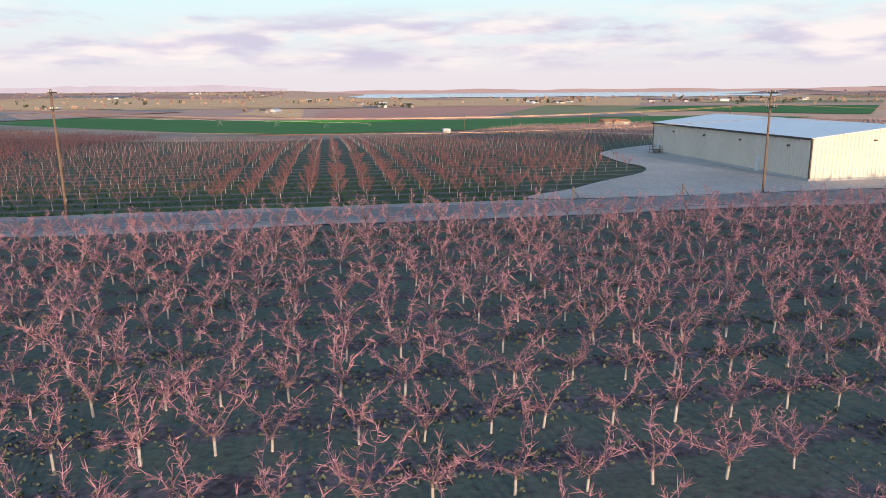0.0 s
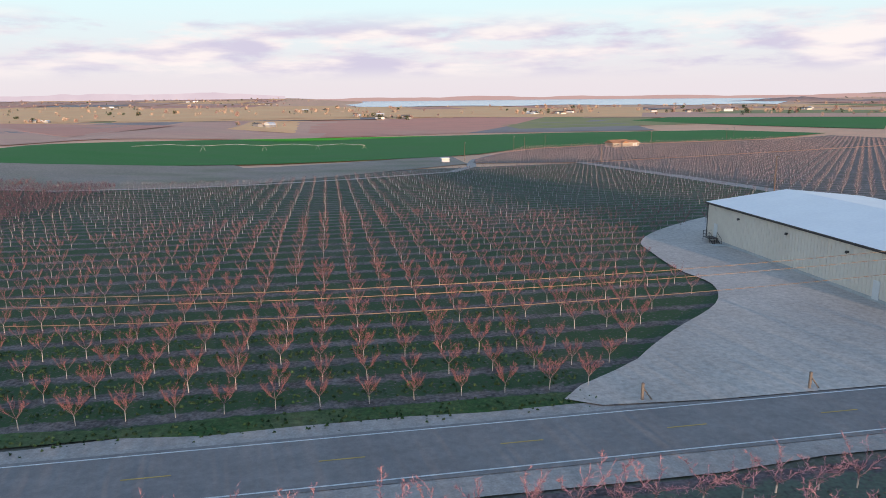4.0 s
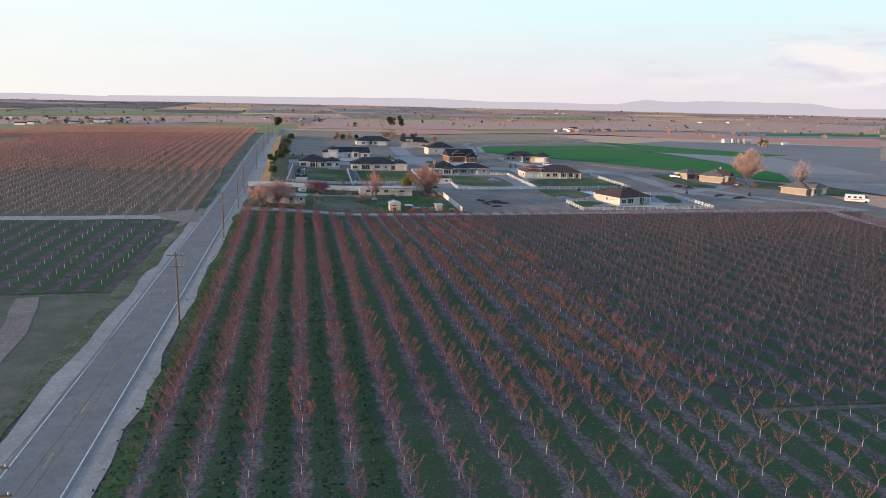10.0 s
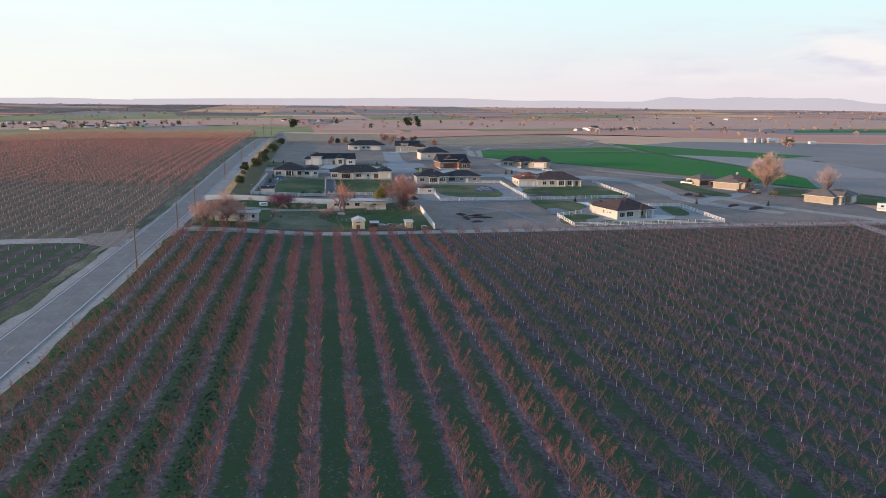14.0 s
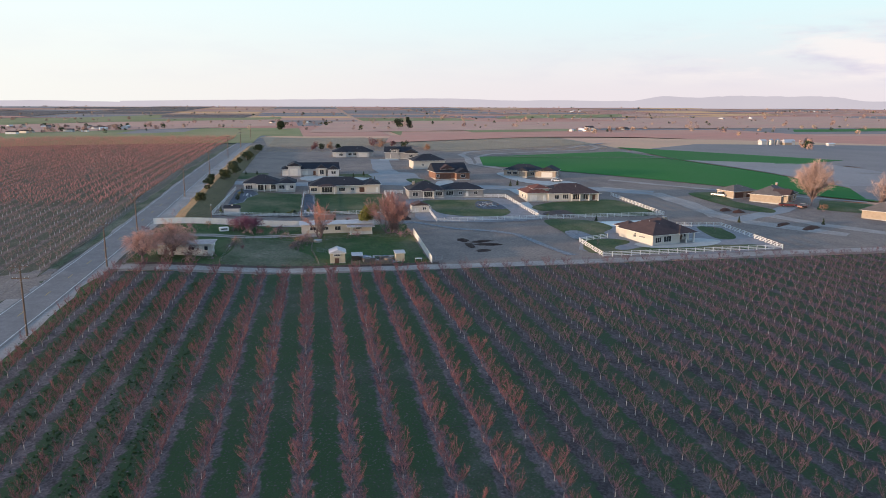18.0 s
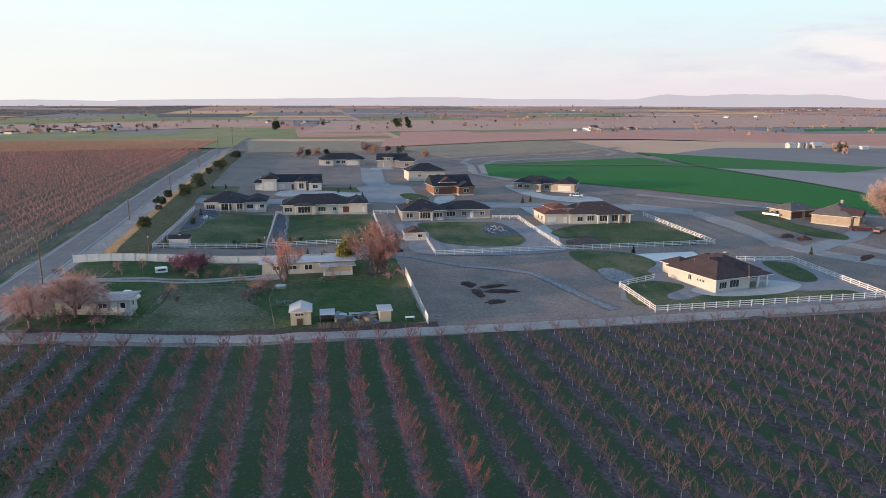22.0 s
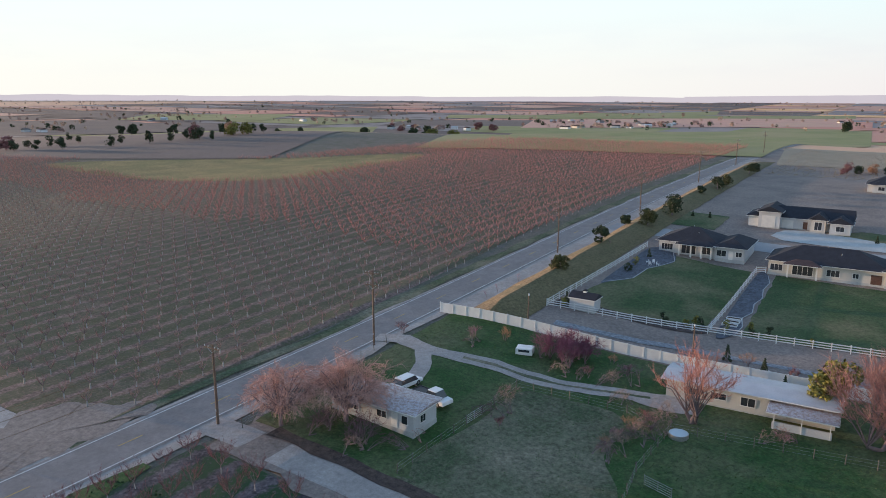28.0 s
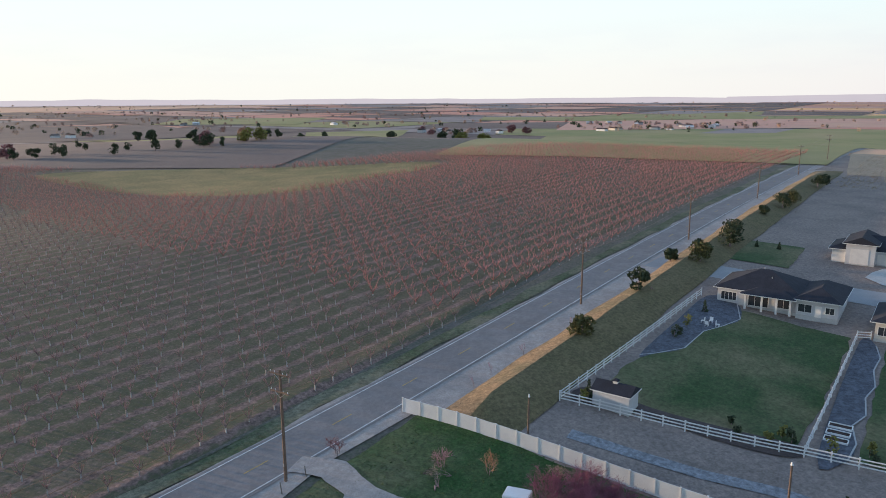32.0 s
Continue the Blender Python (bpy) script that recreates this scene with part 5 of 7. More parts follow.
# white gabled house with three garage doors
house(-331.0, 81.5, 0, "white gabled house with dark roof and three garage doors", [(-5.0, 4.4, -5.0, 11.4, 3.0, "gy", .5), (-4.0, 6.0, -9.0, -4.0, 4.6, "gx", .5), (-4.0, 5.2, -11.5, -8.6, 3.0, "hip", .5), (2.0, 6.4, 3.0, 6.2, 3.4, "gx", .8, R_DARK, W_CREAM), (1.5, 7.4, 7.2, 11.6, 2.9, "gx", .6)], W_PALE, R_DARK,
      [("garage", "E", 1, -6.6, .1, 3.2, 3.4), ("garage", "E", 2, -10.1, .1, 2.4, 2.3), ("garage", "E", 0, -2.4, .1, 2.6, 2.3), ("win", "E", 3, 4.6, .6, 1.6, 2.2, 2), ("win", "E", 4, 9.4, .9, 1.8, 1.3, 2), ("win", "N", 4, 4.0, .9, 1.4, 1.2), ("door", "E", 0, 1.6, .1, 1.0, 2.1)])
# brick house with a steep roof
house(-317.0, 131.5, 6, "brown brick house with steep dark gables and red garage doors", [(-6, 5.0, -6.6, 6.6, 3.2, "gy", .62), (0, 7.6, 1.5, 7.0, 3.0, "gx", .62), (-3, 4.0, -4.0, 1.0, 4.6, "gx", .6, R_BROWN)], W_BRICK, R_DARK,
      [("garage", "E", 0, -2.6, .1, 5.0, 2.4, m_door_brown), ("win", "E", 1, 4.2, .9, 1.8, 1.4), ("win", "N", 1, 3.5, .9, 1.4, 1.3), ("win", "E", 0, -5.6, 1.0, 1.0, 1.3)])
house(-347.0, 128.3, 3, "cream two-level house with dark roof", [(-6, 5.0, -7.2, 7.2, 4.2, "hip", .5), (-9, -5, -4, 6, 3.2, "gx", .55)], W_CREAM, R_DARK, [("win", "E", 0, 4.5, 1.6, 1.4, 1.1), ("win", "E", 0, -3, 1.8, 1.0, 1.0)])
house(-319.5, 164.5, -28, "pale ranch house with charcoal roof and covered entry", [(-5, 5, -11, 4, 2.9, "hip", .45), (-4.6, 5.2, 4, 11.0, 2.9, "gx", .5), (4.0, 7.4, -4.4, -.6, 2.8, "gx", .6)], W_STONE, R_DARK,
      std(-10, -5, 2) + [("win", "E", 0, 1.2, .9, 1.7, 1.3), ("garage", "E", 1, 7.4, .1, 4.6, 2.3), ("win", "N", 1, 0, 1.0, 1.2, 1.1)], None, [(7.2, -4.2, 2.8, .2), (7.2, -.8, 2.8, .2)])
house(-401.0, 101.0, 0, "low pale house with black hip roof", [(-6, 5, -10.5, 10.5, 2.9, "hip", .5), (2, 7, 2, 8, 2.9, "hip", .5), (2, 6.5, -9, -4, 2.9, "hip", .5)], W_PALE, R_DARK, std(-3, 2, 2) + [("garage", "E", 1, 5, .1, 4.4, 2.3), ("win", "E", 2, -6.5, .9, 1.8, 1.3)])
house(-389.0, 122.5, -8, "grey two-storey house with gabled dormer", [(-6, 4, -8, 5, 3.6, "gy", .55), (-3, 5.5, 2, 8.6, 3.2, "gx", .6), (0, 4.2, -5, -1, 5.2, "gx", .5)], W_GREY, R_DARK, [("garage", "E", 0, -3.0, .1, 4.6, 2.4), ("win", "E", 1, 5.3, .9, 1.8, 1.3), ("win", "E", 2, -3, 4.0, 1.6, .8)])
# tan house by the far drive with a separate garage
house(-263.5, 228.0, 40, "tan stone house with brown roof and arched entry", [(-5.5, 5, -8, 6.5, 3.0, "hip", .55), (2, 7, -7, -2, 3.4, "gx", .65, R_BROWN, W_STONE), (1, 6.2, 1.5, 6.8, 3.0, "hip", .55)], W_STONE, R_GREY, [("door", "E", 1, -4.5, .1, 1.5, 2.4), ("win", "E", 0, 0, .9, 1.8, 1.4), ("win", "E", 2, 4.0, .9, 1.6, 1.3), ("win", "S", 1, 4.5, .9, 1.2, 1.3)], (0, 3.5, 3.5, 7.0))
house(-271.5, 220.0, 14, "low garage with brown doors and grey hip roof", [(-4, 4, -5.2, 5.2, 2.8, "hip", .45)], W_STONE, R_GREY, [("garage", "E", 0, -2.6, .1, 4.2, 2.2, m_door_brown), ("garage", "E", 0, 2.6, .1, 3.2, 2.2, m_door_brown)], name="garage", category="garage")
house(-232.0, 242.6, 35, "tan brick house with grey roof, bay and white garage door", [(-5.5, 4.5, -7, 2, 3.0, "hip", .55), (-4, 7.5, 2, 9.5, 3.0, "hip", .55), (1, 6.5, -4.5, -.5, 3.3, "gx", .65)], W_STONE, R_GREY, [("garage", "E", 1, 5.8, .1, 4.6, 2.3), ("win", "E", 2, -2.5, .6, 1.8, 1.9), ("win", "E", 0, -5.6, .9, 1.4, 1.3)])

# sheds
house(-257.8, 112.8, 0, "small tan shed with brown gable roof and porch post", [(-2.6, 2.0, -3.0, 2.4, 2.4, "gx", .42)], W_CREAM, R_BROWN, [("win", "E", 0, .9, 1.0, 1.2, .9), ("win", "S", 0, -.4, 1.2, .7, .6, 1)], None, [(2.6, 2.9, 2.4, .08)], "shed", "shed")
house(-202.6, 87.4, 0, "small cream shed with pale metal gable roof", [(-2.3, 2.1, -1.7, 1.7, 2.7, "gx", .45)], mat("yellowed_paint", (0.52, 0.47, 0.36), (0.44, 0.39, 0.30), scale=.8, bump=.004), mat("pale_tin_roof", (.50, .50, .53), (.42, .42, .45), scale=.5, rough=.45), [("door", "E", 0, -.2, .0, 1.0, 1.4, m_door_brown), ("win", "E", 0, -.2, 2.0, 1.4, .45, 3)], name="shed", category="shed")
house(-201.8, 100.2, 0, "narrow cream shed with flat pale roof", [(-1.8, 1.6, -1.0, 1.0, 2.3, "gy", .1)], MATS["yellowed_paint"], MATS["pale_tin_roof"], [], name="shed", category="shed")
gs = house(-252.5, 61.2, 0, "white garden shed with dark roof and cupola", [(-1.5, 1.5, -2.2, 2.2, 2.35, "gy", .55)], W_PALE, R_DARK, [], None, (), "shed", "shed")
cup = link("cupola", *box(-.28, .28, -.28, .28, 3.1, 3.7, .0), m_trim, gs, "small white cupola")
link("cupola_roof", [(-.4, -.4, 3.7), (.4, -.4, 3.7), (.4, .4, 3.7), (-.4, .4, 3.7), (0, 0, 4.1)], [(3, 2, 1, 0), (0, 1, 4), (1, 2, 4), (2, 3, 4), (3, 0, 4)], R_DARK, cup)

# long mobile home and the small trailer house
mob = house(-233.3, 89.0, 2, "long cream mobile home with pale metal roof and awning", [(-2.6, 2.6, -10.5, 8.6, 2.9, "gy", .13), (2.6, 5.6, 2.2, 8.4, 2.35, "gy", .06, mat("rusty_corrugated", (.46, .45, .49), (.27, .19, .17), scale=2.5, fine=3, rough=.5), W_PALE, "open")], W_CREAM, MATS["pale_tin_roof"],
            [("win", "E", 0, -7.5, 1.2, 1.6, .9), ("win", "E", 0, -4.2, 1.2, 1.8, .9, 2), ("win", "E", 0, -.8, 1.0, 1.6, 1.2, 2), ("win", "E", 0, 5.0, 1.2, 1.6, .9), ("door", "E", 0, 3.0, .4, .9, 2.0, m_trim)], None, [(5.4, 2.4, 2.35, .06), (5.4, 5.3, 2.35, .06), (5.4, 8.2, 2.35, .06)], "mobile_home", "mobile home")
link("porch_wall", *box(5.2, 5.4, 2.2, 8.4, -.4, .95), W_PALE, mob, "low pale porch wall")
house(-207.8, 56.3, 0, "small white trailer house with rust-streaked metal roof", [(-2.3, 2.3, -5.4, 6.4, 2.8, "gy", .12)], W_PALE, MATS["rusty_corrugated"], [("win", "E", 0, -2, 1.2, 1.3, .9), ("win", "E", 0, 2, 1.2, 1.3, .9), ("win", "N", 0, .5, 1.0, 1.0, 1.0), ("win", "E", 0, 5.2, 1.1, .8, 1.1, 1), ("door", "E", 0, 3.8, .3, .9, 2.0, m_trim)], name="trailer_house", category="trailer house")
# orange farmhouse to the north and the white box beside the ditch
house(190, 461, -75, "low orange-roofed farmhouse among fields", [(-5, 5, -12, 4, 3.0, "gy", .45), (-4, 5, 4, 12, 2.8, "gy", .4), (3, 7, -5, 0, 3.0, "gx", .6)], W_STONE, mat("orange_shingle", (.42, .22, .12), (.34, .17, .10), scale=.8, rough=.9), std(-11, -6, 2) + [("garage", "E", 1, 8, .1, 4.0, 2.2)], dz=0.3)
house(48.5, 330, 0, "small white pump house beside a ditch", [(-2, 2, -2.6, 2.6, 2.4, "gy", .15)], W_PALE, MATS["pale_tin_roof"], [], name="pump_house", category="shed")

# ---------------------------------------------------------------- fences, poles, wires
_fp = {}


def shared(key, make):
    if key not in _fp:
        v, f = make()
        me = bpy.data.meshes.new(key)
        me.from_pydata([tuple(q) for q in v], [], f)
        _fp[key] = me
    return _fp[key]


def put(name, me, material, parent, m):
    if not me.materials:
        me.materials.append(material)
    o = new(name, me)
    o.parent = parent
    o.matrix_basis = parent.matrix_world.inverted() @ m
    return o


def fence(pts, kind, label, name, pitch=2.4, category="fence"):
    """A fence along plan points: kind rail (three white rails), panel (white boards), wire or board."""
    e = empty(name, label, category, Matrix.Translation(G(*pts[0])))
    for (ax, ay), (bx, by) in zip(pts, pts[1:]):
        L = math.hypot(bx - ax, by - ay) * K
        n_ = max(1, round(L / pitch))
        for i in range(n_ + 1):
            p = G(ax + (bx - ax) * i / n_, ay + (by - ay) * i / n_)
            if kind in ("rail", "panel"):
                put("post", shared("post_" + kind, lambda: join(box(-.065, .065, -.065, .065, -.3, 1.32 if kind == "rail" else 1.75), box(-.085, .085, -.085, .085, 1.32 if kind == "rail" else 1.75, 1.37 if kind == "rail" else 1.8, .02))), m_white, e, Matrix.Translation(p))
            else:
                put("post", shared("post_w", lambda: tube([(0, 0, -.3), (0.02, 0, 1.25)], .06, .05, 6)), m_fencewood, e, Matrix.Translation(p) @ pose(0, 0, 0, random.uniform(-4, 4), random.uniform(-4, 4), 0))
            if i == n_:
                break
            q = G(ax + (bx - ax) * (i + 1) / n_, ay + (by - ay) * (i + 1) / n_)
            d = q - p
            turn = d.to_track_quat("X", "Z").to_matrix().to_4x4()
            m = Matrix.Translation(p) @ turn @ Matrix.Diagonal((d.length, 1, 1, 1))
            if kind == "rail":
                for z in (.42, .8, 1.18):
                    put("rail", shared("rail%g" % z, lambda: box(0, 1, -.022, .022, z - .07, z + .07)), m_white, e, m)
            elif kind == "panel":
                put("panel", shared("panel", lambda: join(box(0, 1, -.02, .02, .06, 1.6), box(0, 1, -.035, .035, 1.58, 1.72), box(0, 1, -.035, .035, .03, .16))), m_white, e, m)
            elif kind == "board":
                for k in range(8):
                    put("board", shared("board%d" % (k % 3), lambda: box(.02, .105, -.012, .012, .05, 1.25 - .12 * (k % 3))), m_fencewood, e, m @ Matrix.Translation((k / 8, 0, 0)))
            else:
                for z in (.35, .75, 1.1):
                    put("wire", shared("wire%g" % z, lambda: box(0, 1, -.006, .006, z - .006, z + .006)), m_metal, e, m)
    return e


RL = "white three-rail vinyl ranch fence"
fence([(-216.9, 152.5), (-213, 143.9), (-198.5, 143.8), (-199.9, 187.5), (-226.1, 187.8), (-227.5, 176)], "rail", RL + " round the cream house's lawn", "rail_fence")
fence([(-256.1, 115.0), (-241.6, 114.8), (-242.1, 143.8), (-242.9, 180.2), (-276.7, 178.5)], "rail", RL + " along the gravel drive", "rail_fence")
fence([(-242.1, 143.8), (-276.8, 142.9), (-277.5, 136)], "rail", RL + " between two lots", "rail_fence")
fence([(-294, 58), (-249.7, 56.2), (-254, 79), (-255.8, 101), (-256.1, 115)], "rail", RL + " at the foot of the lawns", "rail_fence")
fence([(-254, 79), (-288.5, 79.5), (-289, 81)], "rail", RL + " between two lawns", "rail_fence")
fence([(-256, 105.5), (-287, 105.2), (-287, 111)], "rail", RL + " beside the grey house", "rail_fence")
fence([(-238.3, 44.2), (-240.2, 76.3), (-240.6, 99.5)], "panel", "white vinyl privacy fence", "privacy_fence")
fence([(-198.2, 106.5), (-226.9, 106.6)], "panel", "white vinyl privacy fence beside the dirt lot", "privacy_fence")
fence([(-197.5, 47), (-224, 45.0)], "wire", "old wire fence on wooden posts", "wire_fence", 3.2)
fence([(-222.5, 82.5), (-225.5, 106)], "wire", "old wire fence on wooden posts", "wire_fence", 3.0)
fence([(-200, 64.2), (-211.4, 64.7)], "wire", "leaning wire fence on wooden posts", "wire_fence", 2.6)
fence([(-214.3, 64.9), (-222.2, 65), (-223.5, 71), (-224.1, 77.4), (-222.6, 80)], "wire", "leaning wire fence on wooden posts", "wire_fence", 2.6)
fence([(-199.4, 83.6), (-213, 82.0), (-222.5, 82.5)], "wire", "leaning wire fence on wooden posts", "wire_fence", 2.2)
fence([(-198.6, 90.0), (-198.7, 98.3)], "board", "grey weathered board fence", "board_fence", 2.0)
fence([(-80, 212), (-28, 226), (2, 240), (36, 262)], "wire", "low wire fence beside the track", "wire_fence", 9.0)


def power_pole(x, y, h, arms, label="tall wooden power pole with crossarms and insulators", along=True):
    e = empty("power_pole", label, "power pole", Matrix.Translation(G(x, y)) @ pose(0, 0, 0, random.uniform(-.8, .8), random.uniform(-.8, .8), 0 if along else 90), "roadside poles")
    link("shaft", *tube([(0, 0, -.5), (0, 0, h * .5), (0, 0, h)], .17, .11, 8), m_pole, e)
    for k in range(arms):
        z = h - .35 - k * 1.75
        a = link("crossarm", *box(.12, .22, -1.25, 1.25, z - .07, z + .07, .01), m_pole, e)
        link("brace", *join(tube([(.17, -.75, z), (.13, 0, z - .6)], .02, .02, 4), tube([(.17, .75, z), (.13, 0, z - .6)], .02, .02, 4)), m_metal, a)
        for y_ in (-1.1, -.55, .55, 1.1):
            link("insulator", *tube([(.17, y_, z + .07), (.17, y_, z + .14), (.17, y_, z + .24)], .05, .035, 6), m_trim, a)
    link("id_plate", *box(.15, .18, -.06, .06, 1.6, 1.9), m_metal, e)
    return e


PH = 11.2
POLES = [(-35.3, 44.6), (38.2, 44.4), (-96.6, 44.2), (-157.5, 44.2), (-222.6, 44.0), (-280, 44.6), (-329.5, 45.2), (-390, 45.0), (-450, 44.8), (-515, 44.6), (104, 44.6)]
for x, y in POLES:
    power_pole(x, y, 13.5 if x == -35.3 else 12.7 if x == 38.2 else PH, 2)
power_pole(-196.8, 44.2, 9.5, 1)
for x, y, h in ((59, 336, 10), (110, 440, 10), (111, 419, 10), (133, 449, 10), (222, 485, 10), (104, 278, 9.5), (95.5, 150, 9.5), (300, 520, 10), (330, 560, 10)):
    power_pole(x, y, h, 1, "wooden power pole beside a farm track")
P = sorted(POLES)
for (ax, ay), (bx, by) in zip(P, P[1:]):
    for k, off in enumerate((-1.1, 1.1, .55)):
        a, b = G(ax, ay, PH - .2 - (1.75 if k == 2 else 0)), G(bx, by, PH - .2 - (1.75 if k == 2 else 0))
        pts = [a.lerp(b, i / 14) + Vector((0, off, -4 * (1 - i / 14) * i / 14 * 1.1)) for i in range(15)]
        tagged(link("power_line", *tube(pts, .022, .022, 4), m_wire), "thin sagging overhead power line", "power line", "overhead lines", "thing")


def street_lamp(x, y, h=5.5):
    e = empty("yard_lamp", "wooden post with a small yard lamp", "lamp post", Matrix.Translation(G(x, y)))
    link("post", *tube([(0, 0, -.3), (0, 0, h)], .12, .09, 7), m_pole, e)
    link("lamp_head", *tube([(.0, 0, h), (.0, 0, h + .12), (0, 0, h + .3)], .14, .06, 8), m_trim, e)


street_lamp(-240.5, 57.5, 5.0)
street_lamp(-243.5, 79.5, 5.0)
for x, y in ((16, 44.6), (28.5, 44.3), (70, 44.5)):
    e = empty("gate_post", "short weathered wooden post at the yard's edge", "post", Matrix.Translation(G(x, y)))
    link("post_shaft", *tube([(0, 0, -.3), (.03, 0, 1.5)], .13, .12, 8), m_fencewood, e)
    link("post_brace", *tube([(0, 0, 1.2), (.9, -.2, -.1)], .06, .06, 6), m_fencewood, e)

# ---------------------------------------------------------------- estate ground: lawns, drives, beds
m_street = mat("pale_estate_asphalt", (0.30, 0.305, 0.32), (0.25, 0.255, 0.27), scale=0.3, fine=20, rough=0.9, stain=(0.36, 0.35, 0.35), stain_scale=0.1, stain_amt=0.5)
ribbon("estate_street", [(-309, 45), (-307, 80), (-307, 108), (-303, 118), (-297, 126), (-295, 143), (-292, 156), (-288, 180), (-280, 195)], 7.5, m_street, 0.08, "pale grey estate street", "street", wob=.3)
ribbon("estate_street", [(-305, 115), (-316, 113), (-345, 110), (-384, 112)], 8.0, m_street, 0.085, "pale grey estate street", "street", wob=.3)
blob("estate_street", [(-330, 104), (-314, 103), (-305, 112), (-304, 121), (-318, 121), (-332, 119)], m_street, 0.088, "round turning place of the estate street", "street")
ribbon("estate_street", [(-280, 195), (-262, 197), (-246, 196), (-234, 197), (-226, 203), (-212, 214)], 6.0, m_gravel, 0.07, "pale gravel street through the bare lots", "street", wob=.8)
m_crest = mat("tan_crest_grass", (0.38, 0.29, 0.21), (0.29, 0.235, 0.175), scale=.1, fine=12, bump=.08, rough=1.0, stain=(0.30, 0.25, 0.17), stain_scale=.03, stain_amt=.5, grit=.4)
LAWN = [
    ("pasture", [(-199.2, 47.0), (-238.6, 46.0), (-240.4, 106.2), (-199.2, 106.2)], m_lush),
    ("lawn", [(-251.5, 58.0), (-255.2, 78.2), (-288.4, 79.0), (-291.5, 60.5)], m_lawn), ("lawn", [(-255.4, 83.2), (-256.4, 104.8), (-286.6, 104.6), (-288.0, 83.0)], m_lawn),
    ("lawn", [(-320.5, 84.0), (-319.5, 104.0), (-329.0, 103.0), (-330.0, 94.0)], m_lawn), ("lawn", [(-318.0, 54.0), (-317.0, 66.0), (-334.0, 66.0), (-335.0, 54.0)], m_lawn),
    ("lawn", [(-246.0, 231.0), (-220.0, 262.0), (-240.0, 275.0), (-262.0, 244.0)], m_lush),
    ("dry_slope", [(-545.0, 118.0), (-545.0, 250.0), (-470.0, 250.0), (-420.0, 150.0)], m_crest), ("dry_slope", [(-560.0, 48.0), (-560.0, 118.0), (-470.0, 118.0), (-460.0, 58.0)], m_crest),
]
for nm, q, mm in LAWN:
    patch(nm, q, mm, 0.09 if q[0] == (-199.2, 47.0) else 0.14, {"lawn": "mown lawn, patchy green and tan", "yard_grass": "long green yard grass", "pasture": "worn pasture with bare patches", "dry_slope": "dry grass slope"}[nm], step=1.6 if nm != "dry_slope" else 12, category="grass", wob=.5)
m_path = mat("mauve_grey_gravel", (0.30, 0.285, 0.30), (0.22, 0.21, 0.225), scale=0.5, fine=24, bump=0.02, rough=0.95)
poly("lawn", [(-274.5, 115.9), (-274.6, 128.5), (-272.2, 137), (-256.2, 138.5), (-250.8, 137.0), (-247.5, 133.0), (-248.9, 123.8), (-254.4, 117.8), (-264.1, 116.5)], m_lawn, 0.135, "oval lawn edged with gravel, tan in patches", "grass")
poly("gravel_path", [(-242.5, 113), (-241.5, 143.5), (-262, 143.5), (-276, 140.5), (-277, 112), (-258, 111)], m_path, 0.120, "pale gravel surround of the oval lawn", "path")
poly("lawn", [(-260.3, 146.6), (-267.0, 154.5), (-268.3, 163.0), (-270.0, 175.0), (-262, 178.4), (-244.5, 178.5), (-244.2, 161.1), (-247.4, 156.1), (-254.8, 154.5), (-253.5, 148.2)], m_lawn, 0.135, "mown lawn before the red-roofed house", "grass")
poly("rock_bed", [(-250.9, 147.2), (-254.6, 154.0), (-251.2, 157.9), (-247.0, 157.5), (-243.9, 151.8), (-244.8, 147.0)], mat("dark_bark_mulch", (0.10, 0.075, 0.07), (0.06, 0.045, 0.045), scale=1.0, bump=.03), 0.095, "dark mulch bed beside the lawn", "bed")
poly("rock_bed", [(-270.5, 131.8), (-271.4, 134.8), (-270.0, 137.4), (-262.0, 138.6), (-258.1, 137.6), (-260.3, 130.5)], m_rock, 0.150, "bed of grey stones in the lawn", "bed")
poly("gravel_lot", [(-213.5, 144.4), (-199.8, 144.6), (-199.8, 187.2), (-226.9, 188.2), (-229, 181.1), (-230, 158)], m_path, 0.110, "mauve-grey gravel round the cream house", "yard", soft=2)
poly("lawn", [(-200.3, 145.0), (-212.6, 145.0), (-215.8, 151.8), (-213.1, 155.8), (-210.3, 155.0), (-207.6, 150.8), (-205.0, 149.6), (-203.9, 151.8), (-206.3, 157.1), (-205.2, 162.4), (-206.9, 169.1), (-205.5, 177.4), (-205.0, 183.4), (-203.3, 184.6), (-200.6, 181.0)], m_lawn, 0.135, "mown lawn inside the rail fence", "grass")
poly("lawn", [(-226.7, 181.5), (-219.6, 179.2), (-212.4, 178.6), (-210.9, 181.1), (-212.3, 183.6), (-216.5, 185.5), (-221.5, 186.2), (-224.6, 186.4)], m_lawn, 0.135, "small lawn inside the rail fence", "grass")
poly("lawn", [(-240.5, 144.2), (-238.4, 156.0), (-229.3, 159.0), (-223.1, 154.2), (-218.7, 153.2), (-214.4, 145.1), (-224.6, 144.0)], m_lawn, 0.135, "mown lawn before the cream house", "grass")
poly("rock_bed", [(-224.7, 144.4), (-225.9, 148.2), (-218.9, 149.6), (-216.4, 147.6), (-216.6, 144.0)], m_washed, 0.150, "oval bed of grey gravel", "bed")
poly("concrete_pad", [(-236.5, 156.8), (-236.9, 171.5), (-233.3, 171.0), (-226.1, 160.6), (-229.3, 158.2)], mat("pale_wet_concrete", (.56, .62, .64), (.50, .56, .58), scale=.3, rough=.5), 0.10, "smooth pale new concrete pad", "concrete", soft=1)
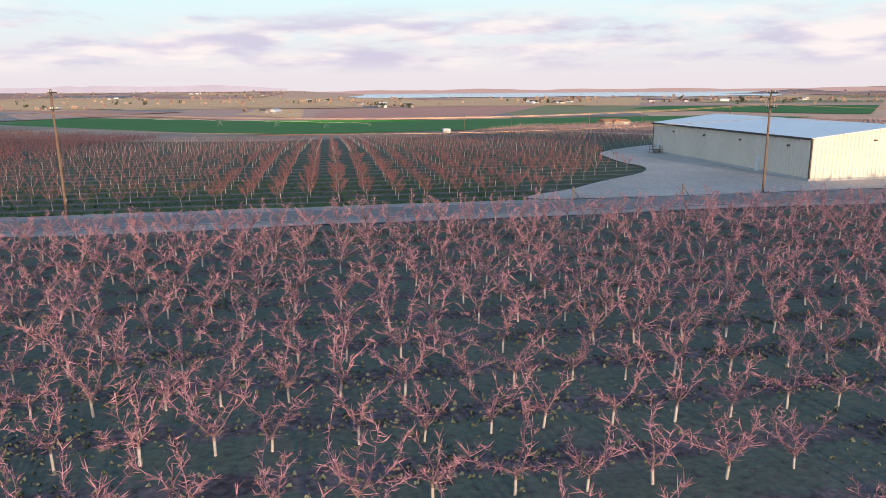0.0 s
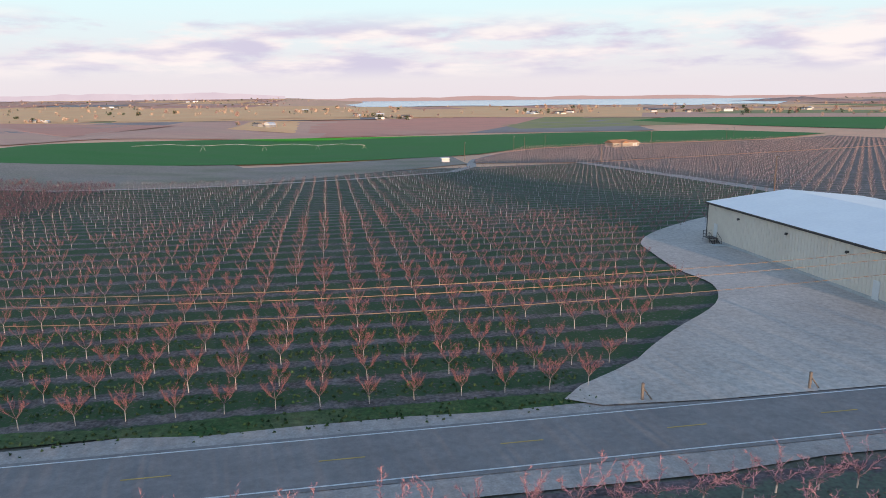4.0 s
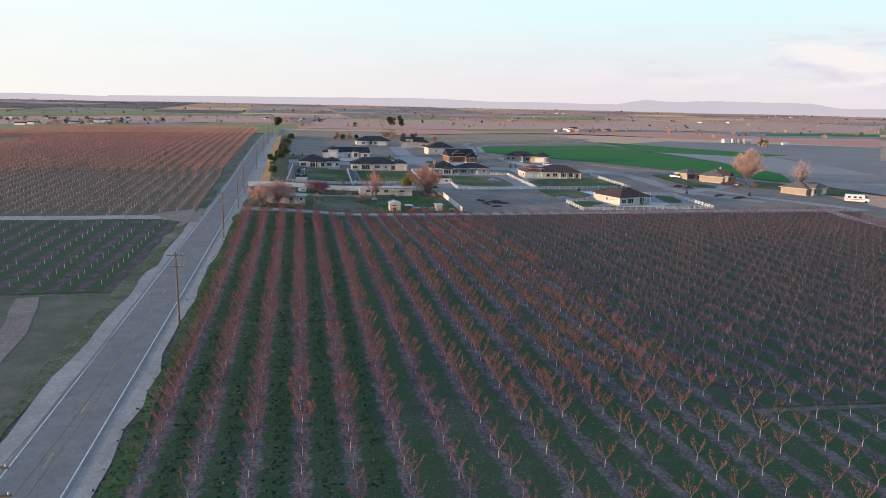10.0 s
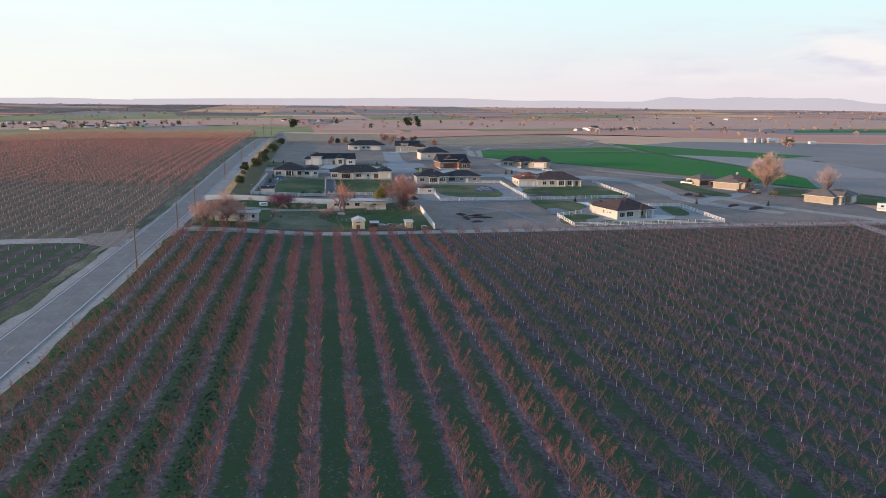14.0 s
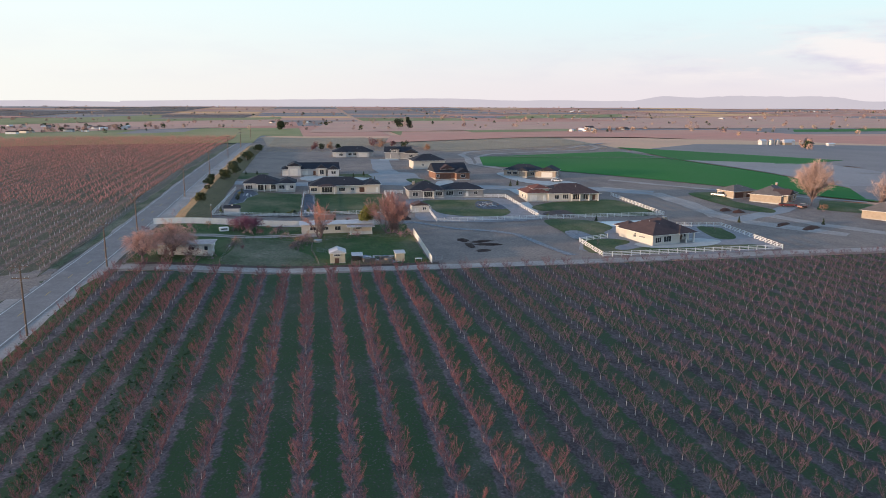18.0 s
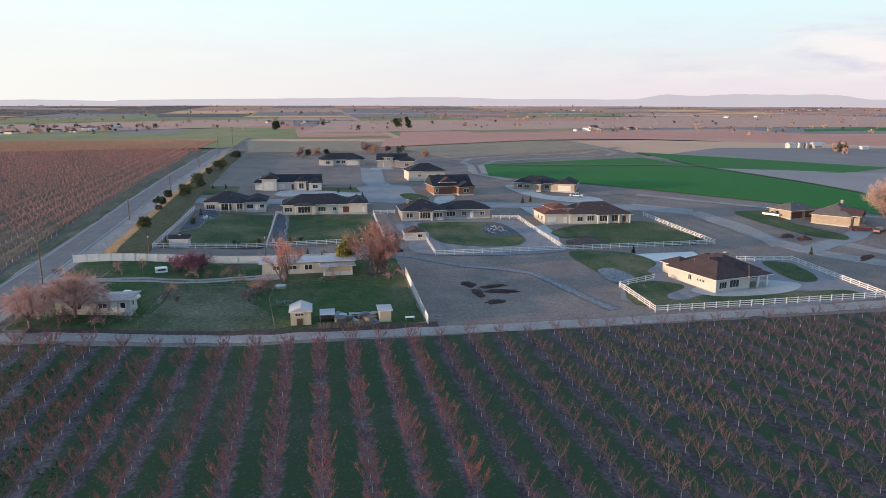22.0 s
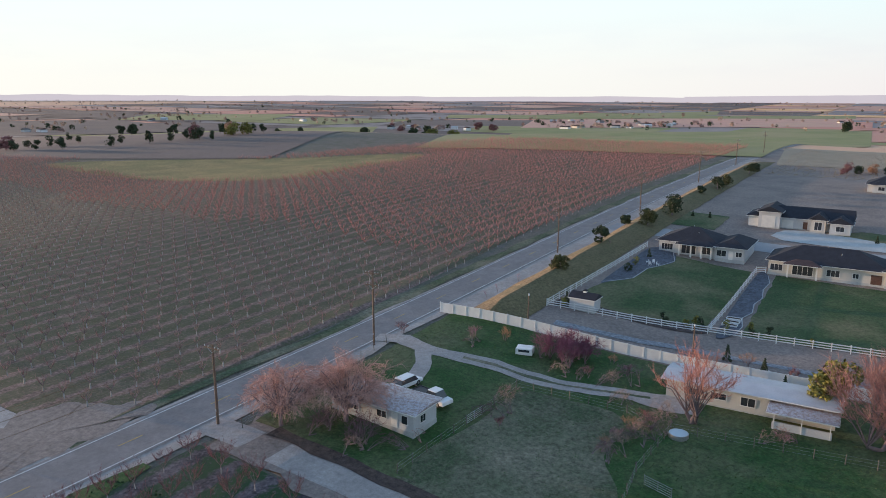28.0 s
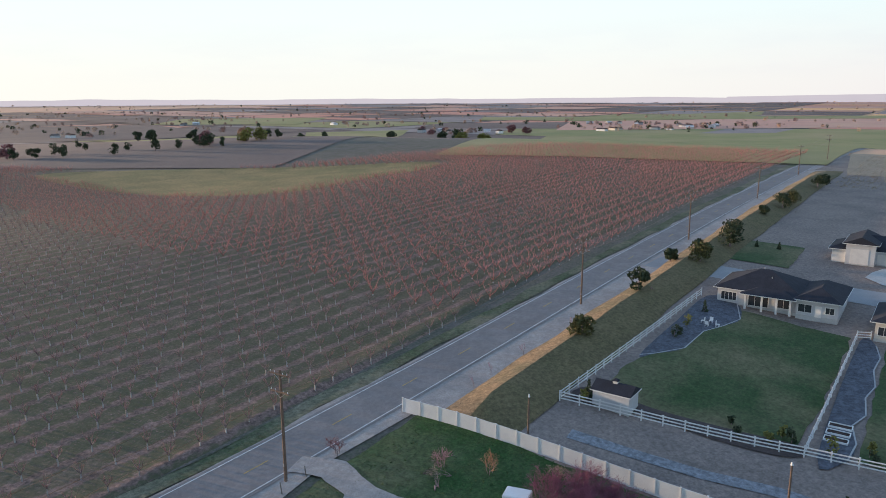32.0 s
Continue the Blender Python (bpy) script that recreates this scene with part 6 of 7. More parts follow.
poly("driveway", [(-326.6, 152.5), (-327.1, 158.1), (-313.0, 159.4), (-305.7, 164.2), (-304.7, 173.5), (-297.7, 175.6), (-295.0, 168.4), (-302.9, 157.4), (-315, 153)], m_concrete, 0.145, "curved pale concrete driveway", "driveway")
poly("driveway", [(-291.9, 147.4), (-290.8, 152.3), (-282.4, 151.4), (-280.5, 148.3)], m_concrete, 0.146, "pale concrete driveway", "driveway", soft=1)
poly("driveway", [(-297.9, 123.7), (-308.5, 126.2), (-310.7, 131.1), (-305.9, 131.5), (-297.4, 126.2)], m_concrete, 0.147, "pale concrete driveway", "driveway")
poly("garden_island", [(-314.2, 115.7), (-315.6, 119.8), (-309.2, 123.5), (-304.1, 122.8), (-303.2, 119.7), (-307.2, 116.6)], m_lawn, 0.150, "planted island with grass and shrubs", "bed")
poly("driveway", [(-321.3, 78.0), (-326.0, 83.1), (-318.9, 101.9), (-312.5, 102.5), (-314.5, 80.2)], m_concrete, 0.144, "pale concrete driveway before the garages", "driveway", soft=2)
poly("lawn", [(-277.0, 206.0), (-279.1, 214.1), (-277.6, 219.0), (-264.2, 214.3), (-256.1, 215.7), (-246.9, 217.4), (-242.6, 213.4), (-248.2, 208.7), (-259.8, 206.5)], m_lush, 0.140, "curved strip of green grass along the drive", "grass")
ribbon("gravel_drive", [(-234, 197), (-240, 208), (-246, 219), (-252, 226)], 5.0, m_street, 0.088, "pale drive to the tan house", "driveway", 2.5, wob=.4)
for tr in ([(-340, 158), (-360, 149.5), (-388, 153.6), (-402, 153.5), (-418, 160), (-432, 189), (-438, 221), (-459, 239), (-485, 262)], [(-346, 156.5), (-359, 153.2), (-388, 158.5), (-405, 168), (-414, 194), (-424, 229), (-441, 240.4), (-463, 243)]):
    ribbon("dirt_track", tr, 3.0, m_gravel, 0.14, "pale dirt track curving round the crop field", wob=.6)
ribbon("dirt_track", [(-389, 162), (-381, 193), (-377, 231), (-372, 252)], 1.6, m_dirt, 0.62, "thin bare strip across the green crop", wob=.4)
ribbon("dirt_track", [(-306, 190), (-297, 201), (-287, 214), (-274, 232), (-258, 258)], 3.0, m_gravel, 0.14, "dirt edge along the crop field", wob=.6)
ribbon("blue_gravel_path", [(-292, 182), (-285, 192), (-274.6, 196.6), (-259.8, 195.5), (-246.6, 194.5), (-238, 192)], 1.4, m_gravel, 0.13, "strip of blue-grey gravel across the dirt", "path", wob=.8)
m_edging = mat("pale_edging", (0.42, 0.42, 0.43), (0.34, 0.34, 0.35), scale=1.0)
BED_A = [(-266.5, 58.6), (-268.2, 60.0), (-272.2, 62.3), (-279.3, 62.6), (-283, 64.2), (-287.0, 65.4), (-293.3, 63.4), (-294.2, 58.9), (-280.5, 58.5)]
poly("rock_bed", BED_A, m_rock, 0.165, "curved bed of blue-grey gravel behind the fence", "bed", 1.5)
ribbon("bed_edging", BED_A[:7], .16, m_edging, 0.19, "pale curved concrete edging of the bed", "edging", 1.0)
BED_B = [(-287.0, 81.8), (-283, 82.6), (-278.7, 82.3), (-274, 82.9), (-270.5, 82.3), (-266, 82.8), (-262.9, 81.9), (-259, 82.7), (-255.2, 82.4)]
poly("rock_bed", BED_B + [(-254.7, 80.0), (-287.5, 79.9)], m_rock, 0.165, "long bed of blue-grey gravel between two lawns", "bed", 1.5)
ribbon("bed_edging", BED_B, .16, m_edging, 0.19, "pale wavy concrete edging of the bed", "edging", 1.0)
m_mulch = MATS["dark_bark_mulch"]
poly("mulch_bed", [(-250.6, 57.2), (-252.4, 64.6), (-252.2, 71.5), (-253.2, 78.2), (-255.9, 78.4), (-255.2, 71.7), (-254.4, 64.8), (-254.6, 57.4)], m_mulch, 0.16, "dark mulch bed along the fence", "bed", 1.5)
poly("patio", [(-210, 156.5), (-205.2, 158), (-204.4, 166), (-206, 174), (-210.5, 178), (-214, 170)], m_concrete, 0.142, "pale concrete patio", "patio")
for q in ([(-304, 66), (-304, 73), (-298, 74), (-298, 67)], [(-268, 143.5), (-268.5, 148), (-257, 147.2), (-246, 144.5)], [(-385, 112), (-385, 120), (-378, 121), (-378, 112)]):
    patch("driveway", q, m_concrete, 0.092, "pale concrete driveway", step=2.5, category="driveway")
ribbon("gravel_drive", [(-196, 238), (-212, 226), (-226, 216), (-240, 210)], 5.0, m_gravel, 0.06, "dusty gravel drive across the bare lots", "driveway", wob=.8)
poly("bare_patch", [(-200.2, 66), (-203, 74), (-201.5, 84), (-199.6, 84), (-199.4, 66)], m_rough, 0.125, "worn pasture along the fence", "dirt", 1.5)
poly("pasture", [(-200.4, 65.2), (-200.8, 81), (-208, 82), (-214, 78.5), (-220, 78.4), (-223.6, 76), (-223.0, 70), (-221.6, 65.8), (-213, 65.4)], m_rough, 0.11, "thin grazed pasture with worn tan patches", "grass", 1.6)
DRIVE = [(-225, 42.6), (-226, 46.2), (-224.7, 51), (-225.1, 56), (-225.8, 60), (-225.5, 64.6), (-226.5, 69.7), (-227.9, 74.4), (-229.2, 78.4)]
ribbon("dirt_drive", DRIVE, 2.7, m_gravel, 0.16, "dusty gravel driveway with two wheel ruts", "driveway", 1.2, wob=.6)
ribbon("drive_crown", DRIVE[3:], .55, m_rough, 0.185, "thin grass crown between the ruts", "grass", 1.0, wob=.5)
ribbon("dirt_drive", [(-224.4, 50.4), (-221, 53), (-217.8, 54.3), (-215, 54.8)], 1.9, m_gravel, 0.165, "dusty gravel spur to the parked cars", "driveway", 1.2, wob=.5)
blob("dirt_drive", [(-227.5, 77), (-230, 77.6), (-231.2, 81), (-229.6, 84), (-227, 82.5)], m_gravel, 0.172, "dusty gravel turning place by the mobile home", "driveway", wob=.6)
patch("dirt_lane", [(-241, 58), (-249, 57.5), (-255, 103), (-241.5, 103)], m_dirt, 0.065, "bare dirt lane behind the white fence", step=4, category="lane", wob=.6)
ribbon("blue_gravel_path", [(-244, 60), (-246.5, 78), (-246, 96), (-241.7, 109.1), (-232.1, 118.2), (-228.9, 126.2), (-224.2, 131.4), (-215.4, 133.4), (-207.4, 135.5), (-200.7, 137.5)], 1.7, m_washed, 0.12, "strip of blue-grey gravel across the dirt", "path", wob=.7)
# berm along the road
ribbon("road_shoulder", [(x, lin(ROAD, x) + 5.9) for x in range(-470, -240, 12)] + [(-239.5, 45.6)], 3.6, m_gravel, 0.06, "pale washed gravel between road and bank", "road shoulder", wob=.9)


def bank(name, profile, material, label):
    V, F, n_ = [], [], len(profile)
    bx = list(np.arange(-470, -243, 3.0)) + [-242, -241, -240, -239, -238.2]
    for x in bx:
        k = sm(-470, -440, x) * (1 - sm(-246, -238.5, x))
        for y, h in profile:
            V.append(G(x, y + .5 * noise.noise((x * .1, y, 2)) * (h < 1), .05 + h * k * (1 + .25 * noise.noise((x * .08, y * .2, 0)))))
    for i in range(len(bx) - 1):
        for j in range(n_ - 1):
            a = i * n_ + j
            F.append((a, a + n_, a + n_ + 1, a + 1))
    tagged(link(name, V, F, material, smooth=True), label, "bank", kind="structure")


# road face of dry turf, redder: the low sun's orange is in its colour
bank("road_bank", ((47.4, .0), (48.4, .5), (49.6, 1.15), (50.8, 1.55)), mat("sun_tinted_turf", (0.30, 0.20, 0.115), (0.20, 0.145, 0.085), scale=.3, fine=16, bump=.06, rough=1.0, stain=(0.16, 0.135, 0.075), stain_scale=.15, stain_amt=.7, grit=.5), "grassy bank of dry tan turf beside the road, tinted by low sun")
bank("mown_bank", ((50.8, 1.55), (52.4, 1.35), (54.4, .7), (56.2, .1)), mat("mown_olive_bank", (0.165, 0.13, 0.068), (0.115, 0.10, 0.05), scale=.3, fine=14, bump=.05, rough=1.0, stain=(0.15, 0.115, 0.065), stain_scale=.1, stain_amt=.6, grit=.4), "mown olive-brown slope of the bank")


def mound(px, py, rx, ry, h, rot, material, label, name="soil_mound", category="mound"):
    V, F, n_, m_ = [], [], 22, 5
    for j in range(m_ + 1):
        r = 1 - j / m_
        for i in range(n_):
            a = 6.283 * i / n_
            w = 1 + .55 * noise.noise((math.cos(a) * 2 + px, math.sin(a) * 2 + py, j * .7))
            V.append((math.cos(a) * r * rx * w, math.sin(a) * r * ry * w, h * (1 - r * r) * (1 + .4 * noise.noise((a, r * 3, px))) - .08))
    for j in range(m_):
        for i in range(n_):
            F.append((j * n_ + i, j * n_ + (i + 1) % n_, (j + 1) * n_ + (i + 1) % n_, (j + 1) * n_ + i))
    o = link(name, V, F, material, smooth=True)
    o.matrix_world = Matrix.Translation(G(px, py, .04)) @ pose(0, 0, 0, 0, 0, rot)
    return tagged(o, label, category)


for x, y, rx, ry, h, r in ((-219, 117.2, 2.4, 1.6, .5, 20), (-213.6, 117.8, 3.6, 1.2, .4, 0), (-217.2, 121.5, 1.2, 3.6, .4, 12), (-213.8, 122.0, 1.3, 4.0, .45, -8), (-208, 119.6, 1.5, 2.2, .4, 10), (-248.1, 202.2, 1.6, 2.6, .9, 20), (-245, 204.6, 1.6, 2.6, .9, 20), (-247, 106.8, 1.8, 2.2, 1.0, 0), (-226.5, 206, 1.3, 4.5, .6, 35), (-221, 210.5, 1.5, 4.5, .8, 30)):
    mound(x, y, rx, ry, h, r, m_pile if y < 200 else mat("red_brown_soil", (.12, .055, .04), (.08, .04, .03), scale=1.0, bump=.05), "low mound of dark spread soil")
for i in range(70):
    a, r = random.uniform(0, 6.28), random.uniform(.3, 4.4)
    mound(-265 + math.cos(a) * r * 1.2, 134.5 + math.sin(a) * r * .85, random.uniform(.25, .6), random.uniform(.2, .5), random.uniform(.2, .45), random.uniform(0, 180), m_concrete if i % 3 else W_BRICK, "rough grey landscaping stone in gravel", "garden_stone", "stone")

# ---------------------------------------------------------------- trees and shrubs


def grow(T, R, p, d, L, r, depth, kids, bend, slot_tip, droop=0.0):
    q = p + d * L
    T.seg(p, q, r, r * .68, 1 if depth > 1 else slot_tip, 5 if depth > 2 else 3)
    if depth == 0:
        return
    for k in range(kids):
        a = Vector((R.gauss(0, 1), R.gauss(0, 1), R.gauss(0, .55))).normalized()
        nd = (d + a * bend + Vector((0, 0, .18 - droop))).normalized()
        grow(T, R, p.lerp(q, R.uniform(.55, 1.0)) if k else q, nd, L * R.uniform(.6, .86), r * R.uniform(.5, .7), depth - 1, kids, bend, slot_tip, droop)


def bare_tree(px, py, h, label, twig_mat, seed, kids=4, depth=4, bend=.62, trunks=1, droop=0.0, r=.16, name="tree", category="tree"):
    R = random.Random(seed)
    T = Twigs()
    for k in range(trunks):
        a = 6.283 * k / trunks + R.uniform(0, 1)
        d = Vector((math.cos(a) * .25 * (trunks > 1), math.sin(a) * .25 * (trunks > 1), 1)).normalized()
        grow(T, R, Vector((math.cos(a) * .2 * (trunks > 1), math.sin(a) * .2 * (trunks > 1), -.2)), d, h * .30, r, depth, kids, bend, 2, droop)
    arr = T.arrays()
    t, c = split_tree(name, arr, [m_whitewash, m_bark, twig_mat])
    e = empty(name, label, category, Matrix.Translation(G(px, py)))
    for nm, me in (("trunk", t), ("crown", c)):
        o = new(nm, me)
        o.parent = e
    return e


def crown_tree(px, py, h, w, label, twig_mat, seed, limbs=26, sub=11, fine=6, fork=.16, droop=0.0, r=.2, stems=1):
    """A full bare crown: curved limbs from a short trunk to an uneven domed outline, split into ever finer twigs."""
    R = random.Random(seed)
    T = Twigs()
    base = [Vector((R.uniform(-.4, .4) * (stems > 1), R.uniform(-.4, .4) * (stems > 1), 0)) for _ in range(stems)]
    tops = [b + Vector((R.uniform(-.4, .4) * stems, R.uniform(-.4, .4) * stems, h * fork * R.uniform(.8, 1.2))) for b in base]
    for b, t in zip(base, tops):
        T.seg(b - Vector((0, 0, .2)), t, r * 1.25, r, 1, 7)
    lobes = [R.uniform(.72, 1.1) for _ in range(9)]
    for i in range(limbs):
        t = tops[i % stems]
        a = 6.283 * i / limbs * 3.7 + R.uniform(-.3, .3)
        el = math.asin(R.uniform(-.12, 1)) if i % 7 else 1.45
        k = lobes[int(a / 6.283 * 9) % 9] * R.uniform(.82, 1.05)
        end = Vector((math.cos(a) * math.cos(el) * w * .5 * k, math.sin(a) * math.cos(el) * w * .5 * k, h * .50 + math.sin(el) * h * .48 * k))
        mid = t.lerp(end, .42) + Vector((R.gauss(0, .05) * w, R.gauss(0, .05) * w, h * .10))
        m2 = mid.lerp(end, .5) + Vector((R.gauss(0, .04) * w, R.gauss(0, .04) * w, h * (.03 + droop * .1)))
        pts = (t, mid, m2, end - Vector((0, 0, droop * h * .15)))
        for q in range(3):
            T.seg(pts[q], pts[q + 1], r * (.42, .26, .14)[q], r * (.26, .14, .05)[q], 1 if q < 2 else 2, 4)
        for j in range(sub):
            u = R.uniform(.55, 2.95)
            s0 = pts[int(u)].lerp(pts[int(u) + 1], u % 1)
            d = ((pts[int(u) + 1] - pts[int(u)]).normalized() + Vector((R.gauss(0, .65), R.gauss(0, .65), R.gauss(.1, .5) - droop))).normalized()
            ln = w * R.uniform(.08, .17)
            s1 = s0 + d * ln
            T.seg(s0, s1, r * .10, r * .05, 2)
            for g_ in range(fine):
                d2 = (d + Vector((R.gauss(0, .6), R.gauss(0, .6), R.gauss(.1, .5) - droop * 1.2))).normalized()
                p0 = s0.lerp(s1, R.uniform(.25, 1))
                T.seg(p0, p0 + d2 * ln * R.uniform(.4, .9), r * .055, 0, 2)
    t, c = split_tree("tree", T.arrays(), [m_whitewash, m_bark, twig_mat])
    e = empty("tree", label, "tree", Matrix.Translation(G(px, py)))
    for nm, me in (("trunk", t), ("crown", c)):
        o = new(nm, me)
        o.parent = e
    return e


def leafy(px, py, w, h, label, material, seed, name="shrub", category="shrub", z0=.15, n_=420, size=.22, cone=0.0, trunk=True, dz=0.0):
    """A crown of many small leaf clumps with an uneven outline."""
    R = random.Random(seed)
    v, f = [], []
    lumps = [(R.uniform(-.5, .5) * w * .6, R.uniform(-.5, .5) * w * .6, R.uniform(.25, .85) * h, R.uniform(.22, .4) * w) for _ in range(7)]
    for i in range(n_):
        if cone:
            z = R.random() ** 1.3
            rr, a = (1 - z) * w * .5 * R.uniform(.5, 1.05), R.uniform(0, 6.28)
            c = Vector((math.cos(a) * rr, math.sin(a) * rr, z0 + z * (h - z0)))
        else:
            lx, ly, lz, lr = R.choice(lumps)
            d = Vector((R.gauss(0, 1), R.gauss(0, 1), R.gauss(0, 1))).normalized() * lr * R.uniform(.6, 1.05)
            c = Vector((lx + d.x, ly + d.y, max(z0, lz + d.z * .8)))
        u = Vector((R.gauss(0, 1), R.gauss(0, 1), R.gauss(0, 1))).normalized()
        t = u.orthogonal().normalized()
        b = u.cross(t)
        s = size * R.uniform(.6, 1.4)
        o = len(v)
        v += [tuple(c - t * s - b * s * .5), tuple(c + t * s - b * s * .6), tuple(c + t * s * .3 + b * s), tuple(c + u * s * .6)]
        f += [(o, o + 1, o + 2), (o, o + 1, o + 3), (o + 1, o + 2, o + 3)]
    e = empty(name, label, category, Matrix.Translation(G(px, py, dz)))
    if trunk:
        link("stem", *tube([(0, 0, -.2), (0, 0, h * .6)], .05 * w, .02 * w, 5), m_bark, e)
    link("crown", v, f, material, e)
    return e


crown_tree(-199.9, 49.9, 7.4, 9.5, "tan weeping bare tree by the road", mat("rosy_tan_twigs", (.60, .36, .30), (.45, .27, .235), island=.3), 301, 42, 16, 9, .2, .45, .22)
crown_tree(-204.4, 54.6, 8.2, 11.5, "wide bare old tree with orange-pink twigs", MATS["rosy_tan_twigs"], 302, 50, 16, 9, .2, .35, .25)
crown_tree(-202.4, 58.4, 3.4, 5.2, "tangled thicket of plum-brown twigs", m_twig_dark, 303, 30, 12, 8, .05, .1, .09, 5)
crown_tree(-201.4, 54.2, 3.2, 4.6, "tangled thicket of plum-brown twigs", m_twig_dark, 304, 28, 12, 8, .05, .1, .09, 5)
crown_tree(-225.6, 83.9, 9.6, 9.0, "tall bare tree with upright orange-pink twigs", mat("orange_twigs", (.58, .28, .215), (.43, .205, .17), island=.3), 305, 30, 13, 8, .12, -.3, .22, 3)
crown_tree(-229.5, 101.3, 10.5, 12.5, "broad bare tree with dense rust-red twigs", mat("rust_twigs", (.44, .23, .20), (.32, .17, .155), island=.3), 306, 72, 17, 9, .06, -.3, .22, 5)
leafy(-234.5, 96.3, 5.2, 7.6, "yellow-green leafy tree behind the fence", m_leaf_yel, 307, "tree", "tree", 1.5, 900, .3)
crown_tree(-253.5, 234.5, 14.5, 14.0, "tall bare cottonwood with pale orange twigs", mat("pale_orange_twigs", (.58, .40, .34), (.45, .32, .28), island=.3), 308, 84, 20, 10, .14, -.12, .24)
crown_tree(-246, 253, 11.5, 10, "tall bare tree with pale orange twigs", MATS["pale_orange_twigs"], 309, 36, 11, 6, .15, -.1, .26)
bare_tree(-243, 230.5, 3.4, "round bare shrub with tan twigs", m_twig_tan, 310, 4, 4, .8, 3, .0, .05, "shrub", "shrub")
for i, (x, y, w) in enumerate(((-232.4, 64.4, 5.4), (-232.4, 67.2, 5.6), (-234.6, 66.2, 5.4), (-234.4, 68.8, 4.6))):
    crown_tree(x, y, 3.9, w, "wide purple bare shrub on grass", mat("purple_twigs", (.27, .10, .15), (.18, .07, .115), island=.35), 311 + i, 46, 14, 9, .06, .05, .10, 4)
for i, (x, y, h) in enumerate(((-231.7, 53.8, 3.2), (-233.6, 57.6, 3.4), (-228.2, 44.6, 3.0), (-234, 74, 2.6), (-220.7, 78.9, 2.8), (-223, 79.6, 2.6), (-218.4, 78.2, 2.2), (-216.5, 77.6, 1.8), (-213.5, 67.4, 1.8), (-226, 92.6, 2.2), (-236, 71.5, 2.0), (-231, 70, 1.8), (-224, 103, 3.0), (-244, 86, 3.4), (-242, 91.5, 3.2))):
    bare_tree(x, y, h, "small bare pink-brown bush", (m_twig_pink, m_twig_tan, m_twig_red)[i % 3], 320 + i, 4, 3, .8, 3, 0, .045, "bush", "bush")
for i, (x, y, w, h) in enumerate(((-265.9, 51.2, 3.0, 3.0), (-287.5, 50.5, 3.2, 4.2), (-324.8, 54.4, 4.6, 5.0), (-329, 53.5, 4.0, 4.6), (-310, 53.1, 3.4, 3.6), (-308.1, 48.6, 2.6, 2.6), (-316, 52, 3.6, 3.4), (-373.4, 54.3, 4.2, 3.8), (-382, 55, 4.0, 3.6), (-415.8, 55.7, 3.8, 3.4), (-422, 56, 3.8, 3.4), (-360, 53, 2.6, 2.4))):
    leafy(x, y, w, h, "dark rounded evergreen on the bank", m_leaf_dark if i % 4 else mat("olive_needles", (.075, .08, .03), (.11, .10, .04), island=.35), 360 + i, "evergreen", "tree", .2, 520, .24, dz=1.0)
for i, (x, y, h) in enumerate(((-245.2, 83.4, 2.4), (-243.4, 88.1, 2.2), (-238.6, 91, 2.4), (-228, 171, 1.9), (-229, 174, 1.9), (-238, 158, 1.6), (-243.8, 176, 1.8), (-231, 196, 1.8), (-225, 217, 1.9), (-297, 150, 2.2), (-299, 153, 2.0), (-287, 60.5, 2.0), (-252.3, 58.3, 2.4), (-320, 97, 1.8), (-325, 101, 1.8), (-330, 58, 1.6), (-330, 62, 1.6), (-312, 104, 1.8), (-310, 102, 1.6), (-300, 104, 2.4))):
    leafy(x, y, h * .55, h, "small dark conical garden conifer", m_leaf_dark, 400 + i, "conifer", "tree", .1, 160, .14, 1.0)
for i, (x, y, h) in enumerate(((-274.9, 60.1, 2.2), (-279.5, 60.3, 2.4), (-254.0, 73.1, 1.6), (-254.8, 75.8, 1.7), (-256.0, 77.6, 2.0), (-255.4, 81.0, 2.4), (-256.0, 84.5, 1.6), (-251.4, 58.3, 2.0), (-276, 60.5, 1.4), (-256.5, 76.6, 1.7), (-256.2, 72, 1.5), (-257, 84, 1.9), (-257.6, 86.5, 1.5), (-262, 112, 2.4), (-256, 108, 2.8), (-245, 146.5, 1.2), (-243.6, 172, 1.3), (-256, 92, 1.4))):
    leafy(x, y, h * .6, h, "small yellowing garden shrub", m_leaf_yel if i % 2 else m_leaf_dark, 430 + i, "garden_shrub", "shrub", .1, 130, .13)
for i, (x, y) in enumerate(((-209.5, 147, ), (-221.5, 149.5), (-236.5, 147.5), (-219, 182), (-251, 46.9), (-258, 47.2), (-270, 47.8), (-247, 47.2), (-289, 52), (-340, 50), (-352, 50))):
    bare_tree(x, y, 2.6, "young bare staked sapling", m_twig_pink, 450 + i, 3, 3, .5, 1, 0, .035, "sapling", "tree")

for i, (x, y, h) in enumerate(((-441.6, 83.4, 4.2), (-447.1, 90.9, 3.8), (-444, 87, 3.0), (-465.9, 115.9, 5.0), (-455.9, 119.7, 5.2), (-452.7, 132.1, 4.0), (-458, 126, 3.4), (-431.5, 141.3, 3.6), (-449, 96, 3.0))):
    leafy(x, y, h * 1.1, h, "bare rounded bush on the dry crest", (m_twig_red, m_twig_tan, m_leaf_dark)[i % 3], 470 + i, "bush", "bush", .2, 260, .3)

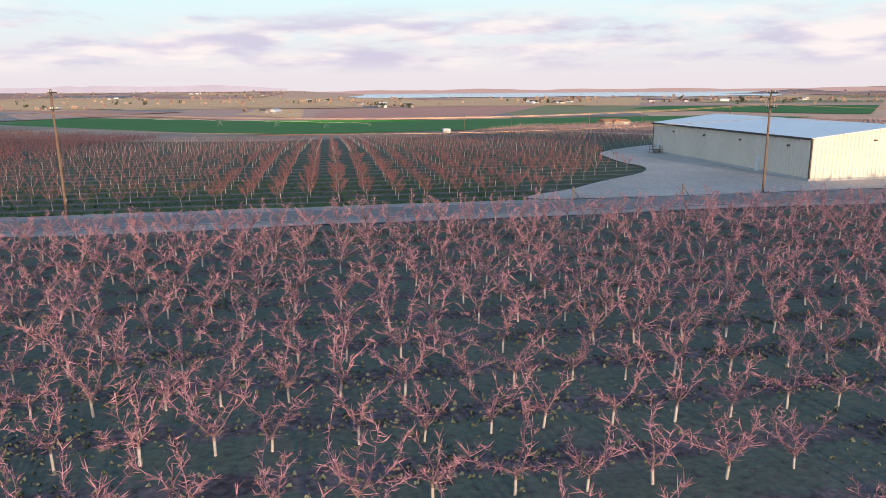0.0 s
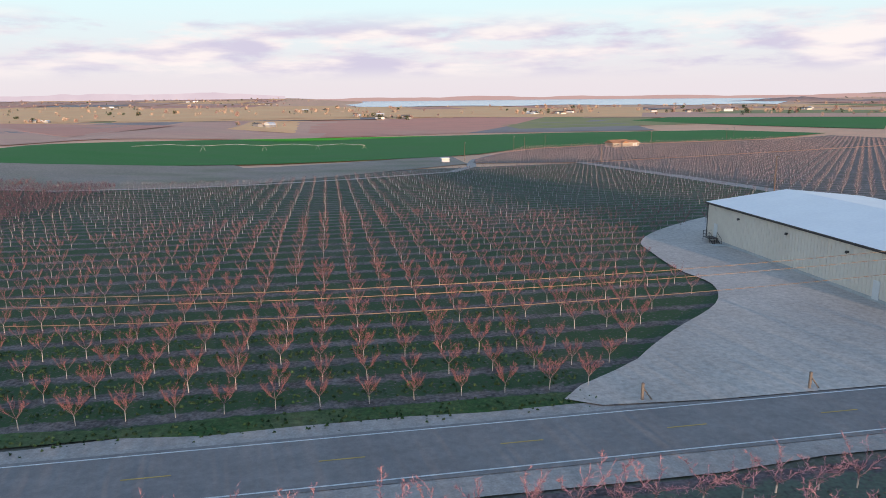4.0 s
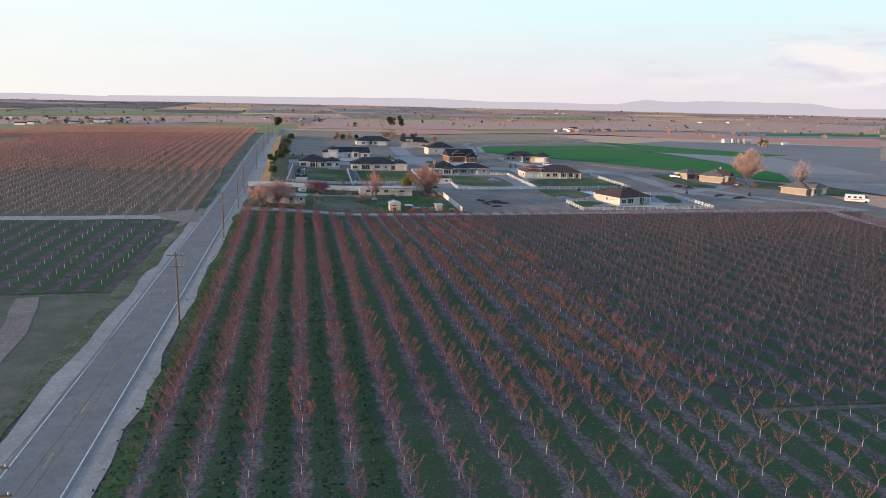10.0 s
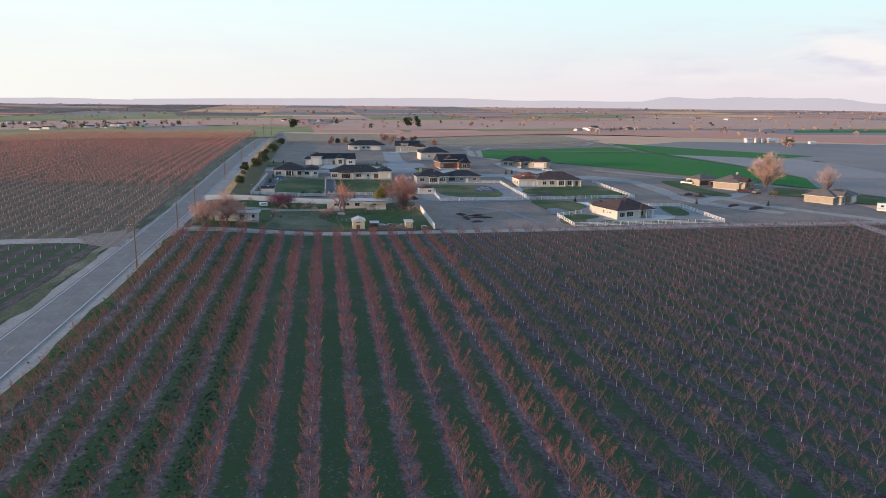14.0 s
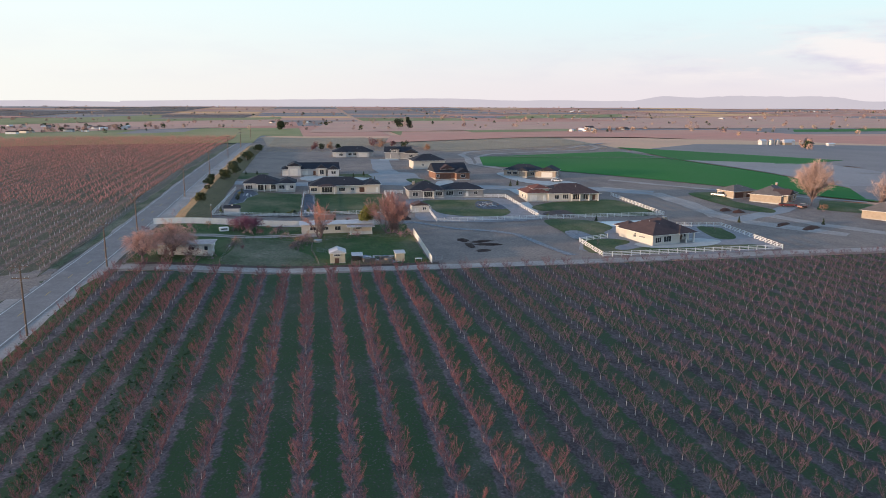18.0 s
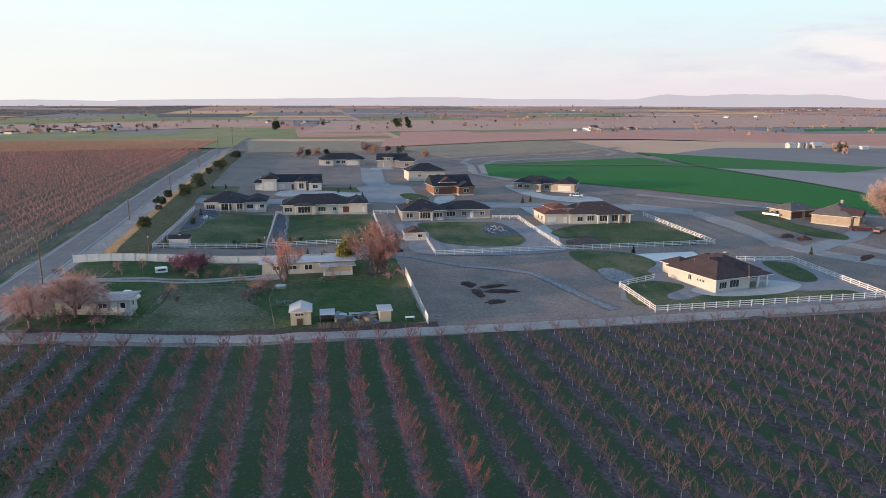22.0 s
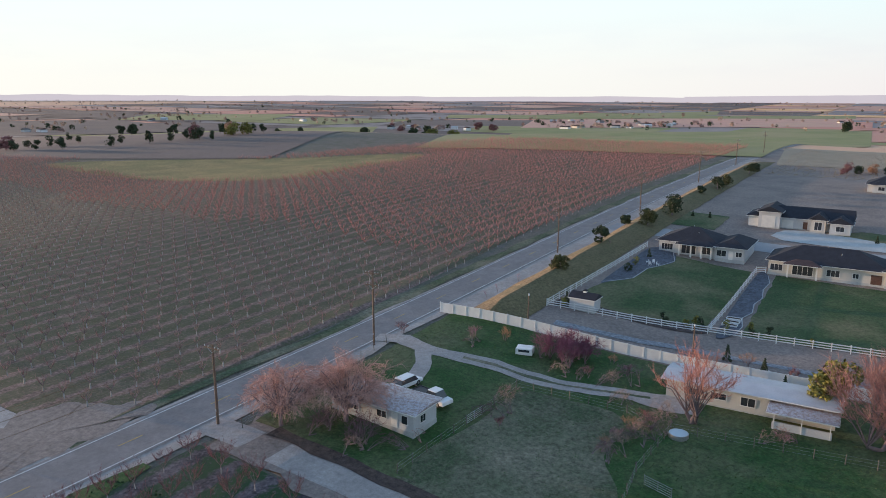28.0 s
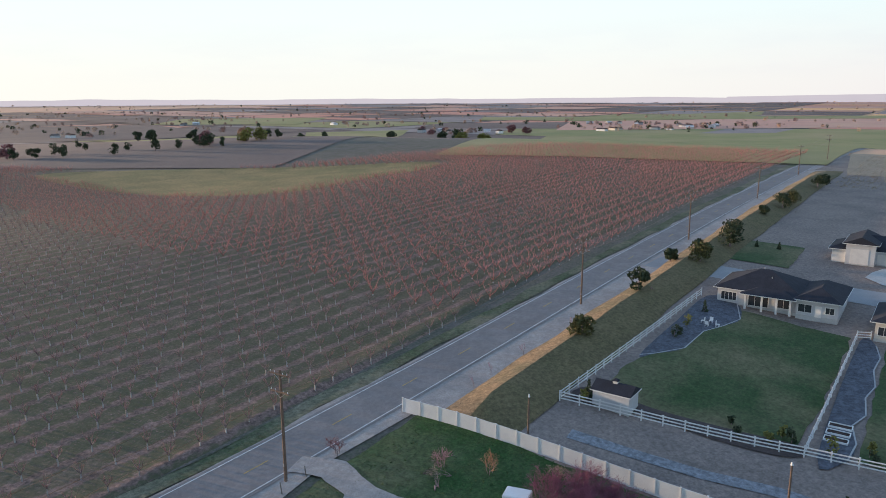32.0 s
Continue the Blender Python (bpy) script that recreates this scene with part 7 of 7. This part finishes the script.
# thickets of dry brush along the drive and fences
for i, (x, y, h) in enumerate(((-216.9, 66.1, 1.7), (-219.0, 65.7, 1.9), (-230.1, 70.3, 1.5), (-229.4, 67.0, 1.3), (-230.4, 73.6, 1.8), (-232.2, 74.8, 2.2), (-226.6, 76.1, 1.6), (-219.6, 79.9, 2.0), (-218.2, 79.3, 1.8), (-225.1, 81.1, 2.1), (-223.4, 81.0, 2.0), (-221.4, 80.6, 1.9), (-216.6, 79.0, 1.7), (-225.2, 92.1, 2.0), (-214.8, 65.4, 1.4), (-230.2, 54.1, 1.0), (-206.5, 61.5, 1.2), (-203.2, 61.0, 1.6), (-200.8, 58.6, 1.5), (-201.4, 47.6, 1.3), (-206, 48.2, 1.1), (-228.4, 104.4, 2.4), (-226.2, 105, 1.8), (-214.8, 78.6, 1.4), (-236.4, 62.6, 1.4))):
    crown_tree(x, y, h * 1.15, h * 1.7, "low tangle of dry grey-tan brush", (mat("dry_brush", (.44, .32, .25), (.31, .23, .19), island=.4), mat("rosy_brush", (.46, .29, .25), (.33, .21, .19), island=.4), m_twig_dark)[i % 3], 520 + i, 16, 9, 7, .06, .1, .07, 5)
tufts("grass_tufts", 14000, lambda R: (R.uniform(-239, -200), R.uniform(47.5, 106)), mat("yard_grass_blades", (0.05, 0.115, 0.035), (0.12, 0.15, 0.06), scale=.3, island=.3), "uneven tufts of yard grass", random.Random(33), (.05, .14))
tufts("grass_tufts", 7000, lambda R: (R.uniform(-440, -240), 48.3 + abs(R.gauss(0, 2.6))), mat("dry_grass_blades", (0.26, 0.20, 0.125), (0.16, 0.14, 0.08), scale=.3, island=.4), "dry tan grass on the bank", random.Random(34), (.1, .26))
tufts("grass_tufts", 12000, lambda R: (R.uniform(-545, -425), R.uniform(58, 245)), mat("crest_grass_blades", (0.40, 0.31, 0.225), (0.31, 0.25, 0.185), scale=.3, island=.2), "dry tan grass on the crest", random.Random(35), (.12, .3))

# ---------------------------------------------------------------- vehicles and yard things
m_tyre = mat("black_rubber", (.02, .02, .02), (.03, .03, .03), rough=.9)


def car(px, py, rot, paint, label, pickup=False, name="car"):
    e = empty(name, label, "pickup" if pickup else "car", Matrix.Translation(G(px, py, .17)) @ pose(0, 0, 0, 0, 0, rot))
    L, W = (5.4, 1.9) if pickup else (4.6, 1.8)
    x0, x1, w = -L / 2, L / 2, W / 2
    zs = .95 if pickup else .85
    prof = [(x0, .35), (x0, zs), (x1 - .1, zs - .1), (x1, .6), (x1, .35)]
    v = [(x, s * w * (1 if z < .7 else .96), z) for s in (-1, 1) for x, z in prof]
    f = [(0, 1, 2, 3, 4), (9, 8, 7, 6, 5)] + [(i, i + 5, (i + 1) % 5 + 5, (i + 1) % 5) for i in range(5)]
    link("body", v, f, paint, e)
    c0, c1 = (-.3, 1.3) if pickup else (-1.7, 1.0)
    zt_ = zs + (.75 if pickup else .55)
    cv = [(c0, -w * .92, zs - .06), (c1 + .5, -w * .92, zs - .1), (c1, -w * .75, zt_), (c0 + .35, -w * .75, zt_), (c0, w * .92, zs - .06), (c1 + .5, w * .92, zs - .1), (c1, w * .75, zt_), (c0 + .35, w * .75, zt_)]
    cab = link("cabin", cv, [(0, 1, 2, 3), (7, 6, 5, 4), (1, 5, 6, 2), (0, 3, 7, 4), (3, 2, 6, 7)], m_glass, e, "dark glazed cabin")
    link("cabin_roof", *box(c0 + .33, c1 + .02, -w * .76, w * .76, zt_ - .03, zt_ + .05, .03), paint, cab)
    if pickup:
        link("bed", *join(box(x0 + .1, c0 - .1, -w + .12, w - .12, zs - .02, zs + .01), box(x0, c0, -w, -w + .1, zs - .05, zs + .1), box(x0, c0, w - .1, w, zs - .05, zs + .1), box(x0, x0 + .1, -w, w, zs - .05, zs + .1)), m_darktrim, e, "dark open bed")
    for x in (x0 + .9, x1 - .9):
        for s in (-1, 1):
            t = link("wheel", *tube([(x, s * (w - .2), .33), (x, s * (w + .01), .33)], .34, .34, 12), m_tyre, e)
            link("rim", *tube([(x, s * (w - .0), .33), (x, s * (w + .025), .33)], .2, .18, 8), m_metal, t)
    for s in (-1, 1):
        link("headlight", *box(x1 - .06, x1 + .015, s * w * .7 - .16, s * w * .7 + .16, .58, .74), m_trim, e)
        link("tail_light", *box(x0 - .015, x0 + .05, s * w * .8 - .12, s * w * .8 + .12, .6, .8), W_BRICK, e)
    return e


P_WHITE = mat("white_car_paint", (.75, .75, .76), (.70, .70, .71), rough=.25, spec=.6)
P_RED = mat("red_car_paint", (.17, .022, .022), (.13, .02, .02), rough=.3, spec=.6)
car(-214.3, 55.0, 174, P_WHITE, "white sedan parked on the grass")
car(-213.2, 59.2, 80, P_WHITE, "white pickup with open bed parked on the grass", True, "pickup")
car(-249.1, 228.4, 120, P_RED, "red car parked on the drive")
car(-251.8, 225.2, 75, P_RED, "dark red tractor-like pickup on the drive", True, "pickup")
car(-271.9, 214.2, 30, P_WHITE, "white pickup by the garage", True, "pickup")
car(-304.1, 169.2, 70, P_WHITE, "white car parked on a concrete drive")
# motor home by the tan house
rv = empty("motor_home", "white motor home parked beside a house", "motor home", Matrix.Translation(G(-211.5, 249)) @ pose(0, 0, 0, 0, 0, 60))
link("body", *join(box(-4, 2.6, -1.2, 1.2, .5, 3.1, .12), box(2.6, 4.2, -1.1, 1.1, .5, 1.7, .15)), P_WHITE, rv)
link("stripe", *join(box(-3.9, 2.5, -1.215, -1.19, 1.2, 1.4), box(-3.9, 2.5, 1.19, 1.215, 1.2, 1.4)), m_grey, rv, "grey stripe")
for x in (-2.6, 3.2):
    for s in (-1, 1):
        link("wheel", *tube([(x, s * .9, .45), (x, s * 1.18, .45)], .45, .45, 12), m_tyre, rv)
for y in (-1.21, 1.21):
    for x in (-2.8, -.8, 1.0):
        link("window", *box(x - .5, x + .5, y - .01, y + .01, 1.8, 2.5), m_glass, rv)

# white camper shell in the yard, stock tank, gate, blue tarp pool
cs = empty("camper_shell", "white slide-in camper shell on the grass", "camper", Matrix.Translation(G(-231.6, 61.4)) @ pose(0, 0, 0, 0, 0, 15) @ Matrix.Diagonal((.8, .8, .85, 1)))
link("shell", *box(-1.1, 1.1, -1.5, 1.5, .1, 1.25, .12), P_WHITE, cs)
link("window", *box(1.09, 1.12, -1.0, 1.0, .6, 1.0), m_glass, cs)
tank = empty("stock_tank", "round galvanised steel stock tank", "tank", Matrix.Translation(G(-221.8, 83.5)))
link("tank_wall", *tube([(0, 0, 0), (0, 0, .6)], 1.1, 1.1, 20), m_metal, tank)
link("tank_water", *tube([(0, 0, .585), (0, 0, .606)], 1.02, 1.02, 20), m_water, tank)
pool = empty("garden_pool", "small blue rectangular pool behind the mobile home", "pool", Matrix.Translation(G(-238.6, 89.4)))
link("pool_wall", *box(-.9, .9, -2.3, 2.3, 0, .55), m_white, pool)
link("pool_water", *box(-.8, .8, -2.2, 2.2, .5, .57), mat("blue_pool_water", (.05, .25, .48), (.06, .3, .52), rough=.15), pool)


def gate(px, py, rot, n_=5):
    e = empty("farm_gate", "tubular steel farm gate", "gate", Matrix.Translation(G(px, py)) @ pose(0, 0, 0, 0, 0, rot))
    for k in range(n_):
        link("gate_bar", *tube([(-1.6, 0, .2 + k * .24), (1.6, 0, .2 + k * .24)], .025, .025, 6), m_metal, e)
    for x in (-1.6, 0, 1.6):
        link("gate_upright", *tube([(x, 0, .1), (x, 0, 1.25)], .03, .03, 6), m_metal, e)


gate(-210.8, 84.6, 70)
gate(-212.9, 64.8, 176)
gate(-200.3, 107.6, 90, 4)
# scrap corner: low lean-tos, sheets and lumber
lean = empty("lean_to", "low open lean-to with pale tin roof", "shed", Matrix.Translation(G(-201.8, 91.4)))
link("roof_sheet", [(-1.5, -1.3, 1.9), (1.5, -1.3, 1.7), (1.5, 1.3, 1.7), (-1.5, 1.3, 1.9), (-1.5, -1.3, 1.96), (1.5, -1.3, 1.76), (1.5, 1.3, 1.76), (-1.5, 1.3, 1.96)], [(3, 2, 1, 0), (4, 5, 6, 7), (0, 1, 5, 4), (1, 2, 6, 5), (2, 3, 7, 6), (3, 0, 4, 7)], MATS["pale_tin_roof"], lean)
for x in (-1.4, 1.4):
    for y in (-1.2, 1.2):
        link("lean_to_post", *box(x - .05, x + .05, y - .05, y + .05, -.2, 1.85 if x < 0 else 1.68), m_fencewood, lean)
link("back_wall", *box(-1.45, -1.35, -1.2, 1.2, 0, 1.7), m_fencewood, lean)
m_bluetin = mat("blue_grey_tin", (.16, .22, .30), (.12, .16, .22), scale=1.5, rough=.5)
R9 = random.Random(77)
for i in range(26):
    x, y = -200.6 - R9.uniform(0, 3.2), 92.8 + R9.uniform(0, 5.6)
    w, d, h = R9.uniform(.3, 1.3), R9.uniform(.2, .9), R9.uniform(.15, .9)
    o = link("scrap_crate" if i % 2 else "scrap_sheet", *(box(-w, w, -d, d, -.05, h, .04) if i % 2 else box(-w * 1.4, w * 1.4, -d, d, h, h + .05)), (m_bluetin, m_fencewood, MATS["rusty_corrugated"], MATS["pale_tin_roof"])[i % 4])
    o.matrix_world = Matrix.Translation(G(x, y, .05)) @ pose(0, 0, 0, R9.uniform(-9, 9) * (i % 2 == 0), R9.uniform(-12, 12) * (i % 2 == 0), R9.uniform(0, 180))
    if i % 2 == 0:
        link("prop", *box(-.06, .06, -.06, .06, -.1, h + .01), m_fencewood, o)
    tagged(o, "weathered scrap of tin and lumber in the yard", "scrap", "scrap corner")
tb = empty("table", "small white table in the yard corner", "table", Matrix.Translation(G(-200.4, 104)))
link("table_top", *box(-.4, .4, -.8, .8, .7, .76), P_WHITE, tb)
for x in (-.3, .3):
    for y in (-.7, .7):
        link("table_leg", *box(x - .03, x + .03, y - .03, y + .03, 0, .7), m_metal, tb)
# garden boxes, patio set
for k in range(3):
    gb = empty("garden_box", "white raised garden box in gravel bed", "garden box", Matrix.Translation(G(-262 + k * 1.6, 81.0)))
    link("box_frame", *join(box(-.6, .6, -1.2, -1.1, 0, .35), box(-.6, .6, 1.1, 1.2, 0, .35), box(-.6, -.5, -1.1, 1.1, 0, .35), box(.5, .6, -1.1, 1.1, 0, .35)), P_WHITE, gb)
    link("box_soil", *box(-.5, .5, -1.1, 1.1, 0, .26), m_pile, gb)
for k, (x, y) in enumerate(((-283, 62.5), (-282.2, 63.6), (-281.4, 62.4), (-282.4, 61.6))):
    ch = empty("garden_chair", "white plastic garden chair", "chair", Matrix.Translation(G(x, y, .09)) @ pose(0, 0, 0, 0, 0, k * 90))
    link("seat", *box(-.26, .26, -.26, .26, .4, .45), P_WHITE, ch)
    link("backrest", *box(-.27, -.22, -.26, .26, .45, .95), P_WHITE, ch)
    for a in (-.22, .22):
        for b in (-.22, .22):
            link("leg", *box(a - .025, a + .025, b - .025, b + .025, 0, .4), P_WHITE, ch)
# crop irrigation line on wheels
iv = empty("irrigation_pivot", "long pale irrigation line on wheeled towers over the crop", "irrigation line", Matrix.Translation(G(-105, 395)))
bx_, by_ = G(-105, 395), G(20, 500)
dv = by_ - bx_
for k in range(4):
    a, b = dv * (k / 4), dv * ((k + 1) / 4)
    link("pipe_span", *tube([a + Vector((0, 0, 3.2)), a.lerp(b, .5) + Vector((0, 0, 4.2)), b + Vector((0, 0, 3.2))], .07, .07, 5), m_trim, iv)
    link("tower", *join(tube([b + Vector((0, 0, 3.2)), b + Vector((1.6, 0, 0))], .07, .07, 4), tube([b + Vector((0, 0, 3.2)), b + Vector((-1.6, 0, 0))], .07, .07, 4)), m_metal, iv)

# ---------------------------------------------------------------- lake, far hills, far farms and woods
lv = []
for k in range(25):
    a = radians(-37 + 36.5 * k / 24)
    for r in (2250 + 250 * noise.noise((k * .35, 0, 0)) + 500 * (k > 21) * (k - 21), 3300, 4100, 4780):
        lv.append((-100 * K + math.sin(-a) * r * K, 100 * K + math.cos(a) * r * K, -16.6 * K))
lf = [(i * 4 + j, i * 4 + j + 1, i * 4 + j + 5, i * 4 + j + 4) for i in range(24) for j in range(3)]
tagged(link("lake", lv, lf, m_water), "wide calm lake under the evening sky", "lake", kind="structure")


def ridge(name, yaw0, yaw1, r, z0, h0, h1, rough_, material, label, seed, steps=150):
    V, F = [], []
    for i in range(steps + 1):
        k = i / steps
        a = radians(yaw0 + (yaw1 - yaw0) * k)
        edge = min(1, k * 6, (1 - k) * 6)
        h = h0 + (h1 - h0) * max(0, .5 + rough_ * (noise.noise((k * 5, seed, 0)) + .45 * noise.noise((k * 14, seed, 3)) + .25 * noise.noise((k * 40, seed, 7)))) * edge
        x, y = -math.sin(a), math.cos(a)
        for rr, z in ((r - 60, z0), (r, h), (r + 50, z0)):
            V.append((-100 + x * rr, 100 + y * rr, z))
    for i in range(steps):
        for j in range(2):
            a = i * 3 + j
            F.append((a, a + 3, a + 4, a + 1))
    return tagged(link(name, V, F, material, smooth=True), label, "hills", kind="structure")


ridge("far_hills", -50, 4, 4850, -40, -8, 12, .7, m_haze_shore, "low hills beyond the lake, rosy with haze", 3)
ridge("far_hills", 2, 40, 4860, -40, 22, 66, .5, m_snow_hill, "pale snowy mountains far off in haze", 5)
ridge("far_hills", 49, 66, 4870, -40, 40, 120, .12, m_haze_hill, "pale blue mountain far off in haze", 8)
ridge("far_hills", 30, 104, 4880, -40, 40, 70, .5, m_haze_hill, "long low hills at the horizon, blue with haze", 11)
ridge("far_hills", 96, 175, 4890, -40, 24, 52, .5, m_haze_hill, "long low hills at the horizon, blue with haze", 12)
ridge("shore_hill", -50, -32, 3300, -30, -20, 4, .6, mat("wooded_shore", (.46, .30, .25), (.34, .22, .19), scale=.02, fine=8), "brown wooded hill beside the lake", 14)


def clump(seed, w, h, n_=42):
    R = random.Random(seed)
    v, f = [], []
    for i in range(n_):
        a, rr = R.uniform(0, 6.28), math.sqrt(R.random()) * w * .5
        c = Vector((math.cos(a) * rr, math.sin(a) * rr, h * (.12 + .8 * R.random() * (1 - (rr / w) ** 2))))
        u = Vector((R.gauss(0, 1), R.gauss(0, 1), R.gauss(0, .6))).normalized()
        t = u.orthogonal().normalized()
        b = u.cross(t)
        s = w * .16 * R.uniform(.6, 1.3)
        o = len(v)
        v += [tuple(c - t * s - b * s * .6), tuple(c + t * s - b * s * .6), tuple(c + b * s)]
        f.append((o, o + 1, o + 2))
    return np.array(v, dtype=np.float32), np.array(f, dtype=np.int32), np.zeros(n_, dtype=np.int32)


SPOTS = [(64, 1323), (114, 1211), (386, 1325), (439, 1361), (-469, 1262), (-717, 2600), (-102, 1032), (666, 1330), (793, 1369), (942, 1354), (-924, 3830), (-570, 3640), (-225, 2907), (-29, 1933), (-1325, -361), (-1366, -315), (-1442, -263), (-1836, 46), (-1281, 558), (-1374, 629), (-466, 394), (-2250, 1454), (-3244, 1207), (-4201, 2194), (-2925, 2190), (-746, -955), (-1110, -571), (-1100, -516), (-1521, -515), (-1590, -400), (-1543, -307), (-1304, -940), (-1118, -1252)]
R3 = random.Random(9)
woods = {0: [], 1: [], 2: []}
for i, (x, y) in enumerate(SPOTS):
    r = math.hypot(x + 100, y - 100)
    for k in range(9 if r > 900 else 4):
        s = .035 * r * .6
        woods[R3.choice((0, 1, 2, 2))].append((x + R3.gauss(0, s), y + R3.gauss(0, s)))
for i in range(850):
    yaw, r = radians(R3.uniform(-46, 175)), R3.uniform(1300, 4500) ** 1.0
    if -38 < math.degrees(yaw) < 0 and r > 2200:
        continue
    n_ = R3.randrange(1, 6)
    for k in range(n_):
        woods[R3.choice((0, 1, 1, 1, 2, 2))].append((-100 - math.sin(yaw) * r + R3.gauss(0, 60), 100 + math.cos(yaw) * r + R3.gauss(0, 60)))
CL = [clump(700 + i, R3.uniform(6, 12), R3.uniform(6, 11)) for i in range(6)]
for k, (mm, words) in enumerate(((m_leaf_dark, "dark evergreen clumps scattered over the far plain"), (mat("far_tan_wood", (.50, .36, .27), (.40, .28, .22), island=.3), "bare tan trees scattered over the far plain"), (mat("far_brown_wood", (.36, .23, .20), (.28, .19, .17), island=.3), "bare brown trees scattered over the far plain"))):
    grove("far_woods", woods[k], CL, [mm], words, R3, (.4, 1.05))
# trees that stand out
for i, (x, y, h, w) in enumerate(((-1450, 243, 30, 16), (-1452, 262, 27, 14), (-1420, 20, 17, 18), (-860, -395, 13, 12), (-800, -420, 12, 11), (-720, -440, 11, 9), (-700, -455, 10, 9), (-640, -470, 12, 10), (-590, -480, 11, 10), (-560, -500, 12, 10), (-530, -470, 9, 8), (-900, -400, 14, 16))):
    leafy(x, y, w, h, "tall dark evergreen on the far plain", m_leaf_dark, 800 + i, "evergreen", "tree", 1, 420, w * .09)
R4 = random.Random(14)
for i, (x, y) in enumerate(((-391, -355), (-383, -311), (-396, -327), (-421, -360), (-440, -392), (-410, -296), (-427, -314), (-430, -297), (-447, -291), (-464, -296), (-461, -281), (-466, -275), (-518, -287), (-366, -331), (-400, -345), (-376, -322), (-456, -288), (-485, -330), (-505, -345), (-520, -300))):
    h = R4.uniform(6.5, 9.5)
    leafy(x + R4.uniform(-4, 4), y + R4.uniform(-4, 4), h * R4.uniform(.55, .8), h, "dark evergreen on the low plain", m_leaf_dark, 860 + i, "evergreen", "tree", .6, 260, h * .06)
for i, (x, y, mm) in enumerate(((-495, -290, m_leaf_yel), (-506, -288, m_leaf_yel), (-500, -297, m_twig_tan), (-1126, -622, m_twig_red), (-1112, -567, m_twig_red), (-1041, -543, m_twig_red), (-470, -300, m_twig_red), (-372, -345, m_twig_red))):
    leafy(x, y, 11, 9, "bare rounded tree by a far farm", mm, 890 + i, "tree", "tree", 1, 300, .8)
for i, (x, y, h) in enumerate(((-870, -375, 12), (-880, -350, 10), (-1150, -470, 13), (-1140, -440, 11))):
    leafy(x, y, 15, h, "yellow willow by a far farm", m_leaf_yel if i < 2 else m_twig_red, 830 + i, "willow", "tree", 1, 420, 1.2)


def farm(px, py, rot, w, d, h, wall_m, roof_m, label):
    e = empty("farm_building", label, "building", Matrix.Translation(G(px, py)) @ pose(0, 0, 0, 0, 0, rot), "far farms")
    link("wall", *box(-w / 2, w / 2, -d / 2, d / 2, -2, h), wall_m, e)
    link("gable", [(x, y, z) for x in (-w / 2 + .02, w / 2 - .02) for y, z in ((-d / 2, h), (d / 2, h), (0, h + d * .22))], [(0, 1, 2), (3, 5, 4), (0, 3, 4, 1), (1, 4, 5, 2), (2, 5, 3, 0)], wall_m, e)
    link("roof", *hip_roof(-w / 2, w / 2, -d / 2, d / 2, h, .44, .4, "gx"), roof_m, e)


for i, (x, y) in enumerate(SPOTS):
    r = math.hypot(x + 100, y - 100)
    for k in range(3 if r > 900 else 2):
        s = .02 * r
        if (x, y) == (-466, 394):
            continue
        farm(x + R3.gauss(0, s), y + R3.gauss(0, s), R3.uniform(0, 180), R3.uniform(9, 20), R3.uniform(7, 11), R3.uniform(3, 5), (W_PALE, P_WHITE, W_CREAM, W_GREY)[R3.randrange(4)], (MATS["pale_tin_roof"], R_GREY, R_BROWN, m_white)[R3.randrange(4)], "pale farm building among trees far off")
for y in (382.5, 387.2):
    s = empty("grain_silo", "round steel grain silo at a far farm", "silo", Matrix.Translation(G(-493, y)), "silos")
    link("silo_wall", *tube([(0, 0, -1), (0, 0, 3.6)], 1.9, 1.9, 18), m_metal, s)
    link("silo_cap", *tube([(0, 0, 3.6), (0, 0, 4.6)], 2.0, .3, 18), m_metal, s)
for x, y, w, d, h, wm, rm, words in ((-494, 376.8, 4.5, 4, 2.6, W_PALE, MATS["pale_tin_roof"], "pale tin shed beside the silos"), (-492, 393, 5, 6, 2.0, W_STONE, MATS["pale_tin_roof"], "low tan shed beside the silos"), (-504, 403, 5, 8, 2.3, W_PALE, MATS["pale_tin_roof"], "low pale metal shed behind the silos"), (-489, 424, 2.5, 5, 1.6, W_PALE, m_white, "low white trailer in the far farmyard")):
    farm(x, y, 92, d, w, h, wm, rm, words)
